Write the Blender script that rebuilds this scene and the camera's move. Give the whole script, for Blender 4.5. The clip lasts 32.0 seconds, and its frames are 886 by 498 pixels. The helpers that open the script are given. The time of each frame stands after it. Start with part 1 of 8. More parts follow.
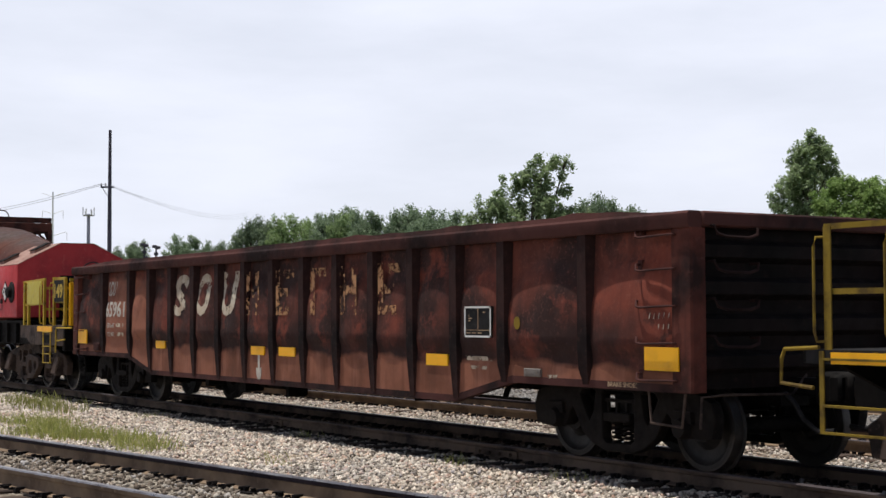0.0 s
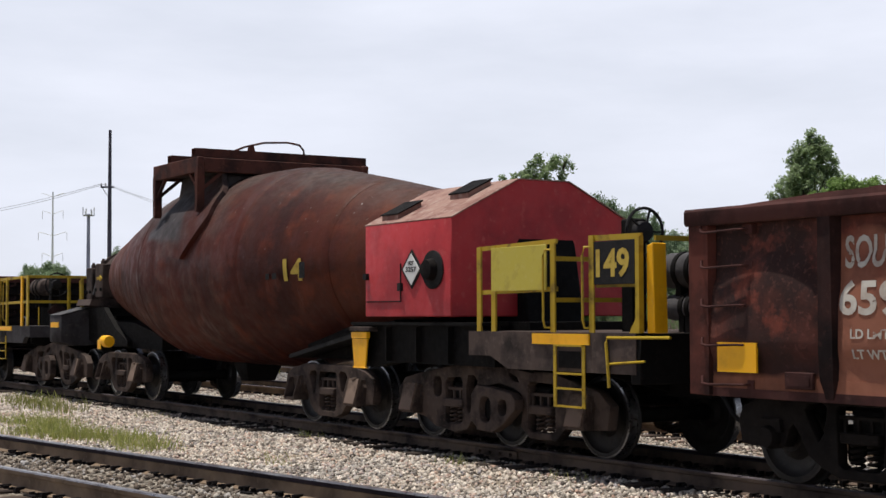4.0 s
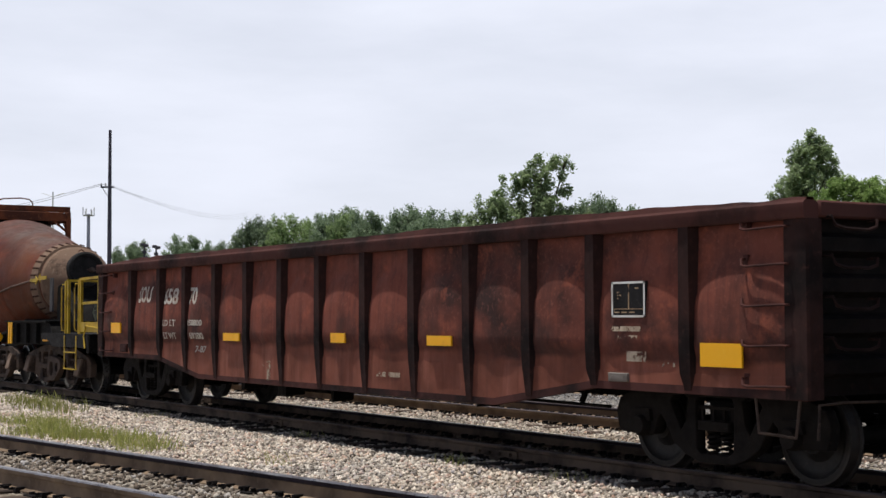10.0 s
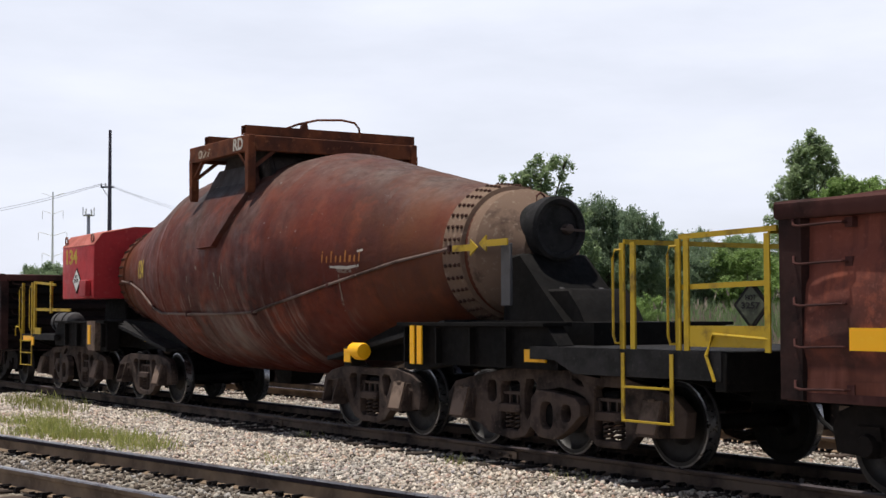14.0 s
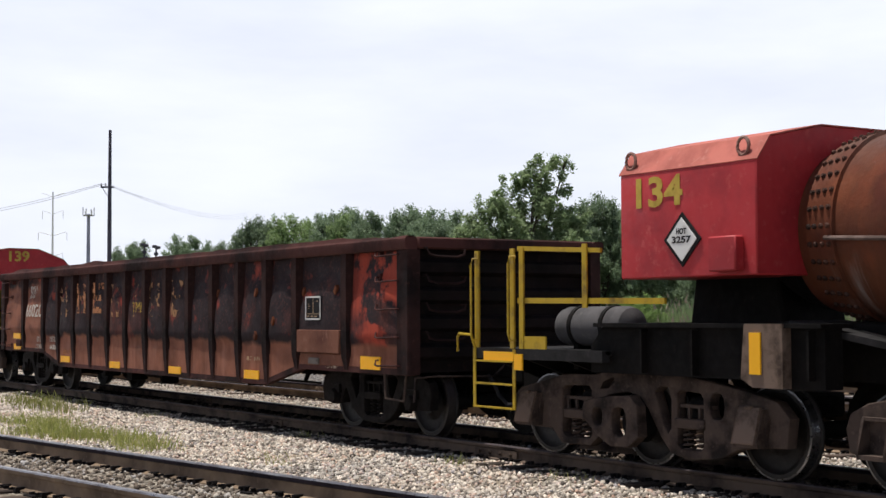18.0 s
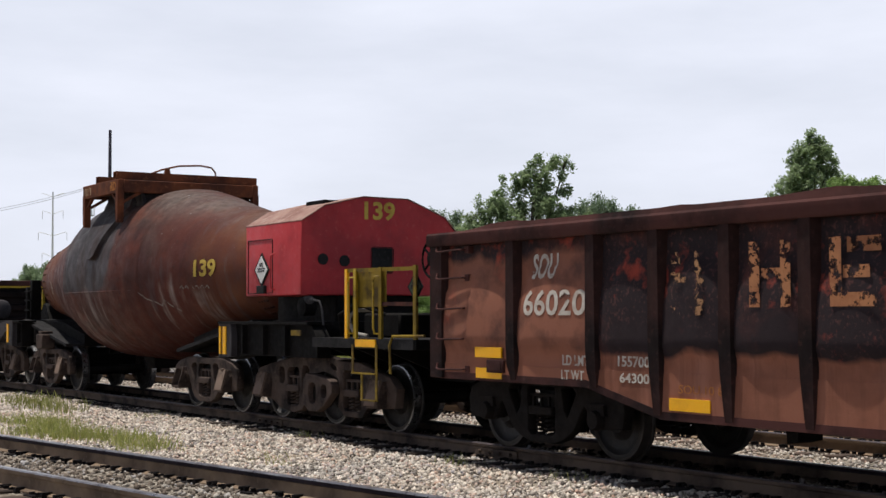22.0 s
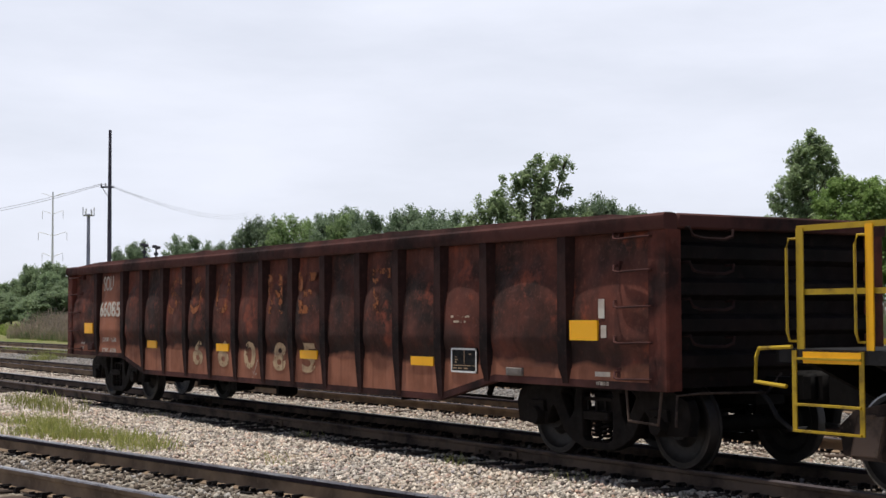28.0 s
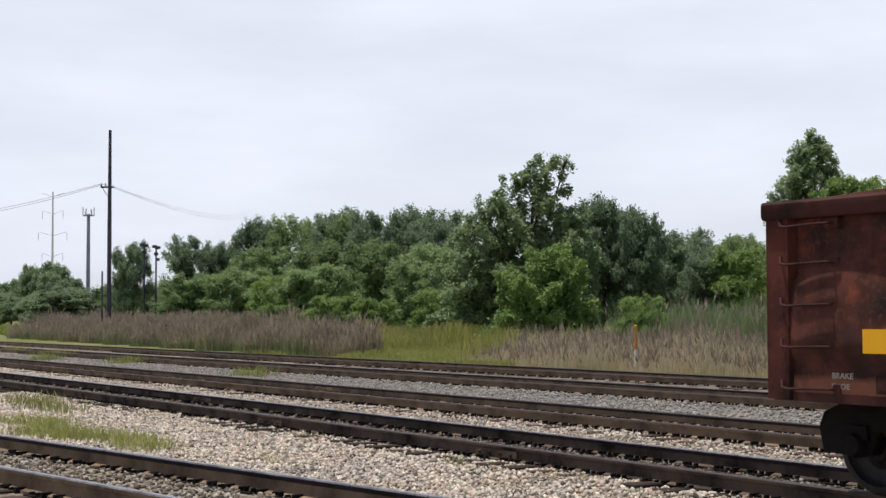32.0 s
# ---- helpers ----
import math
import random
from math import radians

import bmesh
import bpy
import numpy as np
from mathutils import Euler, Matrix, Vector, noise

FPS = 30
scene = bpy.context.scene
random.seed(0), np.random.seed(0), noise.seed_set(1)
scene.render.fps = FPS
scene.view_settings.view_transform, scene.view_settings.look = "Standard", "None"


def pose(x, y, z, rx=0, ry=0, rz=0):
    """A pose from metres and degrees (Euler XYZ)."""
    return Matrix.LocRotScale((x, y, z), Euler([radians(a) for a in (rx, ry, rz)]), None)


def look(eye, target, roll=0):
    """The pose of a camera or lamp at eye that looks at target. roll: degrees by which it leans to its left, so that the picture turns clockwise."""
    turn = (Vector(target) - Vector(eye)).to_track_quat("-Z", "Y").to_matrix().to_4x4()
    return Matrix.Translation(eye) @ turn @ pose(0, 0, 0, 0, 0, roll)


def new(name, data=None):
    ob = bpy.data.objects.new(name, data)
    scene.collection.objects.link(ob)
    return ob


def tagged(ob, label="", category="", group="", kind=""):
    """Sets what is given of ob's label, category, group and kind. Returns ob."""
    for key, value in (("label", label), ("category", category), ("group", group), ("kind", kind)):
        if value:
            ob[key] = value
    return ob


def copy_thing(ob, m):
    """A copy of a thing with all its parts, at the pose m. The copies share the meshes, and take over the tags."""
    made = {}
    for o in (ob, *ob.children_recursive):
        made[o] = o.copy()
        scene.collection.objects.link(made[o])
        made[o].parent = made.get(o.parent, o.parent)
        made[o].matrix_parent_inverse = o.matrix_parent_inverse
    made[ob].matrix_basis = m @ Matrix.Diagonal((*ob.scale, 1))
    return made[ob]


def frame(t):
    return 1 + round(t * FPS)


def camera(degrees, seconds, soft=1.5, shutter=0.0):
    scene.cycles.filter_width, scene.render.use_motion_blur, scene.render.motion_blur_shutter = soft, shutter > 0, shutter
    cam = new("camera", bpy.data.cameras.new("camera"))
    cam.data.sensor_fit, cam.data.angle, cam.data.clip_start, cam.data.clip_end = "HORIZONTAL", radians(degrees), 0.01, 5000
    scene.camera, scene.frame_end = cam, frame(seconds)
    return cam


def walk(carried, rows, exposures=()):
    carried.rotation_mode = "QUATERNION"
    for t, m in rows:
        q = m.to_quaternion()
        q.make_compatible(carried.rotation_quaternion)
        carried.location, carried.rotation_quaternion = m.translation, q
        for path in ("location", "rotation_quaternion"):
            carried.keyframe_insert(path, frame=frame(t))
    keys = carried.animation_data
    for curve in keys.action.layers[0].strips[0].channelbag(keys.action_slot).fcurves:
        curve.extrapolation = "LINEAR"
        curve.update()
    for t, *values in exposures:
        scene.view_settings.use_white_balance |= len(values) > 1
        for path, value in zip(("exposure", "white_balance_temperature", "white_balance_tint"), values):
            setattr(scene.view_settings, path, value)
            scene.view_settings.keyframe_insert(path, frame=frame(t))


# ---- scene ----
cam = camera(33.925, 32.0, soft=1.5)
walk(cam, [(0.0, pose(0, 0, 1.589, 92.608, 0.211, 57.683)), (32.0, pose(0, 0, 1.589, 92.608, 0.211, 57.683))],
     exposures=[(0.0, 0.03), (2.0, -0.02), (4.0, -0.03), (6.5, 0.24), (7.5, 0.2), (9.0, 0.04), (11.0, -0.04), (13.0, -0.04), (15.5, 0.25), (17.8, 0.17), (19.0, 0.04), (21.0, -0.03),
                (23.0, 0.0), (24.0, 0.08), (26.0, 0.26), (28.5, -0.02), (32.0, -0.01)])

# ---- sky and sun ----
SUN_WAY = Vector((-0.20, -0.125, 0.97)).normalized()
world = bpy.data.worlds.new("sky")
scene.world = world
world.use_nodes = True
wn, wl = world.node_tree.nodes, world.node_tree.links
wn.clear()
w_out = wn.new("ShaderNodeOutputWorld")
w_bg = wn.new("ShaderNodeBackground")
w_sky = wn.new("ShaderNodeTexSky")
w_sky.sky_type = "NISHITA"
w_sky.sun_disc = False
w_sky.sun_elevation = math.asin(SUN_WAY.z)
w_sky.sun_rotation = math.atan2(SUN_WAY.x, SUN_WAY.y)
w_sky.air_density, w_sky.dust_density = 1.0, 1.5
w_tc = wn.new("ShaderNodeTexCoord")
w_map = wn.new("ShaderNodeMapping")
w_map.inputs["Scale"].default_value = (1.6, 1.6, 7.0)
w_noise = wn.new("ShaderNodeTexNoise")
w_noise.inputs["Scale"].default_value = 1.7
w_noise.inputs["Detail"].default_value = 6.0
w_noise.inputs["Roughness"].default_value = 0.55
w_ramp = wn.new("ShaderNodeMapRange")
w_ramp.inputs["From Min"].default_value, w_ramp.inputs["From Max"].default_value = 0.30, 0.62
w_ramp.inputs["To Min"].default_value, w_ramp.inputs["To Max"].default_value = 0.76, 0.97
w_mix = wn.new("ShaderNodeMixRGB")
w_mix.inputs["Color2"].default_value = (14.7, 15.3, 17.3, 1)
wl.new(w_tc.outputs["Generated"], w_map.inputs["Vector"])
wl.new(w_map.outputs["Vector"], w_noise.inputs["Vector"])
wl.new(w_noise.outputs["Fac"], w_ramp.inputs["Value"])
w_sep = wn.new("ShaderNodeSeparateXYZ")
w_high = wn.new("ShaderNodeMapRange")
w_high.inputs["From Min"].default_value, w_high.inputs["From Max"].default_value = 0.21, 0.42
w_high.inputs["To Min"].default_value, w_high.inputs["To Max"].default_value = 1.0, 0.0
w_veil = wn.new("ShaderNodeMath")
w_veil.operation = "MULTIPLY"
wl.new(w_tc.outputs["Generated"], w_sep.inputs["Vector"])
wl.new(w_sep.outputs["Z"], w_high.inputs["Value"])
wl.new(w_ramp.outputs["Result"], w_veil.inputs[0])
wl.new(w_high.outputs["Result"], w_veil.inputs[1])
wl.new(w_veil.outputs["Value"], w_mix.inputs["Fac"])
wl.new(w_sky.outputs["Color"], w_mix.inputs["Color1"])
wl.new(w_mix.outputs["Color"], w_bg.inputs["Color"])
w_bg.inputs["Strength"].default_value = 0.06
wl.new(w_bg.outputs["Background"], w_out.inputs["Surface"])
sun = new("sun", bpy.data.lights.new("sun", "SUN"))
sun.data.energy, sun.data.angle, sun.data.color = 4.8, radians(1.0), (1.0, 0.95, 0.88)
sun.matrix_world = look((0, 0, 60), Vector((0, 0, 60)) - SUN_WAY)
scene.view_settings.exposure = 0.0

# ---- plan ----
# x runs with the rails towards the front of the train, y across them away from the camera, z up from the rail tops.
GAUGE = 1.507
Y1, Y2, Y3, Y4 = 10.904, 14.98, 21.0, 25.7          # centre lines of the four parallel tracks
CAR_S = dict(t0=74.3, g1=52.7, t1=31.05, g2=9.05, t2=-12.55, g3=-34.05, t3=-55.5, g4=-77.13)


def run(t):
    """How far the train has come, against its place at 16 s."""
    u = (t - 16) / 16
    return 73.52 * u + 3.634 * u ** 2 + 1.059 * u ** 3 - 1.326 * u ** 4


# ---- materials ----
def shader(name, rough=0.8, metal=0.0):
    m = bpy.data.materials.new(name)
    m.use_nodes = True
    nt = m.node_tree
    b = nt.nodes["Principled BSDF"]
    b.inputs["Roughness"].default_value = rough
    b.inputs["Metallic"].default_value = metal
    b.inputs["Specular IOR Level"].default_value = 0.12 if rough > 0.65 else 0.35
    return m, nt, b


def N(nt, kind, **kw):
    n = nt.nodes.new(kind)
    for k, v in kw.items():
        n.inputs[k.replace("_", " ")].default_value = v
    return n


def mapped(nt, scale=(1, 1, 1), loc=(0, 0, 0)):
    tc = N(nt, "ShaderNodeTexCoord")
    mp = N(nt, "ShaderNodeMapping", Scale=scale, Location=loc)
    nt.links.new(tc.outputs["Object"], mp.inputs["Vector"])
    return mp.outputs["Vector"]


def noise_fac(nt, vec, scale, lo, hi, detail=5.0, rough=0.6, out=(0.0, 1.0)):
    n = N(nt, "ShaderNodeTexNoise", Scale=scale, Detail=detail, Roughness=rough)
    nt.links.new(vec, n.inputs["Vector"])
    r = N(nt, "ShaderNodeMapRange", From_Min=lo, From_Max=hi, To_Min=out[0], To_Max=out[1])
    nt.links.new(n.outputs["Fac"], r.inputs["Value"])
    return r.outputs["Result"]


def blend(nt, fac, a, b, mode="MIX"):
    n = N(nt, "ShaderNodeMixRGB")
    n.blend_type = mode
    for sock, v in (("Fac", fac), ("Color1", a), ("Color2", b)):
        if isinstance(v, (tuple, list)):
            n.inputs[sock].default_value = (*v, 1) if len(v) == 3 else v
        elif isinstance(v, (int, float)):
            n.inputs[sock].default_value = v
        else:
            nt.links.new(v, n.inputs[sock])
    return n.outputs["Color"]


def times(nt, a, b):
    n = N(nt, "ShaderNodeMath")
    n.operation = "MULTIPLY"
    for i, v in enumerate((a, b)):
        if isinstance(v, (int, float)):
            n.inputs[i].default_value = v
        else:
            nt.links.new(v, n.inputs[i])
    return n.outputs["Value"]


def bump(nt, b, vec, scale, strength, dist=0.01, detail=6.0):
    n = N(nt, "ShaderNodeTexNoise", Scale=scale, Detail=detail, Roughness=0.65)
    nt.links.new(vec, n.inputs["Vector"])
    bp = N(nt, "ShaderNodeBump", Strength=strength, Distance=dist)
    nt.links.new(n.outputs["Fac"], bp.inputs["Height"])
    nt.links.new(bp.outputs["Normal"], b.inputs["Normal"])


def axis_fac(nt, axis, lo, hi, wobble=0.0, wscale=1.5):
    """0 to 1 along an axis of the thing, with a wavy edge."""
    v = mapped(nt)
    sx = N(nt, "ShaderNodeSeparateXYZ")
    nt.links.new(v, sx.inputs["Vector"])
    val = sx.outputs[axis]
    if wobble:
        n = noise_fac(nt, v, wscale, 0.3, 0.7, 3.0, 0.5, (-wobble, wobble))
        a = N(nt, "ShaderNodeMath")
        nt.links.new(val, a.inputs[0])
        nt.links.new(n, a.inputs[1])
        val = a.outputs["Value"]
    r = N(nt, "ShaderNodeMapRange", From_Min=lo, From_Max=hi)
    nt.links.new(val, r.inputs["Value"])
    return r.outputs["Result"]


def worn(name, base, dark, light, big=1.2, small=12.0, rough=0.8, metal=0.0, dark_at=(0.45, 0.62), light_at=(0.58, 0.75),
         relief=0.25, loc=(0, 0, 0), streak=0.0):
    """Painted or rusted steel: a base with large dark stains, small light wear and fine relief."""
    m, nt, b = shader(name, rough, metal)
    v = mapped(nt, loc=loc)
    c = blend(nt, noise_fac(nt, v, big, *dark_at), base, dark)
    c = blend(nt, noise_fac(nt, v, small, *light_at, out=(0.0, 0.75)), c, light)
    if streak:
        vs = mapped(nt, (9.0, 9.0, 0.45), loc)
        c = blend(nt, noise_fac(nt, vs, 1.0, 0.5, 0.72, out=(0.0, streak)), c, dark)
    nt.links.new(c, b.inputs["Base Color"])
    rr = noise_fac(nt, v, small * 0.7, 0.3, 0.7, out=(rough - 0.12, min(1.0, rough + 0.12)))
    nt.links.new(rr, b.inputs["Roughness"])
    bump(nt, b, v, small * 4, relief)
    return m


def sheet_paint(name, base, soot, bare, sootiness=0.5, bareness=0.6, loc=(0, 0, 0), low=(0.285, 0.116, 0.073), edge=1.06, scuffed=None, clean=()):
    """Weathered freight-car paint: sooty clouds, bare red patches, streaks running down, a browner foot."""
    m, nt, b = shader(name, 0.75)
    v = mapped(nt, loc=loc)
    c = blend(nt, noise_fac(nt, v, 0.9, 0.62 - sootiness * 0.3, 0.82 - sootiness * 0.3, 6.0), base, soot)
    c = blend(nt, times(nt, noise_fac(nt, v, 2.1, 0.59 - bareness * 0.08, 0.69 - bareness * 0.08, 8.0, 0.66), 0.8), c, bare)
    if scuffed:                                       # the end panel has lost most of its soot
        c = blend(nt, times(nt, noise_fac(nt, v, 1.5, 0.44, 0.49, 8.0, 0.66), axis_fac(nt, 0, scuffed[0], scuffed[1])), c, bare)
    vs = mapped(nt, (7.0, 7.0, 0.5), loc)
    c = blend(nt, noise_fac(nt, vs, 1.0, 0.48, 0.75, out=(0.0, 0.6)), c, soot)
    c = blend(nt, noise_fac(nt, v, 22.0, 0.55, 0.75, out=(0.0, 0.35)), c, tuple(min(1, x * 1.7 + 0.03) for x in base))
    band = times(nt, axis_fac(nt, 2, edge + 0.42, edge + 0.14, 0.26, 1.1), noise_fac(nt, v, 1.3, 0.34, 0.5, 4.0))
    c = blend(nt, times(nt, band, 0.35 + 0.55 * sootiness), c, soot)
    foot = blend(nt, noise_fac(nt, v, 1.1, 0.42, 0.66, 5.0), low, tuple(x * 0.55 for x in low))
    foot = blend(nt, noise_fac(nt, mapped(nt, (3.2, 3.2, 0.6), loc), 1.0, 0.54, 0.7, 3.0, out=(0.0, 0.45)), foot, tuple(min(1, x * 1.35 + 0.03) for x in low))
    foot = blend(nt, noise_fac(nt, vs, 1.3, 0.5, 0.75, out=(0.0, 0.5)), foot, tuple(x * 0.35 for x in low))
    c = blend(nt, axis_fac(nt, 2, edge + 0.035, edge - 0.03, 0.06, 1.6), c, foot)
    for x0, x1 in clean:                              # a panel wiped and repainted for its stencils
        wiped = times(nt, times(nt, axis_fac(nt, 0, x0, x0 + .04), axis_fac(nt, 0, x1, x1 - .04)), times(nt, axis_fac(nt, 2, 2.32, 2.2, .1, 2.0), noise_fac(nt, v, 1.9, 0.34, 0.52, 6.0, out=(.35, .85))))
        c = blend(nt, wiped, c, tuple(x * 1.12 for x in low))
    nt.links.new(c, b.inputs["Base Color"])
    nt.links.new(noise_fac(nt, v, 5.0, 0.3, 0.7, out=(0.6, 0.9)), b.inputs["Roughness"])
    bump(nt, b, v, 30.0, 0.25)
    return m


def lettering(name, paint, keep=0.5, dull=(0.14, 0.07, 0.05)):
    """Stencilled paint that has flaked off in bits, so that the sheet under it shows through."""
    m, nt, b = shader(name, 0.8)
    v = mapped(nt)
    c = blend(nt, noise_fac(nt, v, 5.0, 0.42, 0.72, out=(0.0, 0.7)), paint, dull)
    nt.links.new(c, b.inputs["Base Color"])
    f = noise_fac(nt, v, 7.0, 0.66 - keep * 0.36, 0.69 - keep * 0.36, 8.0, 0.72)
    nt.links.new(f, b.inputs["Alpha"])
    return m


M = {}
M["car_red"] = sheet_paint("car_red_brown", (0.158, 0.048, 0.033), (0.036, 0.019, 0.017), (0.205, 0.054, 0.035), 0.9, 0.75, scuffed=(7.4, 8.6), clean=((-7.4, -6.06), (-5.94, -5.06)))
M["car_brown"] = sheet_paint("car_faded_brown", (0.185, 0.058, 0.041), (0.040, 0.021, 0.019), (0.29, 0.085, 0.052), 0.5, 0.5, (3, 1, 7), low=(0.24, 0.086, 0.059), edge=1.14)
M["car_dark"] = sheet_paint("car_sooty_red", (0.150, 0.045, 0.032), (0.026, 0.018, 0.020), (0.36, 0.060, 0.036), 1.22, 0.30, (9, 2, 4), low=(0.27, 0.110, 0.070), edge=1.20, scuffed=(7.3, 7.9), clean=((-9.3, -7.52), (-7.4, -6.06)))
M["car_burnt"] = sheet_paint("car_burnt_brown", (0.135, 0.046, 0.033), (0.026, 0.017, 0.015), (0.24, 0.064, 0.038), 0.74, 0.30, (14, 5, 2), low=(0.31, 0.128, 0.080), clean=((-7.4, -6.06),))
M["car_low"] = worn("car_lower_sheet", (0.20, 0.088, 0.058), (0.10, 0.040, 0.029), (0.26, 0.14, 0.10), 1.0, 10.0, dark_at=(0.5, 0.7), streak=0.4)
# Near-black puts the shade on the car ends into their colour.
M["car_end"] = worn("shaded_end_steel", (0.011, 0.007, 0.007), (0.005, 0.004, 0.004), (0.024, 0.013, 0.011), 1.5, 9.0)
M["chord"] = worn("top_chord", (0.078, 0.031, 0.027), (0.018, 0.01, 0.01), (0.085, 0.04, 0.033), 0.8, 14.0)
# Base is dropped to near-black to paint in the shade beneath the cars.
M["under"] = worn("grimy_shaded_steel", (0.0065, 0.0055, 0.0052), (0.003, 0.0028, 0.0028), (0.018, 0.013, 0.011), 2.0, 15.0)
M["truck"] = worn("truck_casting", (0.074, 0.053, 0.044), (0.016, 0.012, 0.011), (0.13, 0.094, 0.078), 2.5, 16.0)
M["lid"] = worn("dusty_journal_lid", (0.165, 0.118, 0.092), (0.045, 0.031, 0.024), (0.16, 0.115, 0.088), 3.0, 14.0)
# Dark copy of the truck casting, with the shade under the gondolas painted in.
M["truck_shaded"] = worn("shaded_truck_casting", (0.011, 0.0088, 0.008), (0.005, 0.004, 0.004), (0.026, 0.018, 0.015), 2.5, 16.0)
M["rim_dull"] = worn("dull_wheel_rim", (0.03, 0.025, 0.023), (0.012, 0.011, 0.01), (0.05, 0.042, 0.036), 4.0, 30.0, rough=0.5)
# Wheel colour is lowered as well, for the shade beneath the cars.
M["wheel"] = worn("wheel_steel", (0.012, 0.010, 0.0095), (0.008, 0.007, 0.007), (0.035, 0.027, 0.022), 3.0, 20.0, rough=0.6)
M["tread"] = worn("wheel_tread", (0.24, 0.24, 0.25), (0.10, 0.095, 0.095), (0.36, 0.36, 0.36), 4.0, 30.0, rough=0.32, metal=0.9, relief=0.05)
M["yellow"] = worn("safety_yellow", (0.43, 0.285, 0.013), (0.14, 0.085, 0.012), (0.48, 0.35, 0.05), 4.0, 18.0, rough=0.6, dark_at=(0.52, 0.7), relief=0.12)
M["ochre"] = worn("dull_ochre_paint", (0.23, 0.155, 0.022), (0.09, 0.06, 0.02), (0.30, 0.22, 0.05), 3.0, 16.0, rough=0.7)
M["yellow_sheet"] = worn("yellow_sheet", (0.52, 0.43, 0.06), (0.36, 0.27, 0.04), (0.56, 0.48, 0.13), 3.0, 14.0, rough=0.6, dark_at=(0.55, 0.75), relief=0.1)
# Brighter pink paints strong sunlight onto one hood's roof.
M["sunlit_roof"] = worn("sunlit_hood_roof", (0.46, 0.145, 0.115), (0.33, 0.10, 0.08), (0.50, 0.22, 0.18), 2.0, 9.0, rough=0.7)
M["tag"] = worn("reflective_yellow", (0.90, 0.45, 0.004), (0.72, 0.34, 0.006), (0.92, 0.50, 0.02), 3.0, 20.0, rough=0.5, dark_at=(0.55, 0.75), relief=0.05)
M["red"] = worn("hood_red", (0.42, 0.028, 0.034), (0.29, 0.019, 0.025), (0.46, 0.075, 0.070), 1.4, 10.0, rough=0.6, relief=0.1, streak=0.25)
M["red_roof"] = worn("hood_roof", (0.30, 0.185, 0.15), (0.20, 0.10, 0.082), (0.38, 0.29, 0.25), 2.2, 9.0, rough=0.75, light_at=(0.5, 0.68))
M["deck"] = worn("deck_steel", (0.050, 0.046, 0.049), (0.022, 0.019, 0.020), (0.095, 0.080, 0.072), 1.5, 11.0)
M["rustframe"] = worn("mouth_frame_rust", (0.085, 0.032, 0.024), (0.030, 0.015, 0.014), (0.15, 0.060, 0.036), 2.0, 12.0)
M["rustframe_orange"] = worn("mouth_frame_orange_rust", (0.15, 0.050, 0.024), (0.07, 0.027, 0.018), (0.27, 0.11, 0.05), 2.0, 12.0)
M["housing"] = worn("bearing_housing", (0.082, 0.060, 0.052), (0.028, 0.022, 0.020), (0.13, 0.098, 0.085), 2.0, 12.0)
M["black"] = worn("black_plate", (0.022, 0.021, 0.022), (0.012, 0.012, 0.012), (0.05, 0.045, 0.045), 3.0, 20.0)
M["white"] = worn("white_paint", (0.72, 0.72, 0.70), (0.45, 0.42, 0.38), (0.75, 0.75, 0.75), 5.0, 25.0, dark_at=(0.55, 0.75))
M["placard_dirty"] = worn("grimy_placard", (0.075, 0.085, 0.062), (0.04, 0.045, 0.035), (0.11, 0.12, 0.09), 4.0, 20.0)
M["heat_scale"] = worn("heat_bleached_scale", (0.175, 0.115, 0.082), (0.05, 0.030, 0.024), (0.33, 0.26, 0.20), 2.0, 14.0, dark_at=(0.58, 0.72), relief=.6)
M["num_white"] = lettering("stencil_white", (0.56, 0.53, 0.47), 0.80, (0.26, 0.17, 0.13))
M["num_worn"] = lettering("stencil_worn", (0.56, 0.50, 0.40), 0.64, (0.30, 0.17, 0.09))
M["num_chalk"] = lettering("chalk_marks", (0.42, 0.35, 0.30), 0.6, (0.3, 0.2, 0.13))
M["num_chalk_yellow"] = lettering("yellow_chalk", (0.45, 0.30, 0.05), 0.72, (0.3, 0.2, 0.05))
M["lime"] = lettering("lime_spill", (0.23, 0.20, 0.18), 0.6, (0.13, 0.09, 0.075))
M["lime_drip"] = lettering("lime_drips", (0.21, 0.165, 0.14), 0.5, (0.16, 0.10, 0.075))
M["num_rust_orange"] = lettering("worn_orange_writing", (0.42, 0.17, 0.05), 0.72, (0.2, 0.06, 0.03))
M["num_ghost"] = lettering("stencil_ghost", (0.40, 0.22, 0.11), 0.32)
M["num_faded"] = lettering("stencil_faded", (0.56, 0.47, 0.36), 0.5)
M["num_cream"] = lettering("stencil_cream", (0.48, 0.35, 0.22), 0.66)
M["num_flaked"] = lettering("stencil_flaked", (0.29, 0.105, 0.042), 0.43)
M["num_amber"] = lettering("burnt_amber_lettering", (0.42, 0.19, 0.09), 0.52, (0.24, 0.09, 0.05))
M["num_rusty"] = lettering("stencil_rusted", (0.48, 0.26, 0.13), 0.44)
M["num_yellow"] = lettering("stencil_yellow", (0.55, 0.40, 0.085), 1.12, (0.24, 0.14, 0.03))
M["rail"] = worn("rusty_rail", (0.230, 0.165, 0.112), (0.11, 0.078, 0.055), (0.31, 0.235, 0.165), 1.2, 16.0, rough=0.85)
M["railoily"] = worn("oily_rail", (0.026, 0.019, 0.026), (0.012, 0.009, 0.013), (0.05, 0.036, 0.036), 1.2, 16.0, rough=0.72)
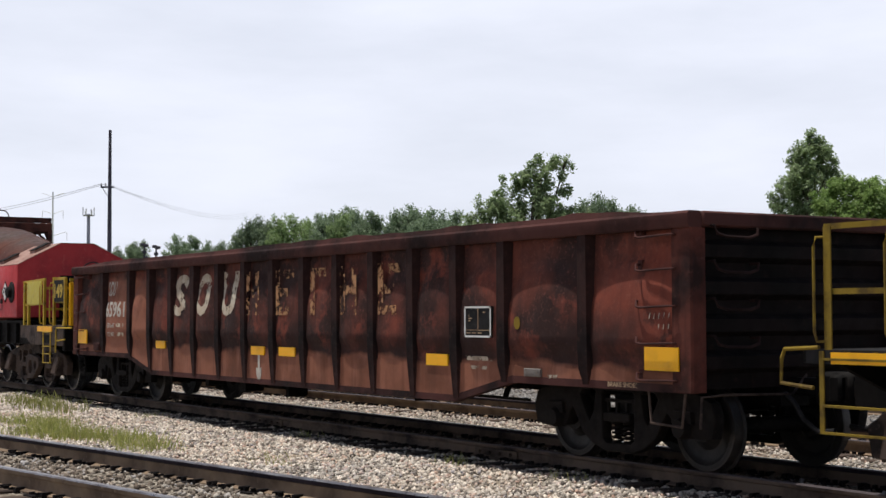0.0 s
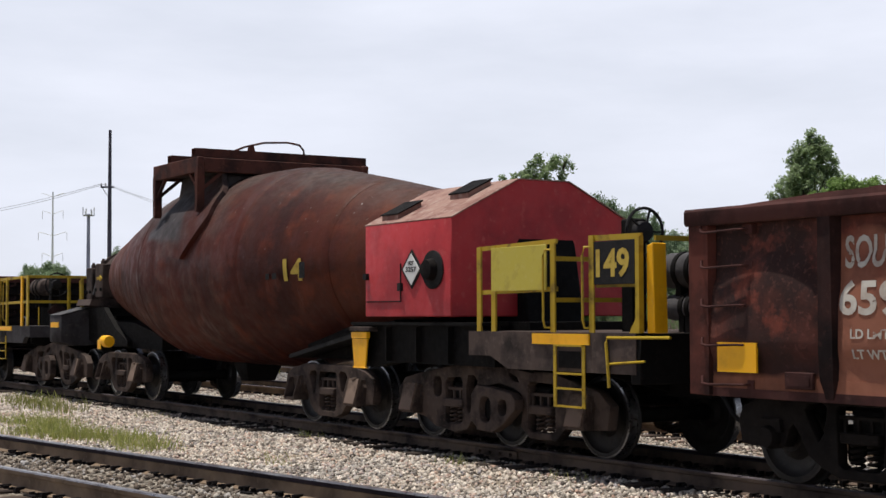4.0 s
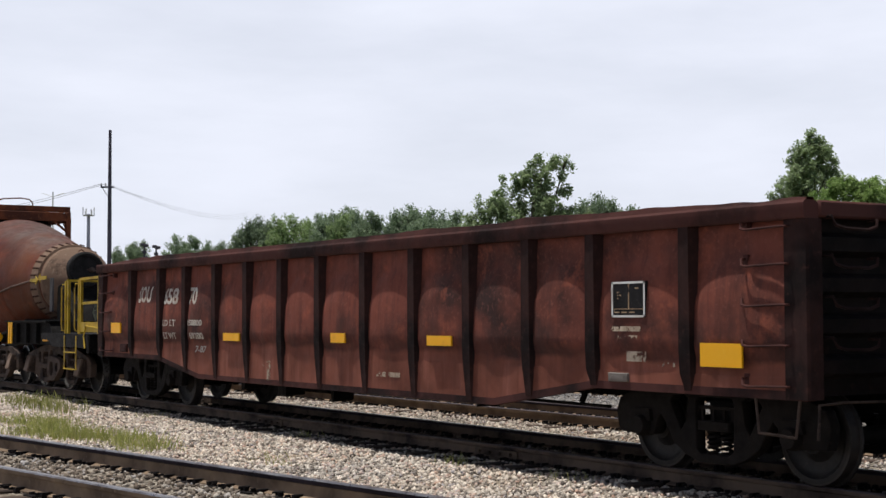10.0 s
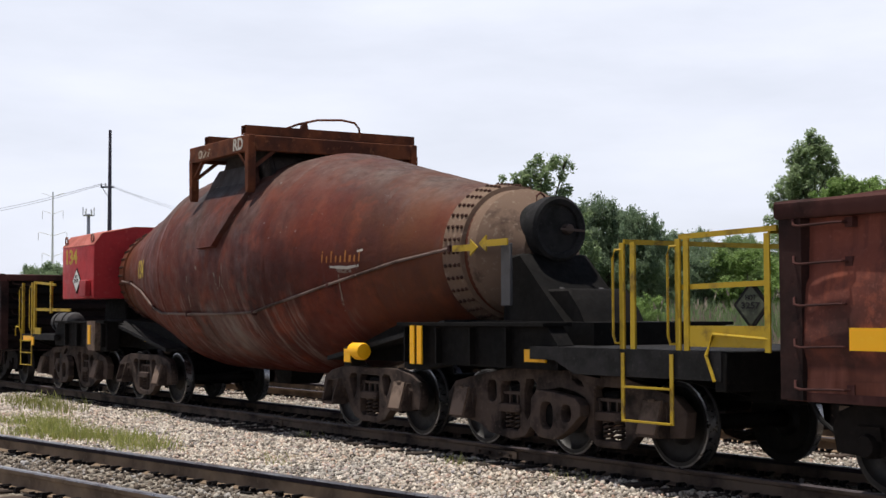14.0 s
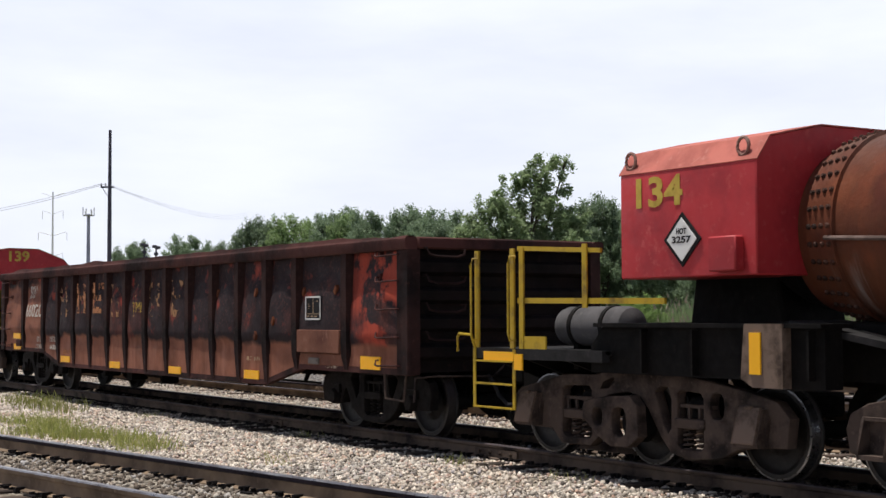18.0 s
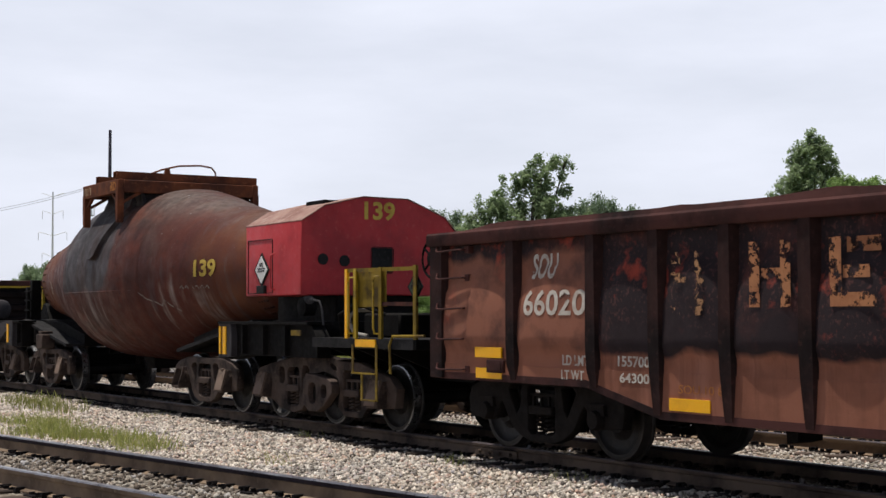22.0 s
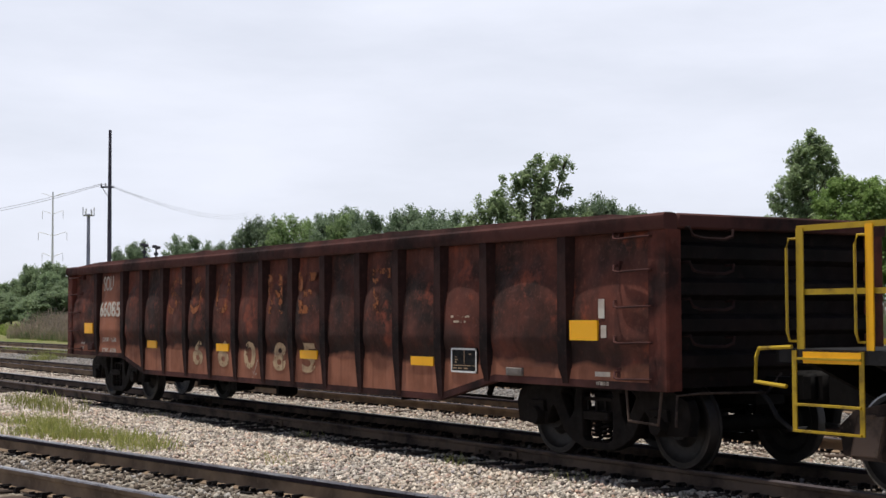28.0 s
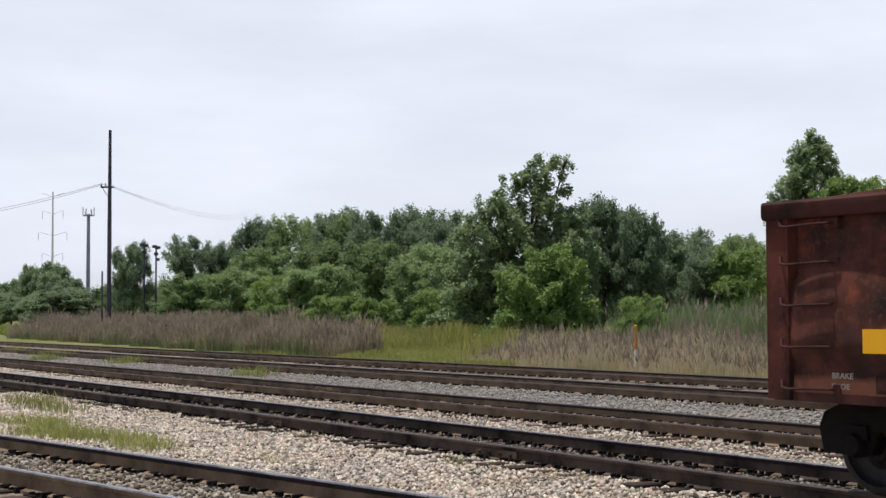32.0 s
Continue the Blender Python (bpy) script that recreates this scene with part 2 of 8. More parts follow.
M["anchor"] = worn("black_track_spikes", (0.010, 0.008, 0.0085), (0.005, 0.004, 0.004), (0.03, 0.02, 0.016), 3.0, 20.0, rough=0.8)
M["railtop"] = worn("polished_railhead", (0.36, 0.34, 0.34), (0.22, 0.19, 0.18), (0.45, 0.44, 0.44), 3.0, 20.0, rough=0.35, metal=0.85, relief=0.05)
M["raildull"] = worn("dull_railhead", (0.060, 0.046, 0.050), (0.035, 0.027, 0.03), (0.085, 0.068, 0.068), 3.0, 20.0, rough=0.6)
# Darker copy of the rusty rail, painting in the train's shade.
M["railshaded"] = worn("shade_darkened_rail", (0.112, 0.082, 0.064), (0.020, 0.015, 0.014), (0.10, 0.075, 0.058), 1.2, 16.0, rough=0.85)
# Darker copy of the weathered tie, for that same shade.
M["tie_shaded"] = worn("shade_darkened_tie", (0.044, 0.034, 0.028), (0.018, 0.014, 0.012), (0.09, 0.072, 0.06), 2.0, 14.0, rough=0.9)
M["tie"] = worn("weathered_tie", (0.080, 0.058, 0.046), (0.032, 0.024, 0.020), (0.15, 0.12, 0.10), 2.0, 14.0, rough=0.95)
M["pole"] = worn("pole_wood", (0.100, 0.092, 0.118), (0.06, 0.055, 0.07), (0.14, 0.13, 0.15), 1.0, 9.0)
M["galv"] = worn("galvanised_steel", (0.42, 0.43, 0.45), (0.32, 0.32, 0.35), (0.5, 0.5, 0.52), 0.5, 4.0, rough=0.6)
M["card_plate"] = worn("dull_card_plate", (0.19, 0.17, 0.155), (0.10, 0.085, 0.075), (0.28, 0.26, 0.24), 3.0, 14.0)
# Near-white paints sunlight onto galvanised mast steel.
M["mast_white"] = worn("sunlit_mast_steel", (0.88, 0.88, 0.89), (0.80, 0.80, 0.82), (0.9, 0.9, 0.9), 0.5, 4.0, rough=0.5)
M["mast_blue"] = worn("blue_grey_steel", (0.30, 0.30, 0.40), (0.24, 0.24, 0.33), (0.36, 0.36, 0.46), 0.5, 4.0, rough=0.6)
M["wire"] = worn("line_wire", (0.34, 0.34, 0.36), (0.28, 0.28, 0.3), (0.4, 0.4, 0.42), 0.5, 4.0)


def tank_material(name, loc, grey, white_amount, slag, tint=1.0, glow=0.5, hoops=0.7, dull=0.0, wash=None, sooty=0.15):
    """Scorched, rusted ladle shell: grey slag crust under the mouth, orange ends, lime-white runs on the lower half."""
    m, nt, b = shader(name, 0.72)
    v = mapped(nt, loc=loc)
    c = blend(nt, noise_fac(nt, v, 0.55, 0.40, 0.64), tuple(tint * x for x in (0.100, 0.0195, 0.0122)), tuple(tint * x for x in (0.033, 0.0105, 0.0095)))
    c = blend(nt, noise_fac(nt, v, 2.2, 0.50, 0.66, 8.0, out=(0.0, 0.8)), c, tuple(tint * x for x in (0.165, 0.034, 0.0160)))
    c = blend(nt, noise_fac(nt, v, 5.5, 0.54, 0.66, 8.0, 0.7, out=(0.0, 0.55)), c, tuple(tint * x for x in (0.031, 0.0125, 0.0115)))
    c = blend(nt, noise_fac(nt, mapped(nt, (2.6, 0.35, 0.35), (loc[0] + 9, loc[1], loc[2])), 1.0, 0.48, 0.72, 5.0, out=(0.0, 0.34)), c, tuple(tint * x for x in (0.19, 0.045, 0.019)))
    hoop = noise_fac(nt, mapped(nt, (1.3, 0.16, 0.16), loc), 1.0, 0.50, 0.66, 4.0, out=(0.0, hoops))
    c = blend(nt, hoop, c, tuple(tint * x for x in (0.033, 0.0130, 0.0122)))
    c = blend(nt, dull, c, (0.074, 0.036, 0.030))
    # heat-orange towards the ends
    sx = N(nt, "ShaderNodeSeparateXYZ")
    nt.links.new(mapped(nt), sx.inputs["Vector"])
    ab = N(nt, "ShaderNodeMath")
    ab.operation = "ABSOLUTE"
    nt.links.new(sx.outputs["X"], ab.inputs[0])
    wv = noise_fac(nt, v, 0.9, 0.3, 0.7, 4.0, 0.5, (-0.7, 0.7))
    ad = N(nt, "ShaderNodeMath")
    nt.links.new(ab.outputs["Value"], ad.inputs[0])
    nt.links.new(wv, ad.inputs[1])
    en = N(nt, "ShaderNodeMapRange", From_Min=3.3, From_Max=5.0)
    nt.links.new(ad.outputs["Value"], en.inputs["Value"])
    c = blend(nt, times(nt, times(nt, en.outputs["Result"], noise_fac(nt, v, 1.0, 0.36, 0.6, 6.0, out=(0.2, 1.0))), glow), c, (0.20, 0.075, 0.032))
    top = times(nt, axis_fac(nt, 2, 2.8, 3.7, 0.5, 0.7), noise_fac(nt, v, 0.8, 0.36, 0.56, 6.0, out=(0.25, 1.0)))
    mottled = blend(nt, noise_fac(nt, v, 7.0, 0.42, 0.60, 7.0, 0.7), tuple(x * 1.25 for x in grey), tuple(x * 0.62 for x in grey))
    c = blend(nt, times(nt, top, 0.85), c, mottled)
    # slag crust
    x0, x1, z0 = slag
    crust = times(nt, times(nt, axis_fac(nt, 0, x0 - 0.12, x0 + 0.12, 0.22, 1.6), axis_fac(nt, 0, x1 + 0.15, x1 - 0.15, 0.28, 1.3)), axis_fac(nt, 2, z0 - 0.05, z0 + 0.06, 0.06, 1.5))
    crust_c = blend(nt, noise_fac(nt, v, 2.6, 0.38, 0.62, 7.0), (0.038, 0.036, 0.039), (0.080, 0.076, 0.080))
    crust_c = blend(nt, noise_fac(nt, mapped(nt, (2.0, 0.4, 0.4), loc), 1.0, 0.54, 0.66, 4.0, out=(0.0, 0.6)), crust_c, (0.050, 0.026, 0.020))
    c = blend(nt, times(nt, crust, 0.92), c, crust_c)
    # blue-grey wet runs and lime-white runs in broken clusters
    c = blend(nt, times(nt, noise_fac(nt, mapped(nt, (1.7, 0.5, 0.5), (loc[0] + 5, loc[1], loc[2])), 1.0, 0.62, 0.70, 4.0), 0.5 * white_amount), c, (0.105, 0.120, 0.132))
    low = times(nt, axis_fac(nt, 2, 2.25, 1.75, 0.45, 1.4), axis_fac(nt, 2, 0.55, 0.95))
    runs = noise_fac(nt, mapped(nt, (4.2, 0.42, 0.42), loc), 1.0, 0.53, 0.72, 8.0, 0.66)
    clus = noise_fac(nt, mapped(nt, (0.75, 0.55, 0.8), (loc[0] + 2, loc[1], loc[2])), 1.0, 0.50 - .10 * white_amount, 0.62 - .10 * white_amount, 4.0)
    c = blend(nt, times(nt, times(nt, times(nt, low, runs), clus), 0.5 + 0.5 * white_amount), c, (0.36, 0.32, 0.29))
    if wash:                                          # a broad lime-washed patch, streaked down the belly
        wx0, wx1, wz0, wz1 = wash
        area = times(nt, times(nt, axis_fac(nt, 0, wx0 - .35, wx0 + .3, 0.4, 1.6), axis_fac(nt, 0, wx1 + .3, wx1 - .3, 0.4, 1.3)), times(nt, axis_fac(nt, 2, wz0 - .15, wz0 + .2, .1, 2.0), axis_fac(nt, 2, wz1 + .08, wz1 - .12, .15, 2.0)))
        c = blend(nt, times(nt, area, noise_fac(nt, mapped(nt, (3.0, 0.7, 0.7), loc), 1.0, 0.38, 0.66, 8.0, 0.7, out=(0.10, 0.85))), c, (0.215, 0.185, 0.165))
    far = N(nt, "ShaderNodeVectorMath")
    far.operation = "DISTANCE"
    far.inputs[1].default_value = (0.1, -0.6, 3.95)
    wob = N(nt, "ShaderNodeVectorMath")
    nz = N(nt, "ShaderNodeTexNoise", Scale=1.1, Detail=5.0)
    nt.links.new(mapped(nt), nz.inputs["Vector"])
    nt.links.new(mapped(nt), wob.inputs[0])
    nt.links.new(nz.outputs["Color"], wob.inputs[1])
    nt.links.new(wob.outputs["Vector"], far.inputs[0])
    soot = N(nt, "ShaderNodeMapRange", From_Min=0.7, From_Max=1.30, To_Min=sooty, To_Max=0.0)
    nt.links.new(far.outputs["Value"], soot.inputs["Value"])
    c = blend(nt, soot.outputs["Result"], c, (0.022, 0.018, 0.018))
    c = blend(nt, noise_fac(nt, v, 26.0, 0.58, 0.78, out=(0.0, 0.3)), c, (0.095, 0.054, 0.042))
    c = blend(nt, times(nt, noise_fac(nt, v, 19.0, 0.745, 0.76, 2.0), axis_fac(nt, 2, 2.4, 3.2)), c, (0.5, 0.5, 0.5))
    nt.links.new(c, b.inputs["Base Color"])
    nt.links.new(noise_fac(nt, v, 4.0, 0.3, 0.7, out=(0.42, 0.78)), b.inputs["Roughness"])
    bump(nt, b, v, 11.0, 0.3, 0.025)
    return m


M["tank_a"] = tank_material("ladle_shell", (0, 0, 0), (0.070, 0.052, 0.046), 0.30, (-1.6, -0.1, 2.9), 0.72, 0.22, 0.45, 0.05, None, 0.38)
M["tank_b"] = tank_material("ladle_shell_brown", (7, 3, 1), (0.105, 0.075, 0.064), 0.25, (-1.3, 0.7, 3.5), 1.08, 0.42, 0.30, 0.14, (-.45, .85, .95, 1.75))
M["tank_c"] = tank_material("ladle_shell_streaked", (2, 11, 5), (0.110, 0.082, 0.070), 0.50, (-2.1, 0.9, 2.07), 0.78, 0.6, 0.5, 0.32, None, 0.55)

# ---- mesh helpers ----
MESHES = {}
SURF = {}                                             # how far out the side of a car stands at (x, z)


def finish(name, bm, material, smooth=True):
    me = bpy.data.meshes.new(name)
    bmesh.ops.recalc_face_normals(bm, faces=bm.faces)
    bm.to_mesh(me)
    bm.free()
    for mt in (material if isinstance(material, (list, tuple)) else [material]):
        me.materials.append(mt)
    if smooth:
        me.shade_smooth()
        me.set_sharp_from_angle(angle=radians(38))
    return me


def part(name, bm, material, parent, label="", m=None, smooth=True):
    """One mesh object under a thing or a part."""
    me = bm if isinstance(bm, bpy.types.Mesh) else finish(name, bm, material, smooth)
    ob = new(name, me)
    ob.parent = parent
    if m is not None:
        ob.matrix_local = m
    if label:
        ob["label"] = label
    return ob


def shared(key, name, make, material, parent, m=None, label=""):
    """A part whose mesh is built once and used again for alike parts."""
    if key not in MESHES:
        bm = bmesh.new()
        make(bm)
        MESHES[key] = finish(name, bm, material)
    return part(name, MESHES[key], None, parent, label, m)


def box(bm, x0, x1, y0, y1, z0, z1, bevel=0.0):
    vs = [bm.verts.new((x, y, z)) for x in (x0, x1) for y in (y0, y1) for z in (z0, z1)]
    fs = [bm.faces.new([vs[i] for i in f]) for f in ((0, 1, 3, 2), (4, 6, 7, 5), (0, 4, 5, 1), (2, 3, 7, 6), (0, 2, 6, 4), (1, 5, 7, 3))]
    if bevel:
        bmesh.ops.bevel(bm, geom=list({e for f in fs for e in f.edges}), offset=bevel, segments=1, affect="EDGES")


def prism(bm, pts, axis, a, b):
    """A polygon of two coordinates pushed along an axis from a to b."""
    def put(p, d):
        return {"x": (d, p[0], p[1]), "y": (p[0], d, p[1]), "z": (p[0], p[1], d)}[axis]
    lo = [bm.verts.new(put(p, a)) for p in pts]
    hi = [bm.verts.new(put(p, b)) for p in pts]
    bm.faces.new(lo)
    bm.faces.new(hi[::-1])
    for i in range(len(pts)):
        j = (i + 1) % len(pts)
        bm.faces.new((lo[i], lo[j], hi[j], hi[i]))


def tube(bm, pts, r, n=8, squash=None):
    """A round bar along a line of points; squash gives a flat bar of that height."""
    pts = [Vector(p) for p in pts]
    rings = []
    for i, p in enumerate(pts):
        d = (pts[min(i + 1, len(pts) - 1)] - pts[max(i - 1, 0)]).normalized()
        side = d.cross(Vector((0, 0, 1)))
        if side.length < 0.05:
            side = d.cross(Vector((0, 1, 0)))
        side.normalize()
        up = side.cross(d)
        rings.append([bm.verts.new(p + side * (r * math.cos(2 * math.pi * k / n)) + up * ((squash or r) * math.sin(2 * math.pi * k / n))) for k in range(n)])
    for a, b in zip(rings, rings[1:]):
        for k in range(n):
            bm.faces.new((a[k], a[(k + 1) % n], b[(k + 1) % n], b[k]))
    bm.faces.new(rings[0])
    bm.faces.new(rings[-1][::-1])


def bar(bm, p0, p1, w, h):
    """A square-edged bar from p0 to p1, w across and h deep."""
    p0, p1 = Vector(p0), Vector(p1)
    d = (p1 - p0).normalized()
    side = d.cross(Vector((0, 0, 1)))
    if side.length < 0.05:
        side = Vector((0, 1, 0))
    side.normalize()
    up = side.cross(d)
    ring = []
    for p in (p0, p1):
        ring.append([bm.verts.new(p + side * (w / 2 * a) + up * (h / 2 * c)) for a, c in ((-1, -1), (1, -1), (1, 1), (-1, 1))])
    for k in range(4):
        bm.faces.new((ring[0][k], ring[0][(k + 1) % 4], ring[1][(k + 1) % 4], ring[1][k]))
    bm.faces.new(ring[0][::-1])
    bm.faces.new(ring[1])


def lathe(bm, profile, axis="x", at=(0, 0, 0), n=32, closed=True):
    """A profile of (place along the axis, radius) turned about that axis."""
    rings = []
    for a, r in profile:
        ring = []
        for k in range(n):
            c, s = r * math.cos(2 * math.pi * k / n), r * math.sin(2 * math.pi * k / n)
            p = {"x": (a, c, s), "y": (c, a, s), "z": (c, s, a)}[axis]
            ring.append(bm.verts.new(Vector(p) + Vector(at)))
        rings.append(ring)
    for a, b in zip(rings, rings[1:]):
        for k in range(n):
            bm.faces.new((a[k], a[(k + 1) % n], b[(k + 1) % n], b[k]))
    if closed:
        bm.faces.new(rings[0])
        bm.faces.new(rings[-1][::-1])


def plate(key, outer, holes, depth, bevel=0.012):
    """A thick casting cut from an outline with holes, standing in the x-z plane."""
    if key in MESHES:
        return MESHES[key]
    cu = bpy.data.curves.new(key, "CURVE")
    cu.dimensions, cu.fill_mode, cu.extrude, cu.bevel_depth, cu.bevel_resolution = "2D", "BOTH", depth / 2 - bevel, bevel, 1
    for pts in (outer, *holes):
        sp = cu.splines.new("POLY")
        sp.points.add(len(pts) - 1)
        sp.use_cyclic_u = True
        for q, p in zip(sp.points, pts):
            q.co = (p[0], p[1], 0, 1)
    ob = bpy.data.objects.new(key, cu)
    me = bpy.data.meshes.new_from_object(ob)
    bpy.data.objects.remove(ob)
    bpy.data.curves.remove(cu)
    me.transform(Matrix.Rotation(radians(90), 4, "X"))
    me.shade_smooth()
    me.set_sharp_from_angle(angle=radians(35))
    MESHES[key] = me
    return me


def oval(x, z, rx, rz, n=12, k=2.6):
    out = []
    for i in range(n):
        a = 2 * math.pi * i / n
        c, s = math.cos(a), math.sin(a)
        out.append((x + rx * math.copysign(abs(c) ** (2 / k), c), z + rz * math.copysign(abs(s) ** (2 / k), s)))
    return out


def letters(text, x0, x1, z0, z1, y, material, parent, name="lettering", facing="-y", heavy=0.03, label=""):
    """Writing of a given width and height on an upright face; facing -y, or +x with x0, x1 as the y range."""
    cu = bpy.data.curves.new(name, "FONT")
    cu.body, cu.extrude, cu.offset, cu.resolution_u = text, 0.0012, heavy, 3
    ob = bpy.data.objects.new(name, cu)
    me = bpy.data.meshes.new_from_object(ob)
    bpy.data.objects.remove(ob)
    bpy.data.curves.remove(cu)
    # cut long faces up, so that the writing can follow a curved sheet
    bm = bmesh.new()
    bm.from_mesh(me)
    bmesh.ops.triangulate(bm, faces=bm.faces[:])
    for _ in range(4):
        long = [e for e in bm.edges if e.calc_length() > 0.16]
        if long:
            bmesh.ops.subdivide_edges(bm, edges=long, cuts=1)
            bmesh.ops.triangulate(bm, faces=bm.faces[:])
    bm.to_mesh(me)
    bm.free()
    co = np.array([v.co[:] for v in me.vertices])
    lo, hi = co.min(0), co.max(0)
    sx, sz = (x1 - x0) / (hi[0] - lo[0]), (z1 - z0) / (hi[1] - lo[1])
    u, w, d = x0 + (co[:, 0] - lo[0]) * sx, z0 + (co[:, 1] - lo[1]) * sz, co[:, 2]
    new_co = np.stack([u, y - d, w], 1) if facing == "-y" else np.stack([y + d, u, w], 1)
    if facing == "-y" and parent.name in SURF:
        new_co[:, 1] += [-SURF[parent.name](a, c) - 0.005 - y for a, c in zip(u, w)]
    me.vertices.foreach_set("co", new_co.ravel())
    me.update()
    # every character is a part of its own
    bm = bmesh.new()
    bm.from_mesh(me)
    bpy.data.meshes.remove(me)
    todo, made = set(bm.faces), []
    while todo:
        island, edge = [], [todo.pop()]
        while edge:
            f = edge.pop()
            island.append(f)
            for e in f.edges:
                for g in e.link_faces:
                    if g in todo:
                        todo.discard(g)
                        edge.append(g)
        at, vs, fs = {}, [], []
        for f in island:
            for v in f.verts:
                if v not in at:
                    at[v] = len(vs)
                    vs.append(v.co[:])
            fs.append([at[v] for v in f.verts])
        glyph = bpy.data.meshes.new(name)
        glyph.from_pydata(vs, [], fs)
        glyph.materials.append(material)
        made.append(part(name, glyph, None, parent, label))
    bm.free()
    return made


def letters_on_shell(text, x0, x1, z0, z1, material, parent, reach):
    """Writing that follows the curved ladle shell; reach(x, z) gives the shell's y."""
    for ob in letters(text, x0, x1, z0, z1, 0.0, material, parent):
        for v in ob.data.vertices:
            v.co.y += reach(v.co.x, v.co.z)


def thing(name, label, category, group="", at=None):
    ob = new(name)
    ob.empty_display_size = 0.2
    tagged(ob, label, category, group)
    if at is not None:
        ob.matrix_world = at
    return ob


# rows to be keyed at the end: (object, kind, data)
MOVING = []

# ---- trucks and wheels ----
def wheel_mesh(bm, r=0.46):
    """One wheel, its field side at y = -0.07, flange at y = 0.07, hub round the origin."""
    lathe(bm, [(-0.09, 0.10), (-0.10, 0.14), (-0.06, 0.17), (-0.015, 0.22), (-0.01, r - 0.13), (-0.045, r - 0.075), (-0.07, r - 0.065), (-0.07, r - 0.024), (-0.064, r - 0.004),
               (0.045, r + 0.002), (0.055, r + 0.026), (0.075, r + 0.026), (0.08, r - 0.06), (0.03, r - 0.12), (0.03, 0.2), (0.08, 0.15), (0.08, 0.1)], "y", n=36)
    for f in bm.faces:
        c = f.calc_center_median()
        d = math.hypot(c.x, c.z)
        f.material_index = 1 if d > r - 0.03 and c.y < 0.05 and len(f.verts) == 4 else 0


def axle_mesh(bm):
    lathe(bm, [(-1.08, 0.07), (-0.80, 0.075), (-0.79, 0.10), (-0.62, 0.10), (-0.5, 0.085), (0.5, 0.085), (0.62, 0.10), (0.79, 0.10), (0.80, 0.075), (1.08, 0.07)], "y", n=14)


def wheelset(car, x, r=0.46):
    key = f"r{r}"
    ax = shared("axle", "wheelset", axle_mesh, M["under"], car, pose(x, 0, r))
    for side in (-1, 1):
        shared("wheel" + key, "wheel", lambda bm: wheel_mesh(bm, r), [M["wheel"], M["tread"] if r > .45 else M["rim_dull"]], ax, pose(0, side * 0.755, 0, 0, 0, 0 if side < 0 else 180))
    MOVING.append(("turn", ax, (x, r)))


def coil(bm, x, y, z0, z1, r=0.075, turns=5, wire=0.016):
    n = turns * 10
    tube(bm, [(x + r * math.cos(2 * math.pi * i / 10), y + r * math.sin(2 * math.pi * i / 10), z0 + (z1 - z0) * i / n) for i in range(n + 1)], wire, 6)


def both(pts):
    """A half outline, given from its top middle round to its bottom middle on the +x side, mirrored to a whole."""
    return pts + [(-x, z) for x, z in reversed(pts)]


TWO_OUT = both([(.72, .87), (1.10, .80), (1.29, .71), (1.34, .58), (1.30, .38), (.98, .36), (.82, .38), (.77, .54), (.71, .60), (.64, .50), (.54, .32), (.42, .21), (.24, .15)])
TEAR = [(.33, .76), (.40, .81), (.54, .79), (.60, .72), (.54, .60), (.44, .42), (.37, .52)]
TWO_HOLES = [[(-.27, .26), (-.20, .21), (.20, .21), (.27, .26), (.28, .74), (.24, .79), (-.24, .79), (-.28, .74)], TEAR, [(-x, z) for x, z in reversed(TEAR)]]
SIX_OUT = [(-2.16, .36), (-2.20, .60), (-2.02, .74), (-1.5, .85), (-1.2, .92), (-.66, .93), (-.36, .98), (-.05, 1.02), (.35, 1.01), (.75, .97), (1.2, .91), (1.7, .83), (2.05, .76), (2.20, .62), (2.16, .36),
           (1.72, .33), (1.52, .30), (1.30, .20), (.85, .15), (.58, .20), (.42, .36), (.24, .62), (.10, .75), (-.10, .79), (-.40, .75), (-.57, .69), (-.63, .52), (-.58, .30), (-.75, .18), (-1.25, .18), (-1.42, .33), (-1.72, .33)]
SIX_HOLES = [[(-1.25, .28), (-1.18, .23), (-.76, .23), (-.70, .28), (-.70, .78), (-.76, .83), (-1.18, .82), (-1.25, .77)], [(-.56, .79), (-.50, .87), (-.33, .93), (-.31, .87), (-.42, .80)],
             [(.32, .80), (.42, .87), (.55, .86), (.60, .72), (.59, .44), (.53, .36), (.46, .44)], [(.66, .28), (.72, .23), (1.02, .23), (1.07, .28), (1.07, .76), (1.02, .82), (.72, .84), (.66, .80)], oval(1.25, .69, .115, .145)]
EYE_OUT = [(-.66, .60), (-.58, .67), (-.2, .72), (.12, .74), (.22, .64), (.24, .34), (.08, .23), (-.20, .22), (-.42, .32), (-.66, .50)]
EYE_HOLES = [oval(-.42, .51, .10, .11), oval(-.06, .47, .135, .17)]


def across(outline):
    return [(-x, z) for x, z in reversed(outline)]


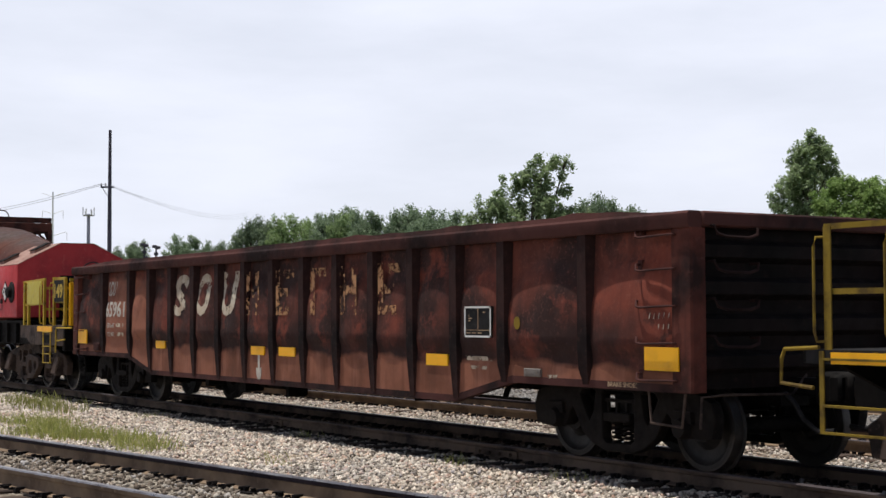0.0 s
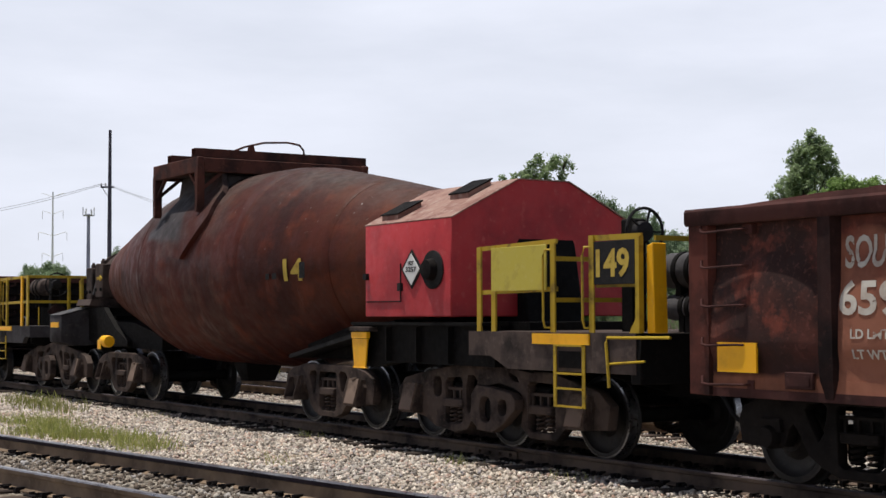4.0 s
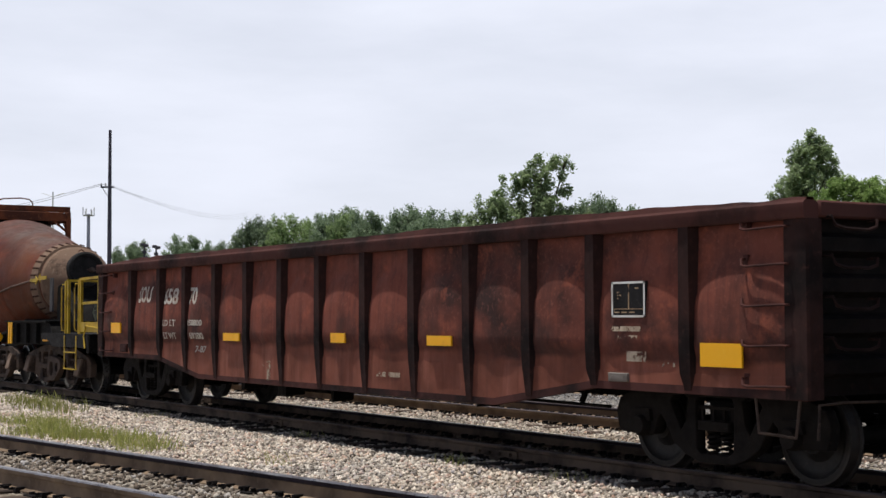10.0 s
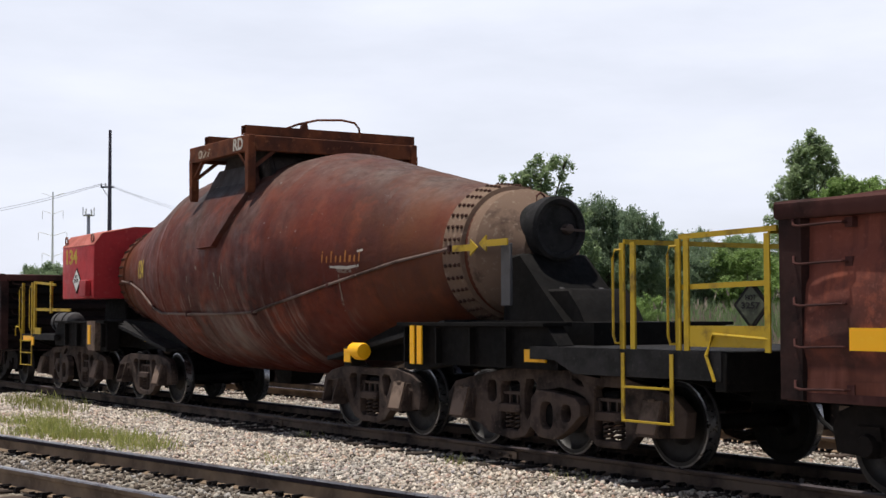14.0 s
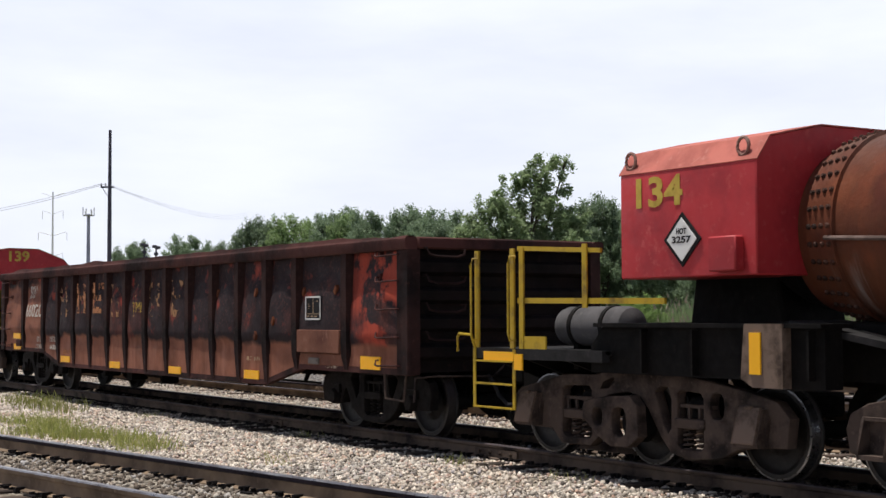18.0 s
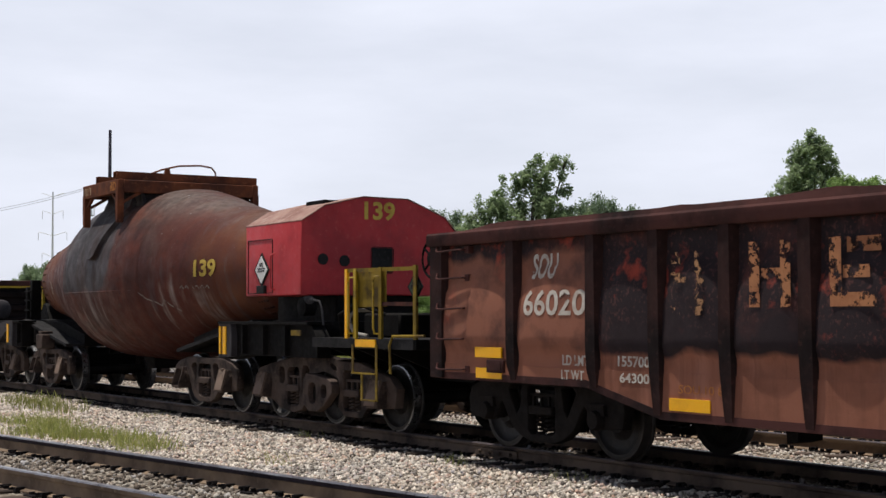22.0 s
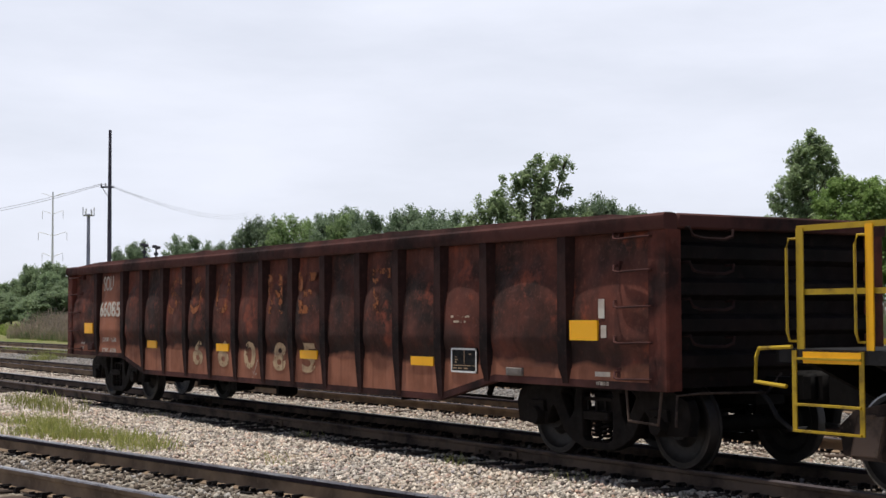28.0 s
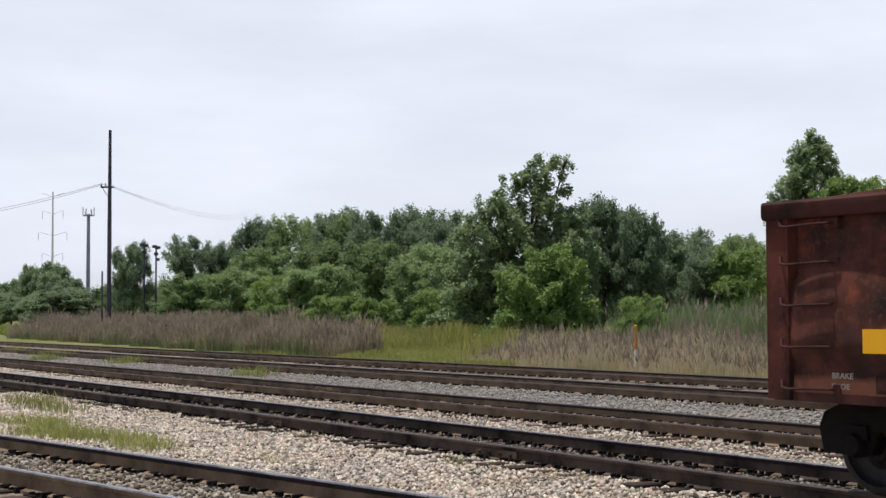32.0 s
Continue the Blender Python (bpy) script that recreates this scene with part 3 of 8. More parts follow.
def side_frame(car, x, key, outer, holes, journals, nests, mirrored=False, steel="truck"):
    if mirrored:
        key, outer, holes = key + "_m", across(outer), [across(h) for h in holes]
    for side in (-1, 1):
        if key + "_f" not in MESHES:
            plate(key + "_f", outer, holes, 0.13, 0.014)
            MESHES[key + "_f"].materials.append(M[steel])
        fr = part("side_frame", MESHES[key + "_f"], None, car, "", pose(x, side * 1.02, 0, 0, 0, 180 if side > 0 else 0))
        for j in journals:

            def jb(bm):
                # a hollow box, its mouth sloping outward to the bottom
                for x0, x1 in ((-.165, -.135), (.135, .165)):
                    prism(bm, [(.10, .70), (-.05, .70), (-.06, .66), (-.14, .40), (-.12, .34), (.10, .34)], "x", x0, x1)
                box(bm, -.135, .135, -.05, .10, .67, .70)
                box(bm, -.135, .135, -.13, .10, .34, .38)
                box(bm, -.135, .135, .04, .10, .38, .67)
                prism(bm, [(.165, .44), (.20, .60), (.165, .66)], "y", -.03, .10)
                prism(bm, [(-.165, .44), (-.165, .66), (-.20, .60)], "y", -.03, .10)

            def lid(bm):
                prism(bm, [(-.056, .715), (-.074, .715), (-.165, .375), (-.147, .37)], "x", -.145, .145)
                box(bm, -.05, .05, -.09, -.05, .69, .73, .008)
                bmesh.ops.bevel(bm, geom=bm.edges[:], offset=0.005, segments=1, affect="EDGES")

            def drum(bm):
                lathe(bm, [(-.10, .02), (-.10, .10), (-.02, .20), (.12, .21), (.14, .02)], "y", (0, 0, .46), 20)
            if len(journals) == 3 and j == 0:
                k2 = "eye_m" if mirrored else "eye"
                if k2 not in MESHES:
                    plate(k2, across(EYE_OUT) if mirrored else EYE_OUT, [across(h) for h in EYE_HOLES] if mirrored else EYE_HOLES, .13, .014)
                    MESHES[k2].materials.append(M[steel])
                eye = part("journal_eye", MESHES[k2], None, fr, "", pose(0, -.16, 0))
                shared("drum", "axle_bearing", drum, M["under"], eye, pose(0, .12, 0))
            elif steel != "truck":
                def cap(bm):
                    lathe(bm, [(-.10, .03), (-.10, .09), (-.06, .11), (.1, .11)], "y", (0, 0, .45), 14)
                    prism(bm, [(-.15, .50), (-.13, .62), (.13, .62), (.15, .50)], "y", -.05, .12)
                shared("bearing_cap", "bearing_cap", cap, M[steel], fr, pose(j, -.06, 0))
            else:
                jbx = shared("journal" + steel, "journal_box", jb, M[steel], fr, pose(j, -0.08, 0))
                if not (side < 0 and j < 0 and len(journals) == 2):        # one box of each small truck has lost its lid
                    shared("lid" + steel, "journal_lid", lid, M["lid"], jbx)
        for j in nests:
            def nest(bm):
                for dx in (-.10, .09):
                    coil(bm, dx, 0.02, .20, .45, 0.056, 5, .015)
                box(bm, -.22, .22, -.09, .08, .45, .55, 0.012)
                box(bm, -.29, .29, -.03, .04, .655, .69)
                for dx in (-.2, -.05, .10, .22):
                    bar(bm, (dx, -.02, .545), (dx, -.02, .66), .03, .03)
                box(bm, -.21, .21, -.05, .06, .16, .215, .01)
            shared("nest" + steel, "spring_nest", nest, M[steel], fr, pose(j, 0, 0))


def bolster(car, x, w=0.4):
    def mk(bm):
        box(bm, -w / 2, w / 2, -0.98, 0.98, 0.5, 0.76, 0.03)
        lathe(bm, [(0.76, 0.25), (0.90, 0.25)], "z", n=16)
    shared(f"bolster{w}", "truck_bolster", mk, M["under"], car, pose(x, 0, 0))


def brake_beam(car, x):
    def mk(bm):
        bar(bm, (0, -0.72, .36), (0, 0.72, .36), 0.07, 0.09)
        bar(bm, (-.3, 0, .34), (.3, 0, .34), 0.05, 0.08)
        for s in (-1, 1):
            box(bm, -.05, .06, s * .755 - .05, s * .755 + .05, .26, .52, .01)
    shared("brake", "brake_beam", mk, M["under"], car, pose(x, 0, 0))


def two_axle_truck(car, x, half, r=0.46):
    k = half / .95
    side_frame(car, x, f"two{half}", [(a * k if abs(a) > .5 else a, b) for a, b in TWO_OUT],
               [[(a * (k if abs(sum(p[0] for p in h) / len(h)) > .3 else 1), b) for a, b in h] for h in TWO_HOLES], (-half, half), (0,), steel="truck" if r > .45 else "truck_shaded")
    bolster(car, x)
    brake_beam(car, x - 0.35)
    brake_beam(car, x + 0.35)
    wheelset(car, x - half, r)
    wheelset(car, x + half, r)


def six_wheel_truck(car, x, end):
    side_frame(car, x, "six", SIX_OUT, SIX_HOLES, (-1.775, 0, 1.775), (.97, -.865) if end > 0 else (-.97, .865), mirrored=end > 0)
    bolster(car, x - 0.87, 0.3)
    bolster(car, x + 0.87, 0.3)
    for a in (-1.775, 0, 1.775):
        wheelset(car, x + a, 0.46)


def coupler(car, x, s, z=0.86):
    def mk(bm):
        box(bm, -.9, 0.25, -.09, .09, -.09, .09, 0.02)
        box(bm, .2, .5, -.16, .13, -.16, .16, 0.04)
        box(bm, .42, .58, -.20, -.05, -.14, .14, 0.03)
    shared("coupler", "coupler", mk, M["under"], car, pose(x, 0, z, 0, 0, 0 if s > 0 else 180))

    def hose(bm):
        tube(bm, [(0, 0, 0), (.12, 0, -.08), (.25, 0, -.25), (.42, .02, -.36), (.6, .05, -.34)], 0.025, 8)
    shared("hose", "air_hose", hose, M["black"], car, pose(x, -0.35 * s, z - 0.05, 0, 0, 0 if s > 0 else 180))


M["rib_sooty"] = worn("sooty_rib", (0.038, 0.018, 0.016), (0.011, 0.007, 0.007), (0.075, 0.032, 0.026), 1.3, 12.0, streak=.4)
M["rib_brown"] = worn("brown_rib", (0.12, 0.038, 0.028), (0.026, 0.013, 0.012), (0.12, 0.05, 0.04), 1.3, 12.0, streak=.4)


# ---- gondola cars ----
def gondola(name_s, label, ribs, body, belly, faded=0.0, dents=1):
    car = thing("gondola_car", label, "gondola car", "gondola cars of the train")
    MOVING.append(("run", car, CAR_S[name_s]))
    HL, ZT = 9.18, 2.57
    rnd = random.Random(hash(len(label)) + dents)
    low = lambda x: 0.86 if abs(x) > 6.15 else (0.86 - (6.15 - abs(x)) / (6.15 - belly) * 0.27 if abs(x) > belly else 0.59)
    edges = [-9.1] + ribs + [9.1]
    bulges = [rnd.uniform(0.056, 0.084) for _ in edges]

    def surf(x, z, side=-1):
        if z < 1.02:
            return 1.497
        for a, b, h in zip(edges, edges[1:], bulges):
            if a <= x <= b:
                u, w = (x - a) / (b - a), min(1.0, max(0.0, (z - 1.0) / 1.46))
                # pressed outward under an arch, ending below in a level ridge
                arch = max(0.0, 1 - ((2 * u - 1) / .93) ** 2 - (max(0.0, w - .40) / .38) ** 2) ** .45
                q = min(1.0, max(0.0, (w - .09) / .13))
                return 1.435 + .055 * (1 - w) + h * arch * q * q * (3 - 2 * q) + 0.012 * noise.noise((x * 1.3, z * 1.7, side * 9 + dents))
        return 1.435
    SURF[car.name] = surf
    for side in (-1, 1):
        # upper sheets, one pressed panel between two ribs, each a little bulged
        for a, b in zip(edges, edges[1:]):
            bm = bmesh.new()
            nx, nz = 16, 24
            grid = []
            for i in range(nx + 1):
                u = i / nx
                x = a + (b - a) * u
                col = []
                for k in range(nz + 1):
                    w = k / nz
                    z = 1.0 + (2.46 - 1.0) * w
                    col.append(bm.verts.new((x, side * (surf(x, z, side) if k else 1.49), z)))
                grid.append(col)
            for i in range(nx):
                for k in range(nz):
                    bm.faces.new((grid[i][k], grid[i + 1][k], grid[i + 1][k + 1], grid[i][k + 1]))
            part("side_panel", bm, body, car)
            # lower sheet following the fish belly
            bm = bmesh.new()
            xs = sorted({a, b, *[x for x in (-6.15, -belly, belly, 6.15) if a < x < b]})
            for x0, x1 in zip(xs, xs[1:]):
                prism(bm, [(x0, low(x0)), (x1, low(x1)), (x1, 1.02), (x0, 1.02)], "y", side * 1.425, side * 1.497)
            part("lower_sheet", bm, body, car)
        for x in ribs:
            def mk(bm, h):
                # tapered hat section: full depth above, running out to nothing at the foot
                ring = []
                for z, d, wd in ((2.45, .125, .070), (1.25, .125, .080), (1.02, .115, .075), (h + .05, .088, .052), (h, .082, .045)):
                    ring.append([bm.verts.new(v) for v in ((-wd - .03, -1.43, z), (-wd, -1.43 - d, z), (wd, -1.43 - d, z), (wd + .03, -1.43, z))])
                for p, q in zip(ring, ring[1:]):
                    for k in range(3):
                        bm.faces.new((p[k], p[k + 1], q[k + 1], q[k]))
                bm.faces.new(ring[-1])
            h = round(low(x), 2)
            shared(f"rib{h}{body.name}", "side_rib", lambda bm: mk(bm, h), M["rib_sooty"], car, pose(x, 0, 0, 0, 0, 0 if side < 0 else 180))

        def chord(bm):
            prism(bm, [(-1.40, 2.42), (-1.56, 2.42), (-1.58, 2.45), (-1.58, 2.555), (-1.56, 2.58), (-1.43, 2.58), (-1.40, 2.55)], "x", -HL, HL)
        shared("chord", "top_chord", chord, M["chord"], car, pose(0, 0, 0, 0, 0, 0 if side < 0 else 180))

        if side < 0:
            # the bent, crusted top edge: uneven by a few centimetres
            bm = bmesh.new()
            rows = []
            for i in range(121):
                x = -HL + 2 * HL * i / 120
                z = 2.575 + .055 * min(1.0, max(0.0, (8.6 - abs(x)) / 1.2)) + max(0.0, .05 * noise.noise((x * .55, dents * 7.3, 0)) + .03 * noise.noise((x * 2.1, dents * 3.1, 4)))
                rows.append([bm.verts.new(p) for p in ((x, -1.555, 2.57), (x, -1.54, z), (x, -1.46, z), (x, -1.44, 2.57))])
            for p, q in zip(rows, rows[1:]):
                for k in range(3):
                    bm.faces.new((p[k], q[k], q[k + 1], p[k + 1]))
            part("crusted_edge", bm, M["chord"], car)

        def sill(bm):
            xs = [-9.12, -6.15, -belly, belly, 6.15, 9.12]
            prism(bm, [(x, low(x) - .03) for x in xs] + [(x, low(x) + .05) for x in reversed(xs)], "y", -1.503, -1.40)
        shared(f"sill{belly}", "side_sill", sill, M["chord"], car, pose(0, 0, 0, 0, 0, 0 if side < 0 else 180))
    # ends: corrugated sheet, corner posts, cap
    for s in (-1, 1):
        def end(bm):
            prof = [(9.02, .86)]
            for z in (1.12, 1.48, 1.84, 2.2):
                prof += [(9.02, z - .11), (9.15, z - .06), (9.16, z + .06), (9.02, z + .11)]
            prof += [(9.02, 2.5), (8.98, 2.5), (8.98, .86)]
            prism(bm, prof, "y", -1.40, 1.40)
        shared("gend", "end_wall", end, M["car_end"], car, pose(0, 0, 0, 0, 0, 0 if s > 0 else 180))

        def cap(bm):
            box(bm, 8.98, 9.20, -1.40, 1.40, 2.43, 2.58, 0.02)
        shared("gcap", "end_cap", cap, M["chord"], car, pose(0, 0, 0, 0, 0, 0 if s > 0 else 180))
        for side in (-1, 1):
            def post(bm):
                prism(bm, [(9.18, -1.36), (9.18, -1.52), (9.16, -1.54), (8.90, -1.54), (8.88, -1.45), (9.08, -1.44), (9.10, -1.36)], "z", .84, 2.42)
            mm = pose(0, 0, 0, 0, 0, 0 if s > 0 else 180)
            if (side > 0) == (s > 0):
                mm = Matrix.Diagonal((s, side * -1, 1, 1))
            else:
                mm = Matrix.Diagonal((s, -side, 1, 1))
            tone = "rib_brown" if body in (M["car_burnt"], M["car_red"]) else "rib_sooty"
            if f"gpost{s}{side}{tone}" not in MESHES:
                bm = bmesh.new()
                post(bm)
                bmesh.ops.transform(bm, matrix=mm, verts=bm.verts)
                MESHES[f"gpost{s}{side}{tone}"] = finish("corner_post", bm, M[tone])
            po = part("corner_post", MESHES[f"gpost{s}{side}{tone}"], None, car)
        # ladder rungs at the corner, on the side and on the end
        for side in (-1, 1):
            for z in (.95, 1.31, 1.67, 2.03, 2.36):
                def rung(bm):
                    tube(bm, [(-.30, .06, .06), (-.30, -.02, .055), (-.27, -.05, 0), (-.2, -.06, -.012), (.2, -.06, 0), (.27, -.05, 0), (.28, .05, 0)], 0.013, 6)
                    box(bm, -.33, -.27, .03, .09, .0, .10)
                    box(bm, .25, .33, .02, .09, -.04, .04)
                shared("rung", "ladder_rung", rung, M["chord"], car, pose(s * 8.68, side * 1.53, z, 0, 0, 0 if side < 0 else 180))
        for z in (1.3, 1.66, 2.02, 2.36):
            def erung(bm):
                tube(bm, [(9.12, -1.30, .08), (9.24, -1.30, .08), (9.26, -1.27, .0), (9.26, -1.15, -.025), (9.26, -.85, -.03), (9.25, -.74, .0), (9.24, -.72, .06), (9.12, -.72, .06)], 0.016, 6)
            shared("erung", "end_rung", erung, M["rib_sooty"], car, pose(0, 0, z, 0, 0, 0 if s > 0 else 180))

        def step(bm):
            tube(bm, [(8.45, -1.46, .86), (8.50, -1.47, .52), (8.95, -1.47, .50), (9.0, -1.46, .86)], 0.016, 6)
        shared("gstep", "sill_step", step, M["truck"], car, pose(0, 0, 0, 0, 0, 0 if s > 0 else 180))

        def lever(bm):
            tube(bm, [(9.16, 0.0, .98), (9.26, -.3, .80), (9.28, -1.2, .82), (9.22, -1.46, .80), (9.22, -1.48, .50)], 0.014, 6)
        shared("glever", "uncoupling_lever", lever, M["truck"], car, pose(0, 0, 0, 0, 0, 0 if s > 0 else 180))
        two_axle_truck(car, s * 7.5, 1.05, 0.44)
        coupler(car, s * 9.2, s)

    for x0, x1, z0, z1, k in ((-7.95, -7.62, .93, 1.08, "chord"), (6.42, 6.72, .91, 1.0, "card_plate")):
        bm = bmesh.new()
        box(bm, x0, x1, -1.535, -1.49, z0, z1, .008)
        box(bm, x0 + .03, x1 - .03, -1.545, -1.53, z0 + .03, z1 - .03)
        part("routing_board", bm, M[k], car)

    def floor(bm):
        box(bm, -9.0, 9.0, -1.40, 1.40, .98, 1.06)
        box(bm, -9.0, 9.0, -.2, .2, .66, .98)
        for x in range(-6, 7, 2):
            box(bm, x - .06, x + .06, -1.40, 1.40, .80, .98)
        box(bm, -.9, .9, .25, .75, .55, .85, 0.04)
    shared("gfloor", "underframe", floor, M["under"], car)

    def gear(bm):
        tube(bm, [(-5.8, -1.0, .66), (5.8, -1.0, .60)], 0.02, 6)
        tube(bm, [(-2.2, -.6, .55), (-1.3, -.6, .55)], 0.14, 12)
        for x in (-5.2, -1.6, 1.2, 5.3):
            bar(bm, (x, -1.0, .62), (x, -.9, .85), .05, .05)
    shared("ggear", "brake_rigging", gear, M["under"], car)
    # boxes and levers hanging under the sill
    for x0, x1, z0 in ((-3.85, -3.66, .38), (-2.48, -2.15, .34), (-.72, -.58, .34), (3.1, 3.25, .46)):
        def hang(bm):
            prism(bm, [(x0 + .03, z0), (x1 - .03, z0 + .03), (x1, .75), (x0, .75)], "y", -.95, -.62)
        shared(f"hang{x0}", "hanging_bracket", hang, M["under"], car)
    return car


def tags(car, rows, y=-1.46):
    f = SURF.get(car.name)
    for x0, x1, z0, z1 in rows:
        yy = -max(f(x, z) for x in (x0, (x0 + x1) / 2, x1) for z in (z0, (z0 + z1) / 2, z1)) - .003 if f else y
        bm = bmesh.new()
        box(bm, x0, x1, yy - 0.012, yy + .01, z0, z1)
        part("reflective_plate", bm, M["tag"], car, "yellow reflective plate")


def stencil_panel(car, x0, x1, z0, z1):
    f = SURF[car.name]
    y = -max(f(x0 + (x1 - x0) * i / 4, z0 + (z1 - z0) * j / 4) for i in range(5) for j in range(5)) - .002
    bm = bmesh.new()
    box(bm, x0, x1, y - .006, y + .04, z0, z1)
    pl = part("data_panel", bm, M["black"], car, "black data panel with a white border")
    bm = bmesh.new()
    t, yy, xm = 0.022, y - .010, x0 + (x1 - x0) * .52
    for a in ((x0, x1, z0, z0 + t), (x0, x1, z1 - t, z1), (x0, x0 + t, z0, z1), (x1 - t, x1, z0, z1)):
        box(bm, a[0], a[1], yy, yy + .005, a[2], a[3])
    part("panel_border", bm, M["white"], pl)
    bm = bmesh.new()
    box(bm, xm - .006, xm + .006, yy, yy + .004, z0 + .085, z1 - t)
    box(bm, x0 + t, x1 - t, yy, yy + .004, z0 + .08, z0 + .088)
    for k in range(3):
        box(bm, x0 + .09, x0 + .09 + .03 * (k % 2 + 1), yy, yy + .004, z1 - .115 - .03 * k, z1 - .102 - .03 * k)
        box(bm, x0 + .04 + .12 * k, x0 + .12 + .12 * k, yy, yy + .004, z0 + .045, z0 + .058)
    box(bm, xm + .10, xm + .15, yy, yy + .004, z1 - .075, z1 - .062)
    part("data_grid", bm, M["num_cream"], pl)


def flat_sign(car, name, polys, material, y, label=""):
    """Painted shapes of (x, z) corners lying on the car's side; the polygons keep clear of one another."""
    f = SURF.get(car.name)
    bm = bmesh.new()
    for pts in polys:
        yy = -max(f(x, z) for x, z in pts + [(sum(p[0] for p in pts) / len(pts), sum(p[1] for p in pts) / len(pts))]) - .004 if f else y
        prism(bm, pts, "y", yy - .002, yy)
    part(name, bm, material, car, label)


def bars(car, rows, material, y=-1.483, name="lettering_bar"):
    """Writing too worn to read, one bar of its size for each word."""
    for x0, x1, z0, z1 in rows:
        flat_sign(car, name, [[(x0, z0), (x1, z0), (x1, z1), (x0, z1)]], material, y)


def arrow(car, x, z0, z1, material):
    """A painted arrow pointing down."""
    flat_sign(car, "painted_arrow", [[(x - .035, z1), (x - .035, z0 + .17), (x - .09, z0 + .19), (x - .085, z0 + .09), (x - .03, z0), (x + .04, z0), (x + .085, z0 + .09), (x + .09, z0 + .19),
                                      (x + .03, z0 + .17), (x + .035, z1)]], material, -1.455)


def big_letters(car, spots, material, y, h=(1.60, 2.26), w=0.46):
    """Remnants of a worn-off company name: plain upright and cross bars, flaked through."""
    z0, z1 = h
    k = (z1 - z0) / .66
    for i, x in enumerate(spots):
        a, b = x - w / 2, x + w / 2
        full = [[(a, z0), (a + .13, z0), (a + .13, z1), (a, z1)]]
        if i % 3 == 0:
            full += [[(b - .12, z0), (b, z0), (b, z1), (b - .12, z1)], [(a + .132, z0 + .27 * k), (b - .122, z0 + .27 * k), (b - .122, z0 + .39 * k), (a + .132, z0 + .39 * k)]]
        elif i % 3 == 1:
            full += [[(a + .132, z1 - .13), (b, z1 - .13), (b, z1), (a + .132, z1)], [(a + .132, z0 + .27 * k), (b - .08, z0 + .27 * k), (b - .08, z0 + .39 * k), (a + .132, z0 + .39 * k)],
                     [(a + .132, z0), (b, z0), (b, z0 + .12), (a + .132, z0 + .12)]]
        else:
            full = [[(x - .07, z0), (x + .07, z0), (x + .07, z1 - .13), (x - .07, z1 - .13)], [(a, z1 - .128), (b, z1 - .128), (b, z1), (a, z1)]]
        flat_sign(car, "faded_lettering", full, material, y, "flaked remnant of painted lettering")


R15 = [-7.45] + [float(i) for i in range(-6, 7)] + [7.5]
R13 = [-7.4, -6.0, -4.85, -3.6, -2.4, -1.2, 0.0, 1.3, 2.55, 3.8, 5.0, 6.15, 7.6]

g1 = gondola("g1", "dark red-brown open gondola car with sooty ribbed steel sides", R15, M["car_red"], 4.95, dents=1)
tags(g1, [(4.33, 4.82, .98, 1.12), (8.5, 9.0, 1.04, 1.27), (.2, .72, 1.0, 1.13), (-.76, -.3, 1.0, 1.13), (-4.72, -4.3, 1.03, 1.16), (-8.75, -8.25, 1.06, 1.33)])
stencil_panel(g1, 5.27, 5.82, 1.33, 1.69)
letters("SOU", -7.30, -6.84, 1.97, 2.25, -1.487, M["num_white"], g1, heavy=0.02)
letters("65961", -7.34, -6.28, 1.57, 1.87, -1.489, M["num_white"], g1, heavy=0.025)
letters("LD LMT", -7.2, -6.77, 1.38, 1.46, -1.487, M["num_white"], g1, heavy=.02)
letters("LT WT", -7.18, -6.8, 1.21, 1.29, -1.487, M["num_white"], g1, heavy=.02)
bars(g1, [(-6.68, -6.28, 1.39, 1.46), (-6.62, -6.28, 1.22, 1.29), (5.2, 5.75, 1.06, 1.11), (5.3, 5.65, .96, 1.0), (6.8, 7.0, .90, .94)], M["num_faded"])
letters("BRAKE SHOES", 7.86, 8.33, .855, .905, -1.50, M["num_cream"], g1, heavy=.01)
for x, z, r in ((6.31, 1.50, .075), (9.0, 1.44, .06)):
    flat_sign(g1, "paint_dab", [oval(x, z, r * .8, r, 12, 2.0)], M["ochre"], -1.49, "ochre dab of paint")
for k in range(6):                                    # chalked note, left as strokes
    x = 8.56 + k * .066
    flat_sign(g1, "chalk_stroke", [[(x, 1.545), (x + .012, 1.545), (x + .03, 1.605), (x + .018, 1.605)]], M["num_chalk"], -1.49)
    if k > 1:
        flat_sign(g1, "chalk_stroke", [[(x, 1.445), (x + .012, 1.445), (x + .022, 1.495), (x + .01, 1.495)]], M["num_chalk"], -1.49)
for ch, x in zip("SOU", (-3.61, -2.62, -1.62)):
    letters(ch, x - .30, x + .30, 1.59, 2.29, -1.487, M["num_worn"], g1, "faded_lettering", heavy=.035)
big_letters(g1, (-.66, .36, 1.36, 2.4, 3.4), M["num_rusty"], -1.487)
arrow(g1, -.5, .62, 1.0, M["num_white"])

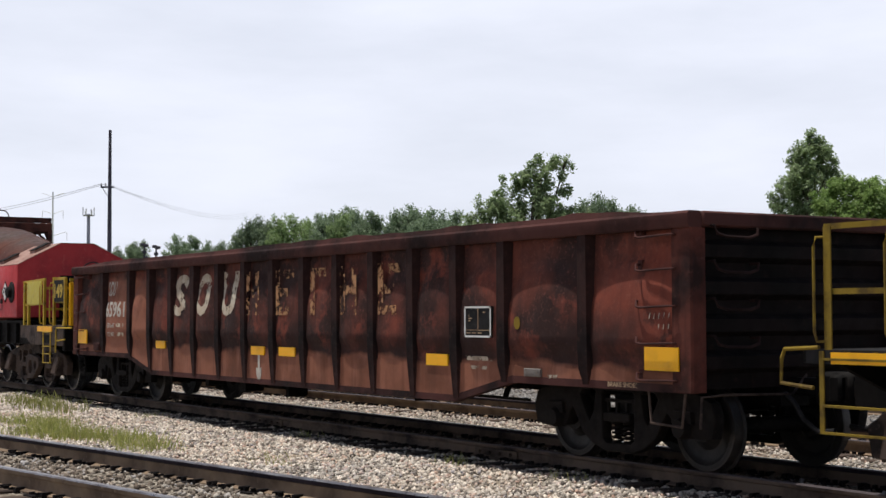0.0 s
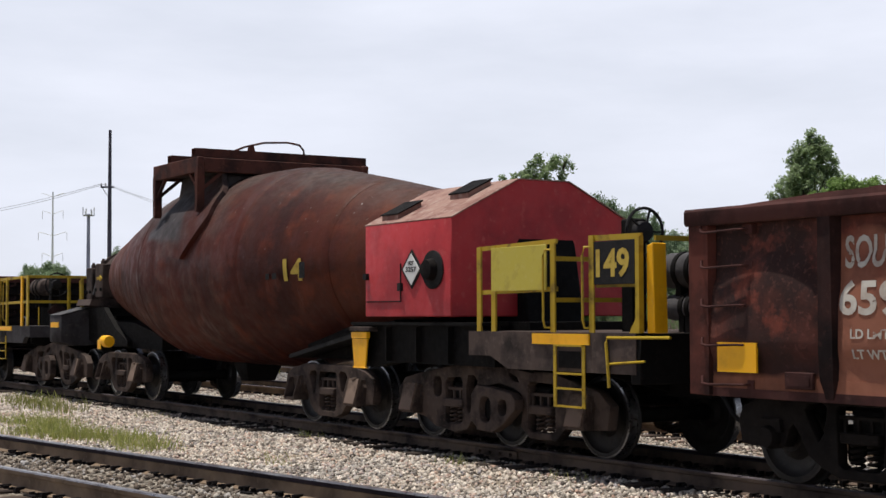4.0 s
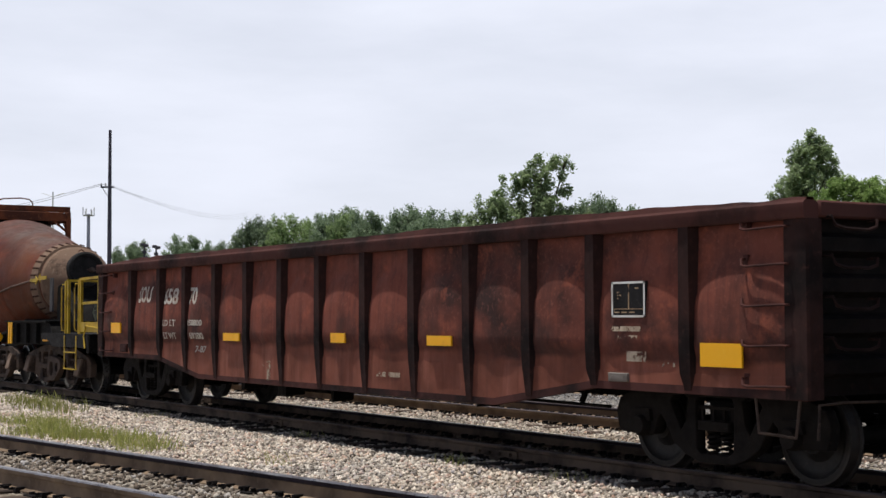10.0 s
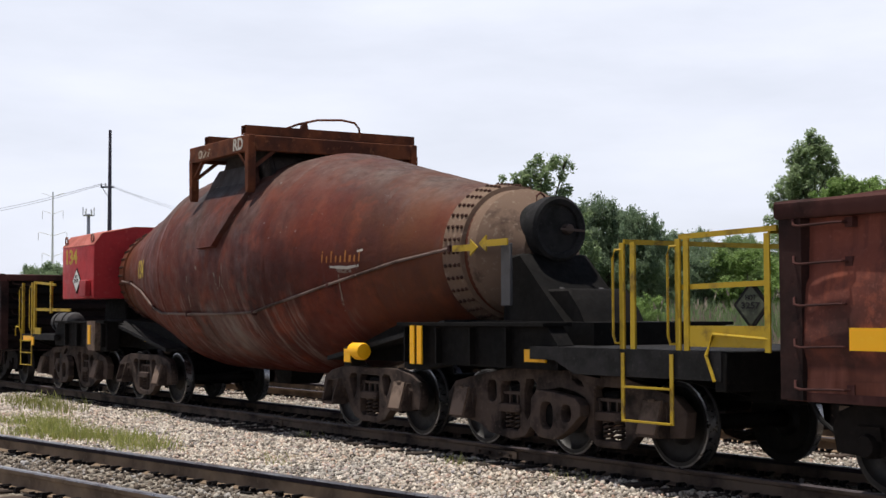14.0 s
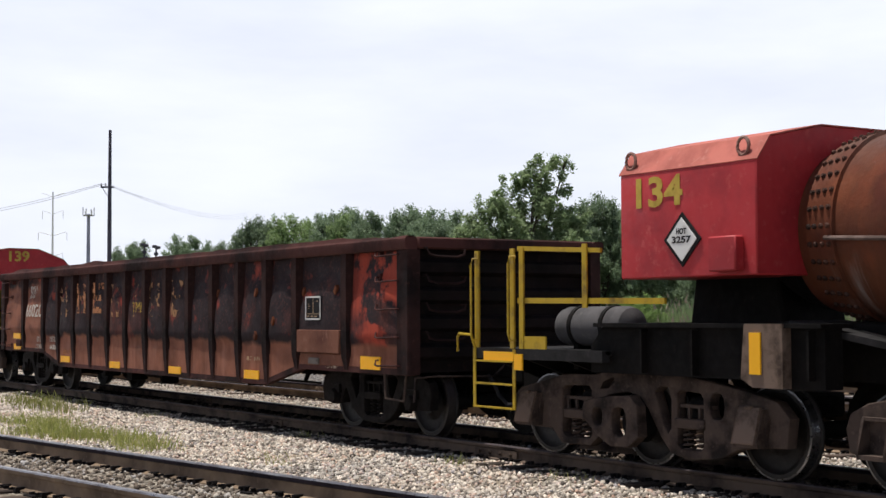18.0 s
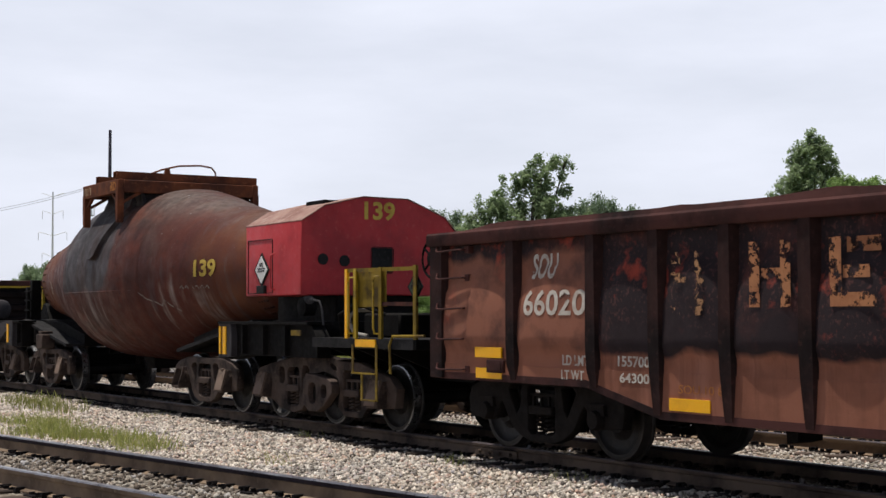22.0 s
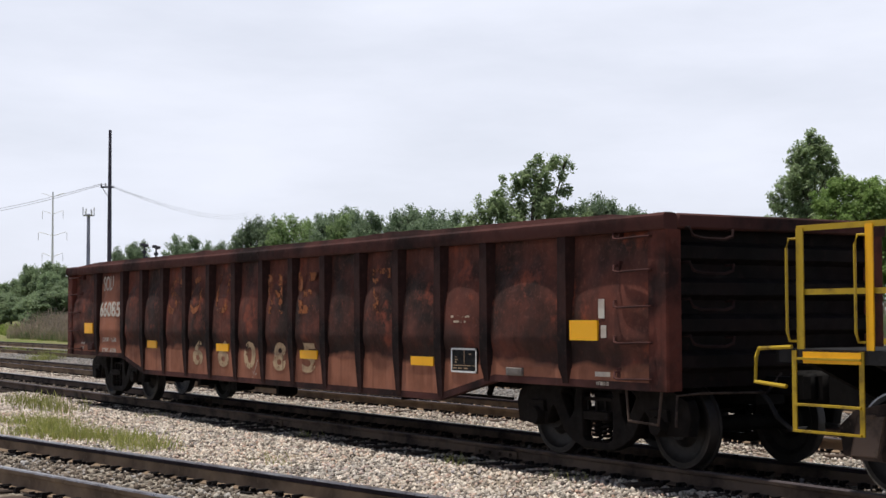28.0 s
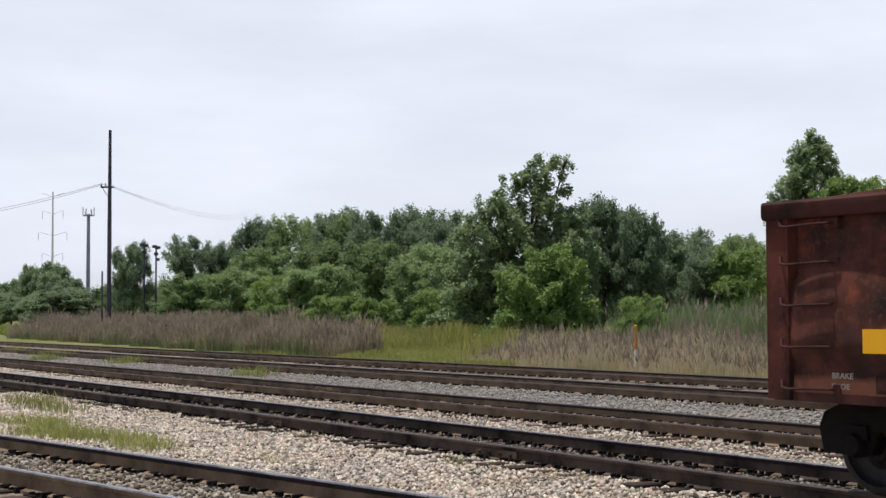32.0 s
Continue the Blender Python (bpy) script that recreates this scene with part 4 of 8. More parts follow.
g2 = gondola("g2", "faded brown open gondola car with ribbed steel sides and stencilled numbers", R13, M["car_brown"], 4.3, dents=2)
tags(g2, [(7.85, 8.4, 1.10, 1.32), (2.95, 3.5, 1.22, 1.34), (.45, .85, 1.22, 1.35), (-3.2, -2.6, 1.20, 1.32), (-8.35, -7.85, 1.28, 1.47)], -1.475)
stencil_panel(g2, 6.5, 7.02, 1.56, 1.92)
letters("SOU", -7.05, -6.44, 1.83, 2.12, -1.487, M["num_white"], g2, heavy=0.025)
letters("658", -5.90, -5.18, 1.79, 2.07, -1.487, M["num_white"], g2, heavy=0.025)
letters("70", -4.74, -4.30, 1.78, 2.07, -1.487, M["num_white"], g2, heavy=0.025)
letters("LD LT", -5.86, -5.24, 1.42, 1.53, -1.485, M["num_white"], g2, heavy=0.02)
letters("LT WT", -5.82, -5.22, 1.20, 1.31, -1.483, M["num_white"], g2, heavy=0.02)
letters("150800", -4.72, -4.04, 1.43, 1.53, -1.485, M["num_white"], g2, heavy=0.02)
letters("69200", -4.62, -4.02, 1.21, 1.32, -1.483, M["num_white"], g2, heavy=0.02)
letters("7-87", -4.45, -4.0, .99, 1.10, -1.475, M["num_white"], g2, heavy=0.02)
bars(g2, [(6.5, 6.95, 1.42, 1.47), (6.6, 6.9, 1.34, 1.38), (6.7, 7.0, 1.12, 1.22), (7.1, 7.4, 1.08, 1.12), (1.6, 2.2, .80, .86), (-1.7, -1.58, .62, .92), (-1.85, -1.71, .84, .9)], M["num_faded"])

g3 = gondola("g3", "sooty red open gondola car with burnt panels and bright bare patches", R15, M["car_dark"], 4.95, dents=3)
tags(g3, [(7.9, 8.42, .88, 1.05), (4.21, 4.74, .63, .76), (1.12, 1.66, .61, .73), (-1.86, -1.32, .62, .74), (-4.82, -4.25, .66, .78), (-8.2, -7.68, .86, .98), (-8.19, -7.66, 1.10, 1.22)], -1.462)
stencil_panel(g3, 6.38, 6.84, 1.53, 1.86)
letters("SOU", -7.12, -6.66, 1.98, 2.26, -1.487, M["num_white"], g3, heavy=0.02)
letters("66020", -7.22, -6.12, 1.58, 1.86, -1.489, M["num_white"], g3, heavy=0.015)
letters("LD LMT", -6.56, -6.10, 1.05, 1.16, -1.487, M["num_white"], g3, heavy=.02)
letters("LT WT", -6.56, -6.17, .90, 1.0, -1.487, M["num_white"], g3, heavy=.02)
letters("155700", -5.62, -5.12, 1.06, 1.17, -1.487, M["num_white"], g3, heavy=.02)
letters("64300", -5.58, -5.12, .90, 1.0, -1.487, M["num_white"], g3, heavy=.02)
letters("BLT  8-74", 4.30, 4.77, .91, .97, -1.50, M["num_cream"], g3, heavy=.01)
bars(g3, [(6.91, 7.02, .87, .91), (7.06, 7.25, .87, .91)], M["num_faded"], -1.502)
for x, z in ((4.65, 1.94), (6.16, 1.93), (7.20, 1.94), (5.32, 1.51), (3.12, 1.95), (4.69, 1.29)):
    bm = bmesh.new()
    y = -SURF[g3.name](x, z)
    prism(bm, [(x - .055, z - .02), (x - .01, z - .075), (x + .055, z + .01), (x + .01, z + .075)], "y", y - .03, y + .03)
    bmesh.ops.bevel(bm, geom=bm.edges[:], offset=.008, segments=1, affect="EDGES")
    part("panel_lug", bm, M["rustframe_orange"], g3, "rusted lug on the side sheet")
for z0, z1 in ((1.075, 1.39), (.90, 1.06)):
    bm = bmesh.new()
    box(bm, 6.14, 7.40, -1.508 if z1 < 1.1 else -1.575, -1.44, z0, z1, .006)
    part("patch_plate", bm, M["car_low"], g3, "bare brown patch plate")
letters("TML", -.62, -.12, 1.66, 1.84, -1.487, M["num_chalk_yellow"], g3, "chalk_mark", heavy=-.005)
letters("SOU.10 84", -4.69, -4.0, .83, .91, -1.46, M["num_rust_orange"], g3, heavy=-.01)
big_letters(g3, (-3.42, -2.46), M["num_amber"], -1.487, (1.65, 2.24), .50)
big_letters(g3, (-4.5, -1.5, -.5, .5, 1.5), M["num_ghost"], -1.487, (1.58, 2.2))

g4 = gondola("g4", "burnt red-brown open gondola car with flaking lettering, last in the train", R15, M["car_burnt"], 4.95, dents=4)
tags(g4, [(7.63, 8.1, 1.32, 1.53), (4.31, 4.84, .97, 1.08), (1.24, 1.76, .98, 1.1), (-1.74, -1.28, 1.03, 1.15), (-4.79, -4.35, 1.03, 1.16), (-8.05, -7.58, 1.26, 1.46)], -1.475)
stencil_panel(g4, 5.25, 5.80, .91, 1.20)
letters("SOU", -7.26, -6.72, 2.07, 2.36, -1.487, M["num_white"], g4, heavy=0.02)
letters("66085", -7.32, -6.18, 1.58, 1.87, -1.489, M["num_white"], g4, heavy=0.03)
letters("LDLMT 15580", -7.18, -6.45, 1.11, 1.19, -1.487, M["num_white"], g4, heavy=0.02)
letters("LTWT  64200", -7.18, -6.42, .91, .99, -1.455, M["num_white"], g4, heavy=0.02)
letters("BRAKE", -8.45, -8.22, 1.04, 1.09, -1.455, M["num_white"], g4, heavy=0.02)
letters("SHOE", -8.45, -8.25, .95, 1.0, -1.455, M["num_white"], g4, heavy=0.02)
for ch, x in zip("SOU", (-3.53, -2.6, -1.52)):
    letters(ch, x - .24, x + .26, 1.62, 2.25, -1.487, M["num_flaked"], g4, "faded_lettering", heavy=.012)
big_letters(g4, (.5, 1.5, 3.5), M["num_flaked"], -1.487, (1.62, 2.2))
for ch, x in zip("66085", (-2.5, -1.47, -.48, .55, 1.5)):
    letters(ch, x - .21, x + .21, .78, 1.20, -1.458, M["num_cream"], g4, "older_lettering", heavy=.028)
for pts in ([(-.205, .92), (-.185, .92), (-.355, .645), (-.375, .645)], [(-.352, .642), (-.235, .73), (-.23, .712), (-.346, .622)], [(-.377, .65), (-.37, .79), (-.352, .79), (-.36, .66)]):
    flat_sign(g4, "chalk_stroke", [pts], M["num_chalk"], -1.455)
bars(g4, [(8.1, 8.2, 1.55, 1.75), (8.15, 8.24, 1.35, 1.48), (8.0, 8.25, .95, 1.0), (8.02, 8.22, .86, .9)], M["num_white"])
bars(g4, [(5.3, 5.7, 1.56, 1.585), (5.36, 5.62, 1.50, 1.525)], M["num_faded"])

# ---- torpedo ladle cars ----
TZ = 2.39                                             # height of the ladle's axis
TANKS = {                                             # (x, radius) along each ladle
    "t1": [(-6.5, .72), (-5.2, .93), (-4.7, 1.04), (-3.14, 1.39), (-2.4, 1.55), (-1.7, 1.63), (-.9, 1.645), (.9, 1.64), (1.7, 1.625), (2.4, 1.56), (3.6, 1.35), (5.2, 1.06), (6.4, .85), (6.5, .815)],
    "t2": [(-6.5, .78), (-6.4, .80), (-5.5, .97), (-4.94, 1.10), (-3.58, 1.38), (-2.5, 1.64), (-1.9, 1.71), (-.9, 1.72), (.9, 1.72), (1.9, 1.72), (2.4, 1.65), (3.07, 1.505), (4.07, 1.275), (4.94, 1.085),
           (5.5, .965), (6.4, .80), (6.5, .78)],
    "t3": [(-6.02, .78), (-5.6, .84), (-4.6, .98), (-3.19, 1.26), (-2.42, 1.45), (-1.9, 1.57), (-1.4, 1.62), (-.8, 1.64), (.8, 1.65), (1.3, 1.635), (1.73, 1.595), (2.4, 1.46), (3.01, 1.315), (3.5, 1.205),
           (4.6, .98), (5.5, .85), (6.02, .77)]}


def tank_r(x):
    for (a, ra), (b, rb) in zip(CURRENT["profile"], CURRENT["profile"][1:]):
        if a <= x <= b:
            return ra + (rb - ra) * (x - a) / (b - a)
    return 0.8


def skin(x, z, lift=0.0):
    """The point on the near side of the ladle's shell at x and height z."""
    r = tank_r(x) + lift
    return (x, -math.sqrt(max(0.0, r * r - (z - TZ) ** 2)), z)


def reach(x, z):
    return skin(x, z, .022)[1]


def shell_stroke(parent, name, pts, width, material, label=""):
    """A painted or spilt streak of the given width along (x, z) points, lying on the shell."""
    bm = bmesh.new()
    rows = []
    for (xa, za), (xb, zb) in zip(pts, pts[1:]):
        for k in range(6):
            f = k / 6
            x, z = xa + (xb - xa) * f, za + (zb - za) * f
            dx, dz = xb - xa, zb - za
            n = math.hypot(dx, dz)
            w = width * (.65 + .5 * noise.noise((x * 5, z * 5, 2)))
            rows.append([bm.verts.new(skin(x - dz / n * w * q, z + dx / n * w * q, .013)) for q in (-.5, 0, .5)])
    for p, q in zip(rows, rows[1:]):
        for k in range(2):
            bm.faces.new((p[k], q[k], q[k + 1], p[k + 1]))
    part(name, bm, material, parent, label)


def rivet_ring(bm, x, r, n, size=0.03):
    for k in range(n):
        a = 2 * math.pi * k / n
        c = Vector((x, r * math.cos(a), TZ + r * math.sin(a)))
        d = Vector((0, math.cos(a), math.sin(a)))
        e1, e2 = Vector((1, 0, 0)), d.cross(Vector((1, 0, 0)))
        base = [bm.verts.new(c + (e1 * math.cos(t) + e2 * math.sin(t)) * size) for t in (0, 1.047, 2.094, 3.142, 4.189, 5.236)]
        top = [bm.verts.new(c + d * size * .8 + (e1 * math.cos(t) + e2 * math.sin(t)) * size * .55) for t in (0, 1.047, 2.094, 3.142, 4.189, 5.236)]
        for i in range(6):
            bm.faces.new((base[i], base[(i + 1) % 6], top[(i + 1) % 6], top[i]))
        bm.faces.new(top)


def placard(parent, x, z, y, half, facing="-y", text="3257", face="white"):
    """Diamond placard: dark frame, white face, black writing."""
    def dia(bm, h, d0, d1):
        if facing == "-y":
            prism(bm, [(x - h, z), (x, z - h), (x + h, z), (x, z + h)], "y", d0, d1)
        else:
            prism(bm, [(x - h, z), (x, z - h), (x + h, z), (x, z + h)], "x", d0, d1)
    s = -1 if facing == "-y" else 1
    bm = bmesh.new()
    dia(bm, half * 1.16, y, y + s * 0.015)
    fr = part("placard_frame", bm, M["black"], parent, "diamond placard in a dark frame")
    bm = bmesh.new()
    dia(bm, half * .93, y + s * 0.012, y + s * 0.022)
    part("placard", bm, M[face], fr)
    letters("HOT", x - half * .32, x + half * .32, z + half * .22, z + half * .48, y + s * 0.024, M["black"], fr, facing=facing)
    letters(text, x - half * .6, x + half * .6, z - half * .16, z + half * .14, y + s * 0.024, M["black"], fr, facing=facing)


def flat_rail(car, name, pts, w=0.02, h=0.06, mat_key="yellow", label=""):
    bm = bmesh.new()
    for a, b in zip(pts, pts[1:]):
        bar(bm, a, b, w, h)
    return part(name, bm, M[mat_key], car, label)


def post_bar(car, x, y, z0, z1, w=0.07, key="yellow"):
    bm = bmesh.new()
    prism(bm, [(x - w / 2, y - .035), (x + w / 2, y - .035), (x + w / 2, y - .02), (x - w / 2 + .015, y - .02), (x - w / 2 + .015, y + .035), (x - w / 2, y + .035)], "z", z0, z1)
    return part("railing_post", bm, M[key], car)


def grab(car, x, y, z0, z1, key="yellow"):
    bm = bmesh.new()
    tube(bm, [(x, y, z1), (x - .05, y - .05, z1 + .0), (x - .07, y - .06, z1 - .08), (x - .07, y - .06, z0 + .08), (x - .05, y - .05, z0), (x, y, z0)], 0.014, 6)
    part("grab_rail", bm, M[key], car)


def step_ladder(car, x0, x1, z_top, rungs, y=-1.47, key="yellow"):
    zb = rungs[-1]
    bm = bmesh.new()
    bar(bm, (x0, y, rungs[0]), (x1, y, rungs[0]), 0.05, 0.02)
    st = part("step_ladder", bm, M[key], car)
    for x in (x0, x1):
        bm = bmesh.new()
        bar(bm, (x, y, z_top), (x, y, zb - .01), 0.012, 0.05)
        part("stile", bm, M[key], st)
    for z in rungs[1:]:
        bm = bmesh.new()
        bar(bm, (x0, y, z), (x1, y, z), 0.05, 0.02)
        part("tread", bm, M[key], st)


def brake_wheel(car, x, y, z, key="under", ahead=False):
    """A spoked hand wheel on its housing, facing the side of the car or, if ahead, along it."""
    bm = bmesh.new()
    n = 20
    tube(bm, [(.26 * math.cos(2 * math.pi * k / n), 0, .26 * math.sin(2 * math.pi * k / n)) for k in range(n + 1)], 0.018, 6)
    for k in range(5):
        a = 2 * math.pi * k / 5
        bar(bm, (0, 0, 0), (.26 * math.cos(a), 0, .26 * math.sin(a)), .03, .014)
    lathe(bm, [(-.03, .05), (-.02, .11), (.08, .12)], "y", (0, 0, 0), 12)
    at = pose(x, y, z, 0, 0, 90 if ahead else 0)
    w = part("hand_brake_wheel", bm, M[key], car, "", at)
    bm = bmesh.new()
    box(bm, -.10, .10, .08, .30, 1.38 - z, .15, 0.02)
    part("brake_housing", bm, M["under"], w)


def reservoir(car, x0, x1, y, z, r, key="deck"):
    bm = bmesh.new()
    lathe(bm, [(x0, .04), (x0 + .02, r * .6), (x0 + .07, r * .92), (x0 + .14, r), (x1 - .14, r), (x1 - .07, r * .92), (x1 - .02, r * .6), (x1, .04)], "x", (0, y, z), 22)
    t = part("air_reservoir", bm, M[key], car, "grey steel air reservoir")
    for x in (x0 + .35, x1 - .35):
        bm = bmesh.new()
        lathe(bm, [(x - .03, r + .012), (x + .03, r + .012)], "x", (0, y, z), 22)
        box(bm, x - .04, x + .04, y - .12, y + .12, z - r - .25, z - r + .06)
        part("tank_strap", bm, M["under"], t)


def hood_shell(car, x0, x1, ring, zb, roof="red_roof"):
    """The red drive house: an outline of (y, z) from near eave over the roof to far eave, standing on zb."""
    outline = [(ring[0][0], zb)] + ring + [(ring[-1][0], zb)]
    bm = bmesh.new()
    prism(bm, outline, "x", x0, x1)
    bmesh.ops.bevel(bm, geom=bm.edges[:], offset=0.015, segments=1, affect="EDGES")
    hood = part("drive_hood", bm, M["red"], car, "red painted steel drive hood")
    bm = bmesh.new()
    for (ya, za), (yb, zc) in zip(ring, ring[1:]):
        d = Vector((0, yb - ya, zc - za)).normalized()
        nrm = Vector((0, -d.z, d.y)) * 0.006
        vs = [bm.verts.new(Vector(p) + nrm) for p in ((x0 - .02, ya, za), (x1 + .02, ya, za), (x1 + .02, yb, zc), (x0 - .02, yb, zc))]
        bm.faces.new(vs)
    bmesh.ops.remove_doubles(bm, verts=bm.verts, dist=0.02)
    bmesh.ops.solidify(bm, geom=bm.faces[:], thickness=0.012)
    part("hood_roof", bm, M[roof], hood, "dusty faded red hood roof, sunlit tint on one car")
    return hood


def apron_sheet(lobe, lift):
    """A lip of plate that laps over the shell inside the (x, z) outline lobe."""
    bm = bmesh.new()
    lo, hi = min(p[1] for p in lobe), max(p[1] for p in lobe)
    rows = []
    for i in range(19):
        z = lo + .001 + (hi - lo - .002) * i / 18
        cross = []
        for (xa, za), (xb, zb) in zip(lobe, lobe[1:] + lobe[:1]):
            if (za <= z) != (zb <= z):
                cross.append(xa + (xb - xa) * (z - za) / (zb - za))
        a, b = min(cross), max(cross)
        row = []
        for k in range(11):
            x = a + (b - a) * k / 10
            r, dz = tank_r(x) + lift, min(z - TZ, 1.30)
            row.append(bm.verts.new((x, -math.sqrt(r * r - dz * dz) + .4 * max(0.0, z - TZ - 1.30), z)))
        rows.append(row)
    for p, q in zip(rows, rows[1:]):
        for k in range(10):
            bm.faces.new((p[k], p[k + 1], q[k + 1], q[k]))
    bmesh.ops.recalc_face_normals(bm, faces=bm.faces[:])
    bmesh.ops.solidify(bm, geom=bm.faces[:], thickness=.10)
    return bm


def square_tube(bm, x, y0, y1, z0, z1, w=.19, t=.018):
    """A hollow square beam lying across, open at its ends."""
    box(bm, x - w / 2, x + w / 2, y0, y1, z1 - t, z1)
    box(bm, x - w / 2, x + w / 2, y0, y1, z0, z0 + t)
    box(bm, x - w / 2, x - w / 2 + t, y0, y1, z0 + t, z1 - t)
    box(bm, x + w / 2 - t, x + w / 2, y0, y1, z0 + t, z1 - t)


def mouth_frame(car, x0, x1, y0, y1, z, foot, lobe, rust="rustframe"):
    mid = (x0 + x1) / 2
    bm = bmesh.new()
    prism(bm, [(-.95, .0), (-.8, .35), (-.62, .60), (.62, .60), (.8, .35), (.95, .0), (.9, -.6), (-.9, -.6)], "y", -1.0, 1.1)
    bmesh.ops.transform(bm, matrix=pose(mid, 0, TZ + 1.22), verts=bm.verts)
    bmesh.ops.bevel(bm, geom=bm.edges[:], offset=0.10, segments=3, affect="EDGES")
    neck = part("pouring_mouth", bm, M["neck_soot"], car, "soot-black pouring mouth under the frame")
    bm = bmesh.new()
    box(bm, mid - .66, mid + .66, -1.03, -.96, 3.74, 3.80, .015)
    part("mouth_ridge", bm, CURRENT["shell"], neck)
    part("mouth_apron", apron_sheet(lobe, .08), CURRENT["shell"], car, smooth=False)
    for ya, yb in ((y0, y0 + .12), (y1 - .12, y1)):
        fr = bmesh.new()
        box(fr, x0, x1, ya, yb, z - .26, z, .012)
        beam = part("frame_beam", fr, M[rust], car, "rusted steel beam of the mouth frame")
    for x in (x0 + .06, x1 - .06):
        fr = bmesh.new()
        box(fr, x - .06, x + .06, y0 + .12, y1 - .12, z - .25, z - .01, .012)
        part("cross_beam", fr, M[rust], car)
    # Unseen plate, added inside the frame to keep sun off the neck.
    fr = bmesh.new()
    box(fr, x0 + .13, x1 - .13, y0 + .13, y1 - .13, z - .20, z - .13, .01)
    part("mouth_cover", fr, M["neck_soot"], car)
    # two hollow skids lie across the frame on top
    for x, ya, zs in ((x0 + .22, y0 + .22, z + .05), (x1 - .22, y0 + .02, z + .015)):
        fr = bmesh.new()
        square_tube(fr, x, ya, y1 + .02, zs, zs + .14)
        sk = part("skid_beam", fr, M[rust], car, "hollow square skid beam")
        for yy in (ya + .12, y1 - .2):
            fr = bmesh.new()
            box(fr, x - .05, x + .05, yy - .05, yy + .05, z - .02, zs + .004)
            part("skid_block", fr, M[rust], sk)
    for x in (x0 + .06, x1 - .06):
        for y in (y0 + .06, y1 - .06):
            fr = bmesh.new()
            prism(fr, [(x - .065, z - .2), (x + .065, z - .2), (x + .05, foot + .06), (x + .02, foot), (x - .02, foot), (x - .05, foot + .06)], "y", y - .064, y + .064)
            lg = part("frame_leg", fr, M[rust], car)
            d = 1 if x < mid else -1
            fr = bmesh.new()
            bar(fr, (x, y, foot + .35), (x + d * .40, y, z - .24), .055, .05)
            part("leg_brace", fr, M[rust], lg)
            fr = bmesh.new()
            e = 1 if y < 0 else -1
            bar(fr, (x, y, foot + .35), (x, y + e * .40, z - .24), .05, .055)
            part("leg_brace", fr, M[rust], lg)
    fr = bmesh.new()
    xm = x1 - .2
    zt = z + .15
    tube(fr, [(xm, y0 + .75, zt), (xm, y0 + .95, zt + .08), (xm, y0 + 1.3, zt + .17), (xm, y0 + 1.75, zt + .20), (xm, y0 + 1.98, zt + .17), (xm, y0 + 2.06, zt + .08), (xm, y0 + 2.07, zt)], .018, 8)
    part("lifting_hoop", fr, M[rust], car)
    fr = bmesh.new()
    prism(fr, [(y0 + 1.0, zt), (y0 + 1.12, zt), (y0 + 1.09, zt + .12), (y0 + 1.03, zt + .12)], "x", xm - .04, xm + .04)
    part("lifting_lug", fr, M[rust], car)


CURRENT = {}
M["pipe"] = worn("weathered_pipe", (0.16, 0.115, 0.10), (0.06, 0.04, 0.034), (0.24, 0.19, 0.17), 1.5, 12.0)
M["neck_soot"] = worn("mouth_soot", (0.066, 0.056, 0.054), (0.024, 0.020, 0.019), (0.13, 0.105, 0.095), 1.6, 9.0, relief=.5)
M["tank_pale"] = worn("pale_rubber_hose", (0.30, 0.28, 0.25), (0.16, 0.14, 0.12), (0.38, 0.36, 0.33), 3.0, 14.0)
M["tank_grey"] = worn("dusty_grey_steel", (0.085, 0.082, 0.085), (0.04, 0.038, 0.04), (0.13, 0.125, 0.12), 1.5, 11.0)
# outlines (x, z) of the lip that laps from the mouth over the shell
LIP_ROUND = [(-.78, 3.74), (-.62, 3.34), (-.40, 2.96), (-.26, 2.78), (-.08, 2.69), (.10, 2.69), (.25, 2.76), (.45, 3.09), (.66, 3.37), (.78, 3.62), (.66, 3.96), (-.66, 3.98)]
LIP_FLAT_A = [(-1.1, 3.70), (-.75, 3.1), (-.55, 2.56), (.18, 2.54), (.66, 2.95), (.88, 3.22), (.7, 3.66), (.3, 3.98), (-1.1, 3.98)]
LIP_FLAT_B = [(-.90, 3.74), (-.45, 3.2), (-.2, 2.68), (.42, 2.68), (.75, 3.03), (.93, 3.44), (.86, 3.72), (.6, 4.0), (-.75, 4.0)]
M["rivet"] = worn("rivet_steel", (0.075, 0.035, 0.025), (0.03, 0.018, 0.015), (0.13, 0.075, 0.06), 2.0, 15.0)


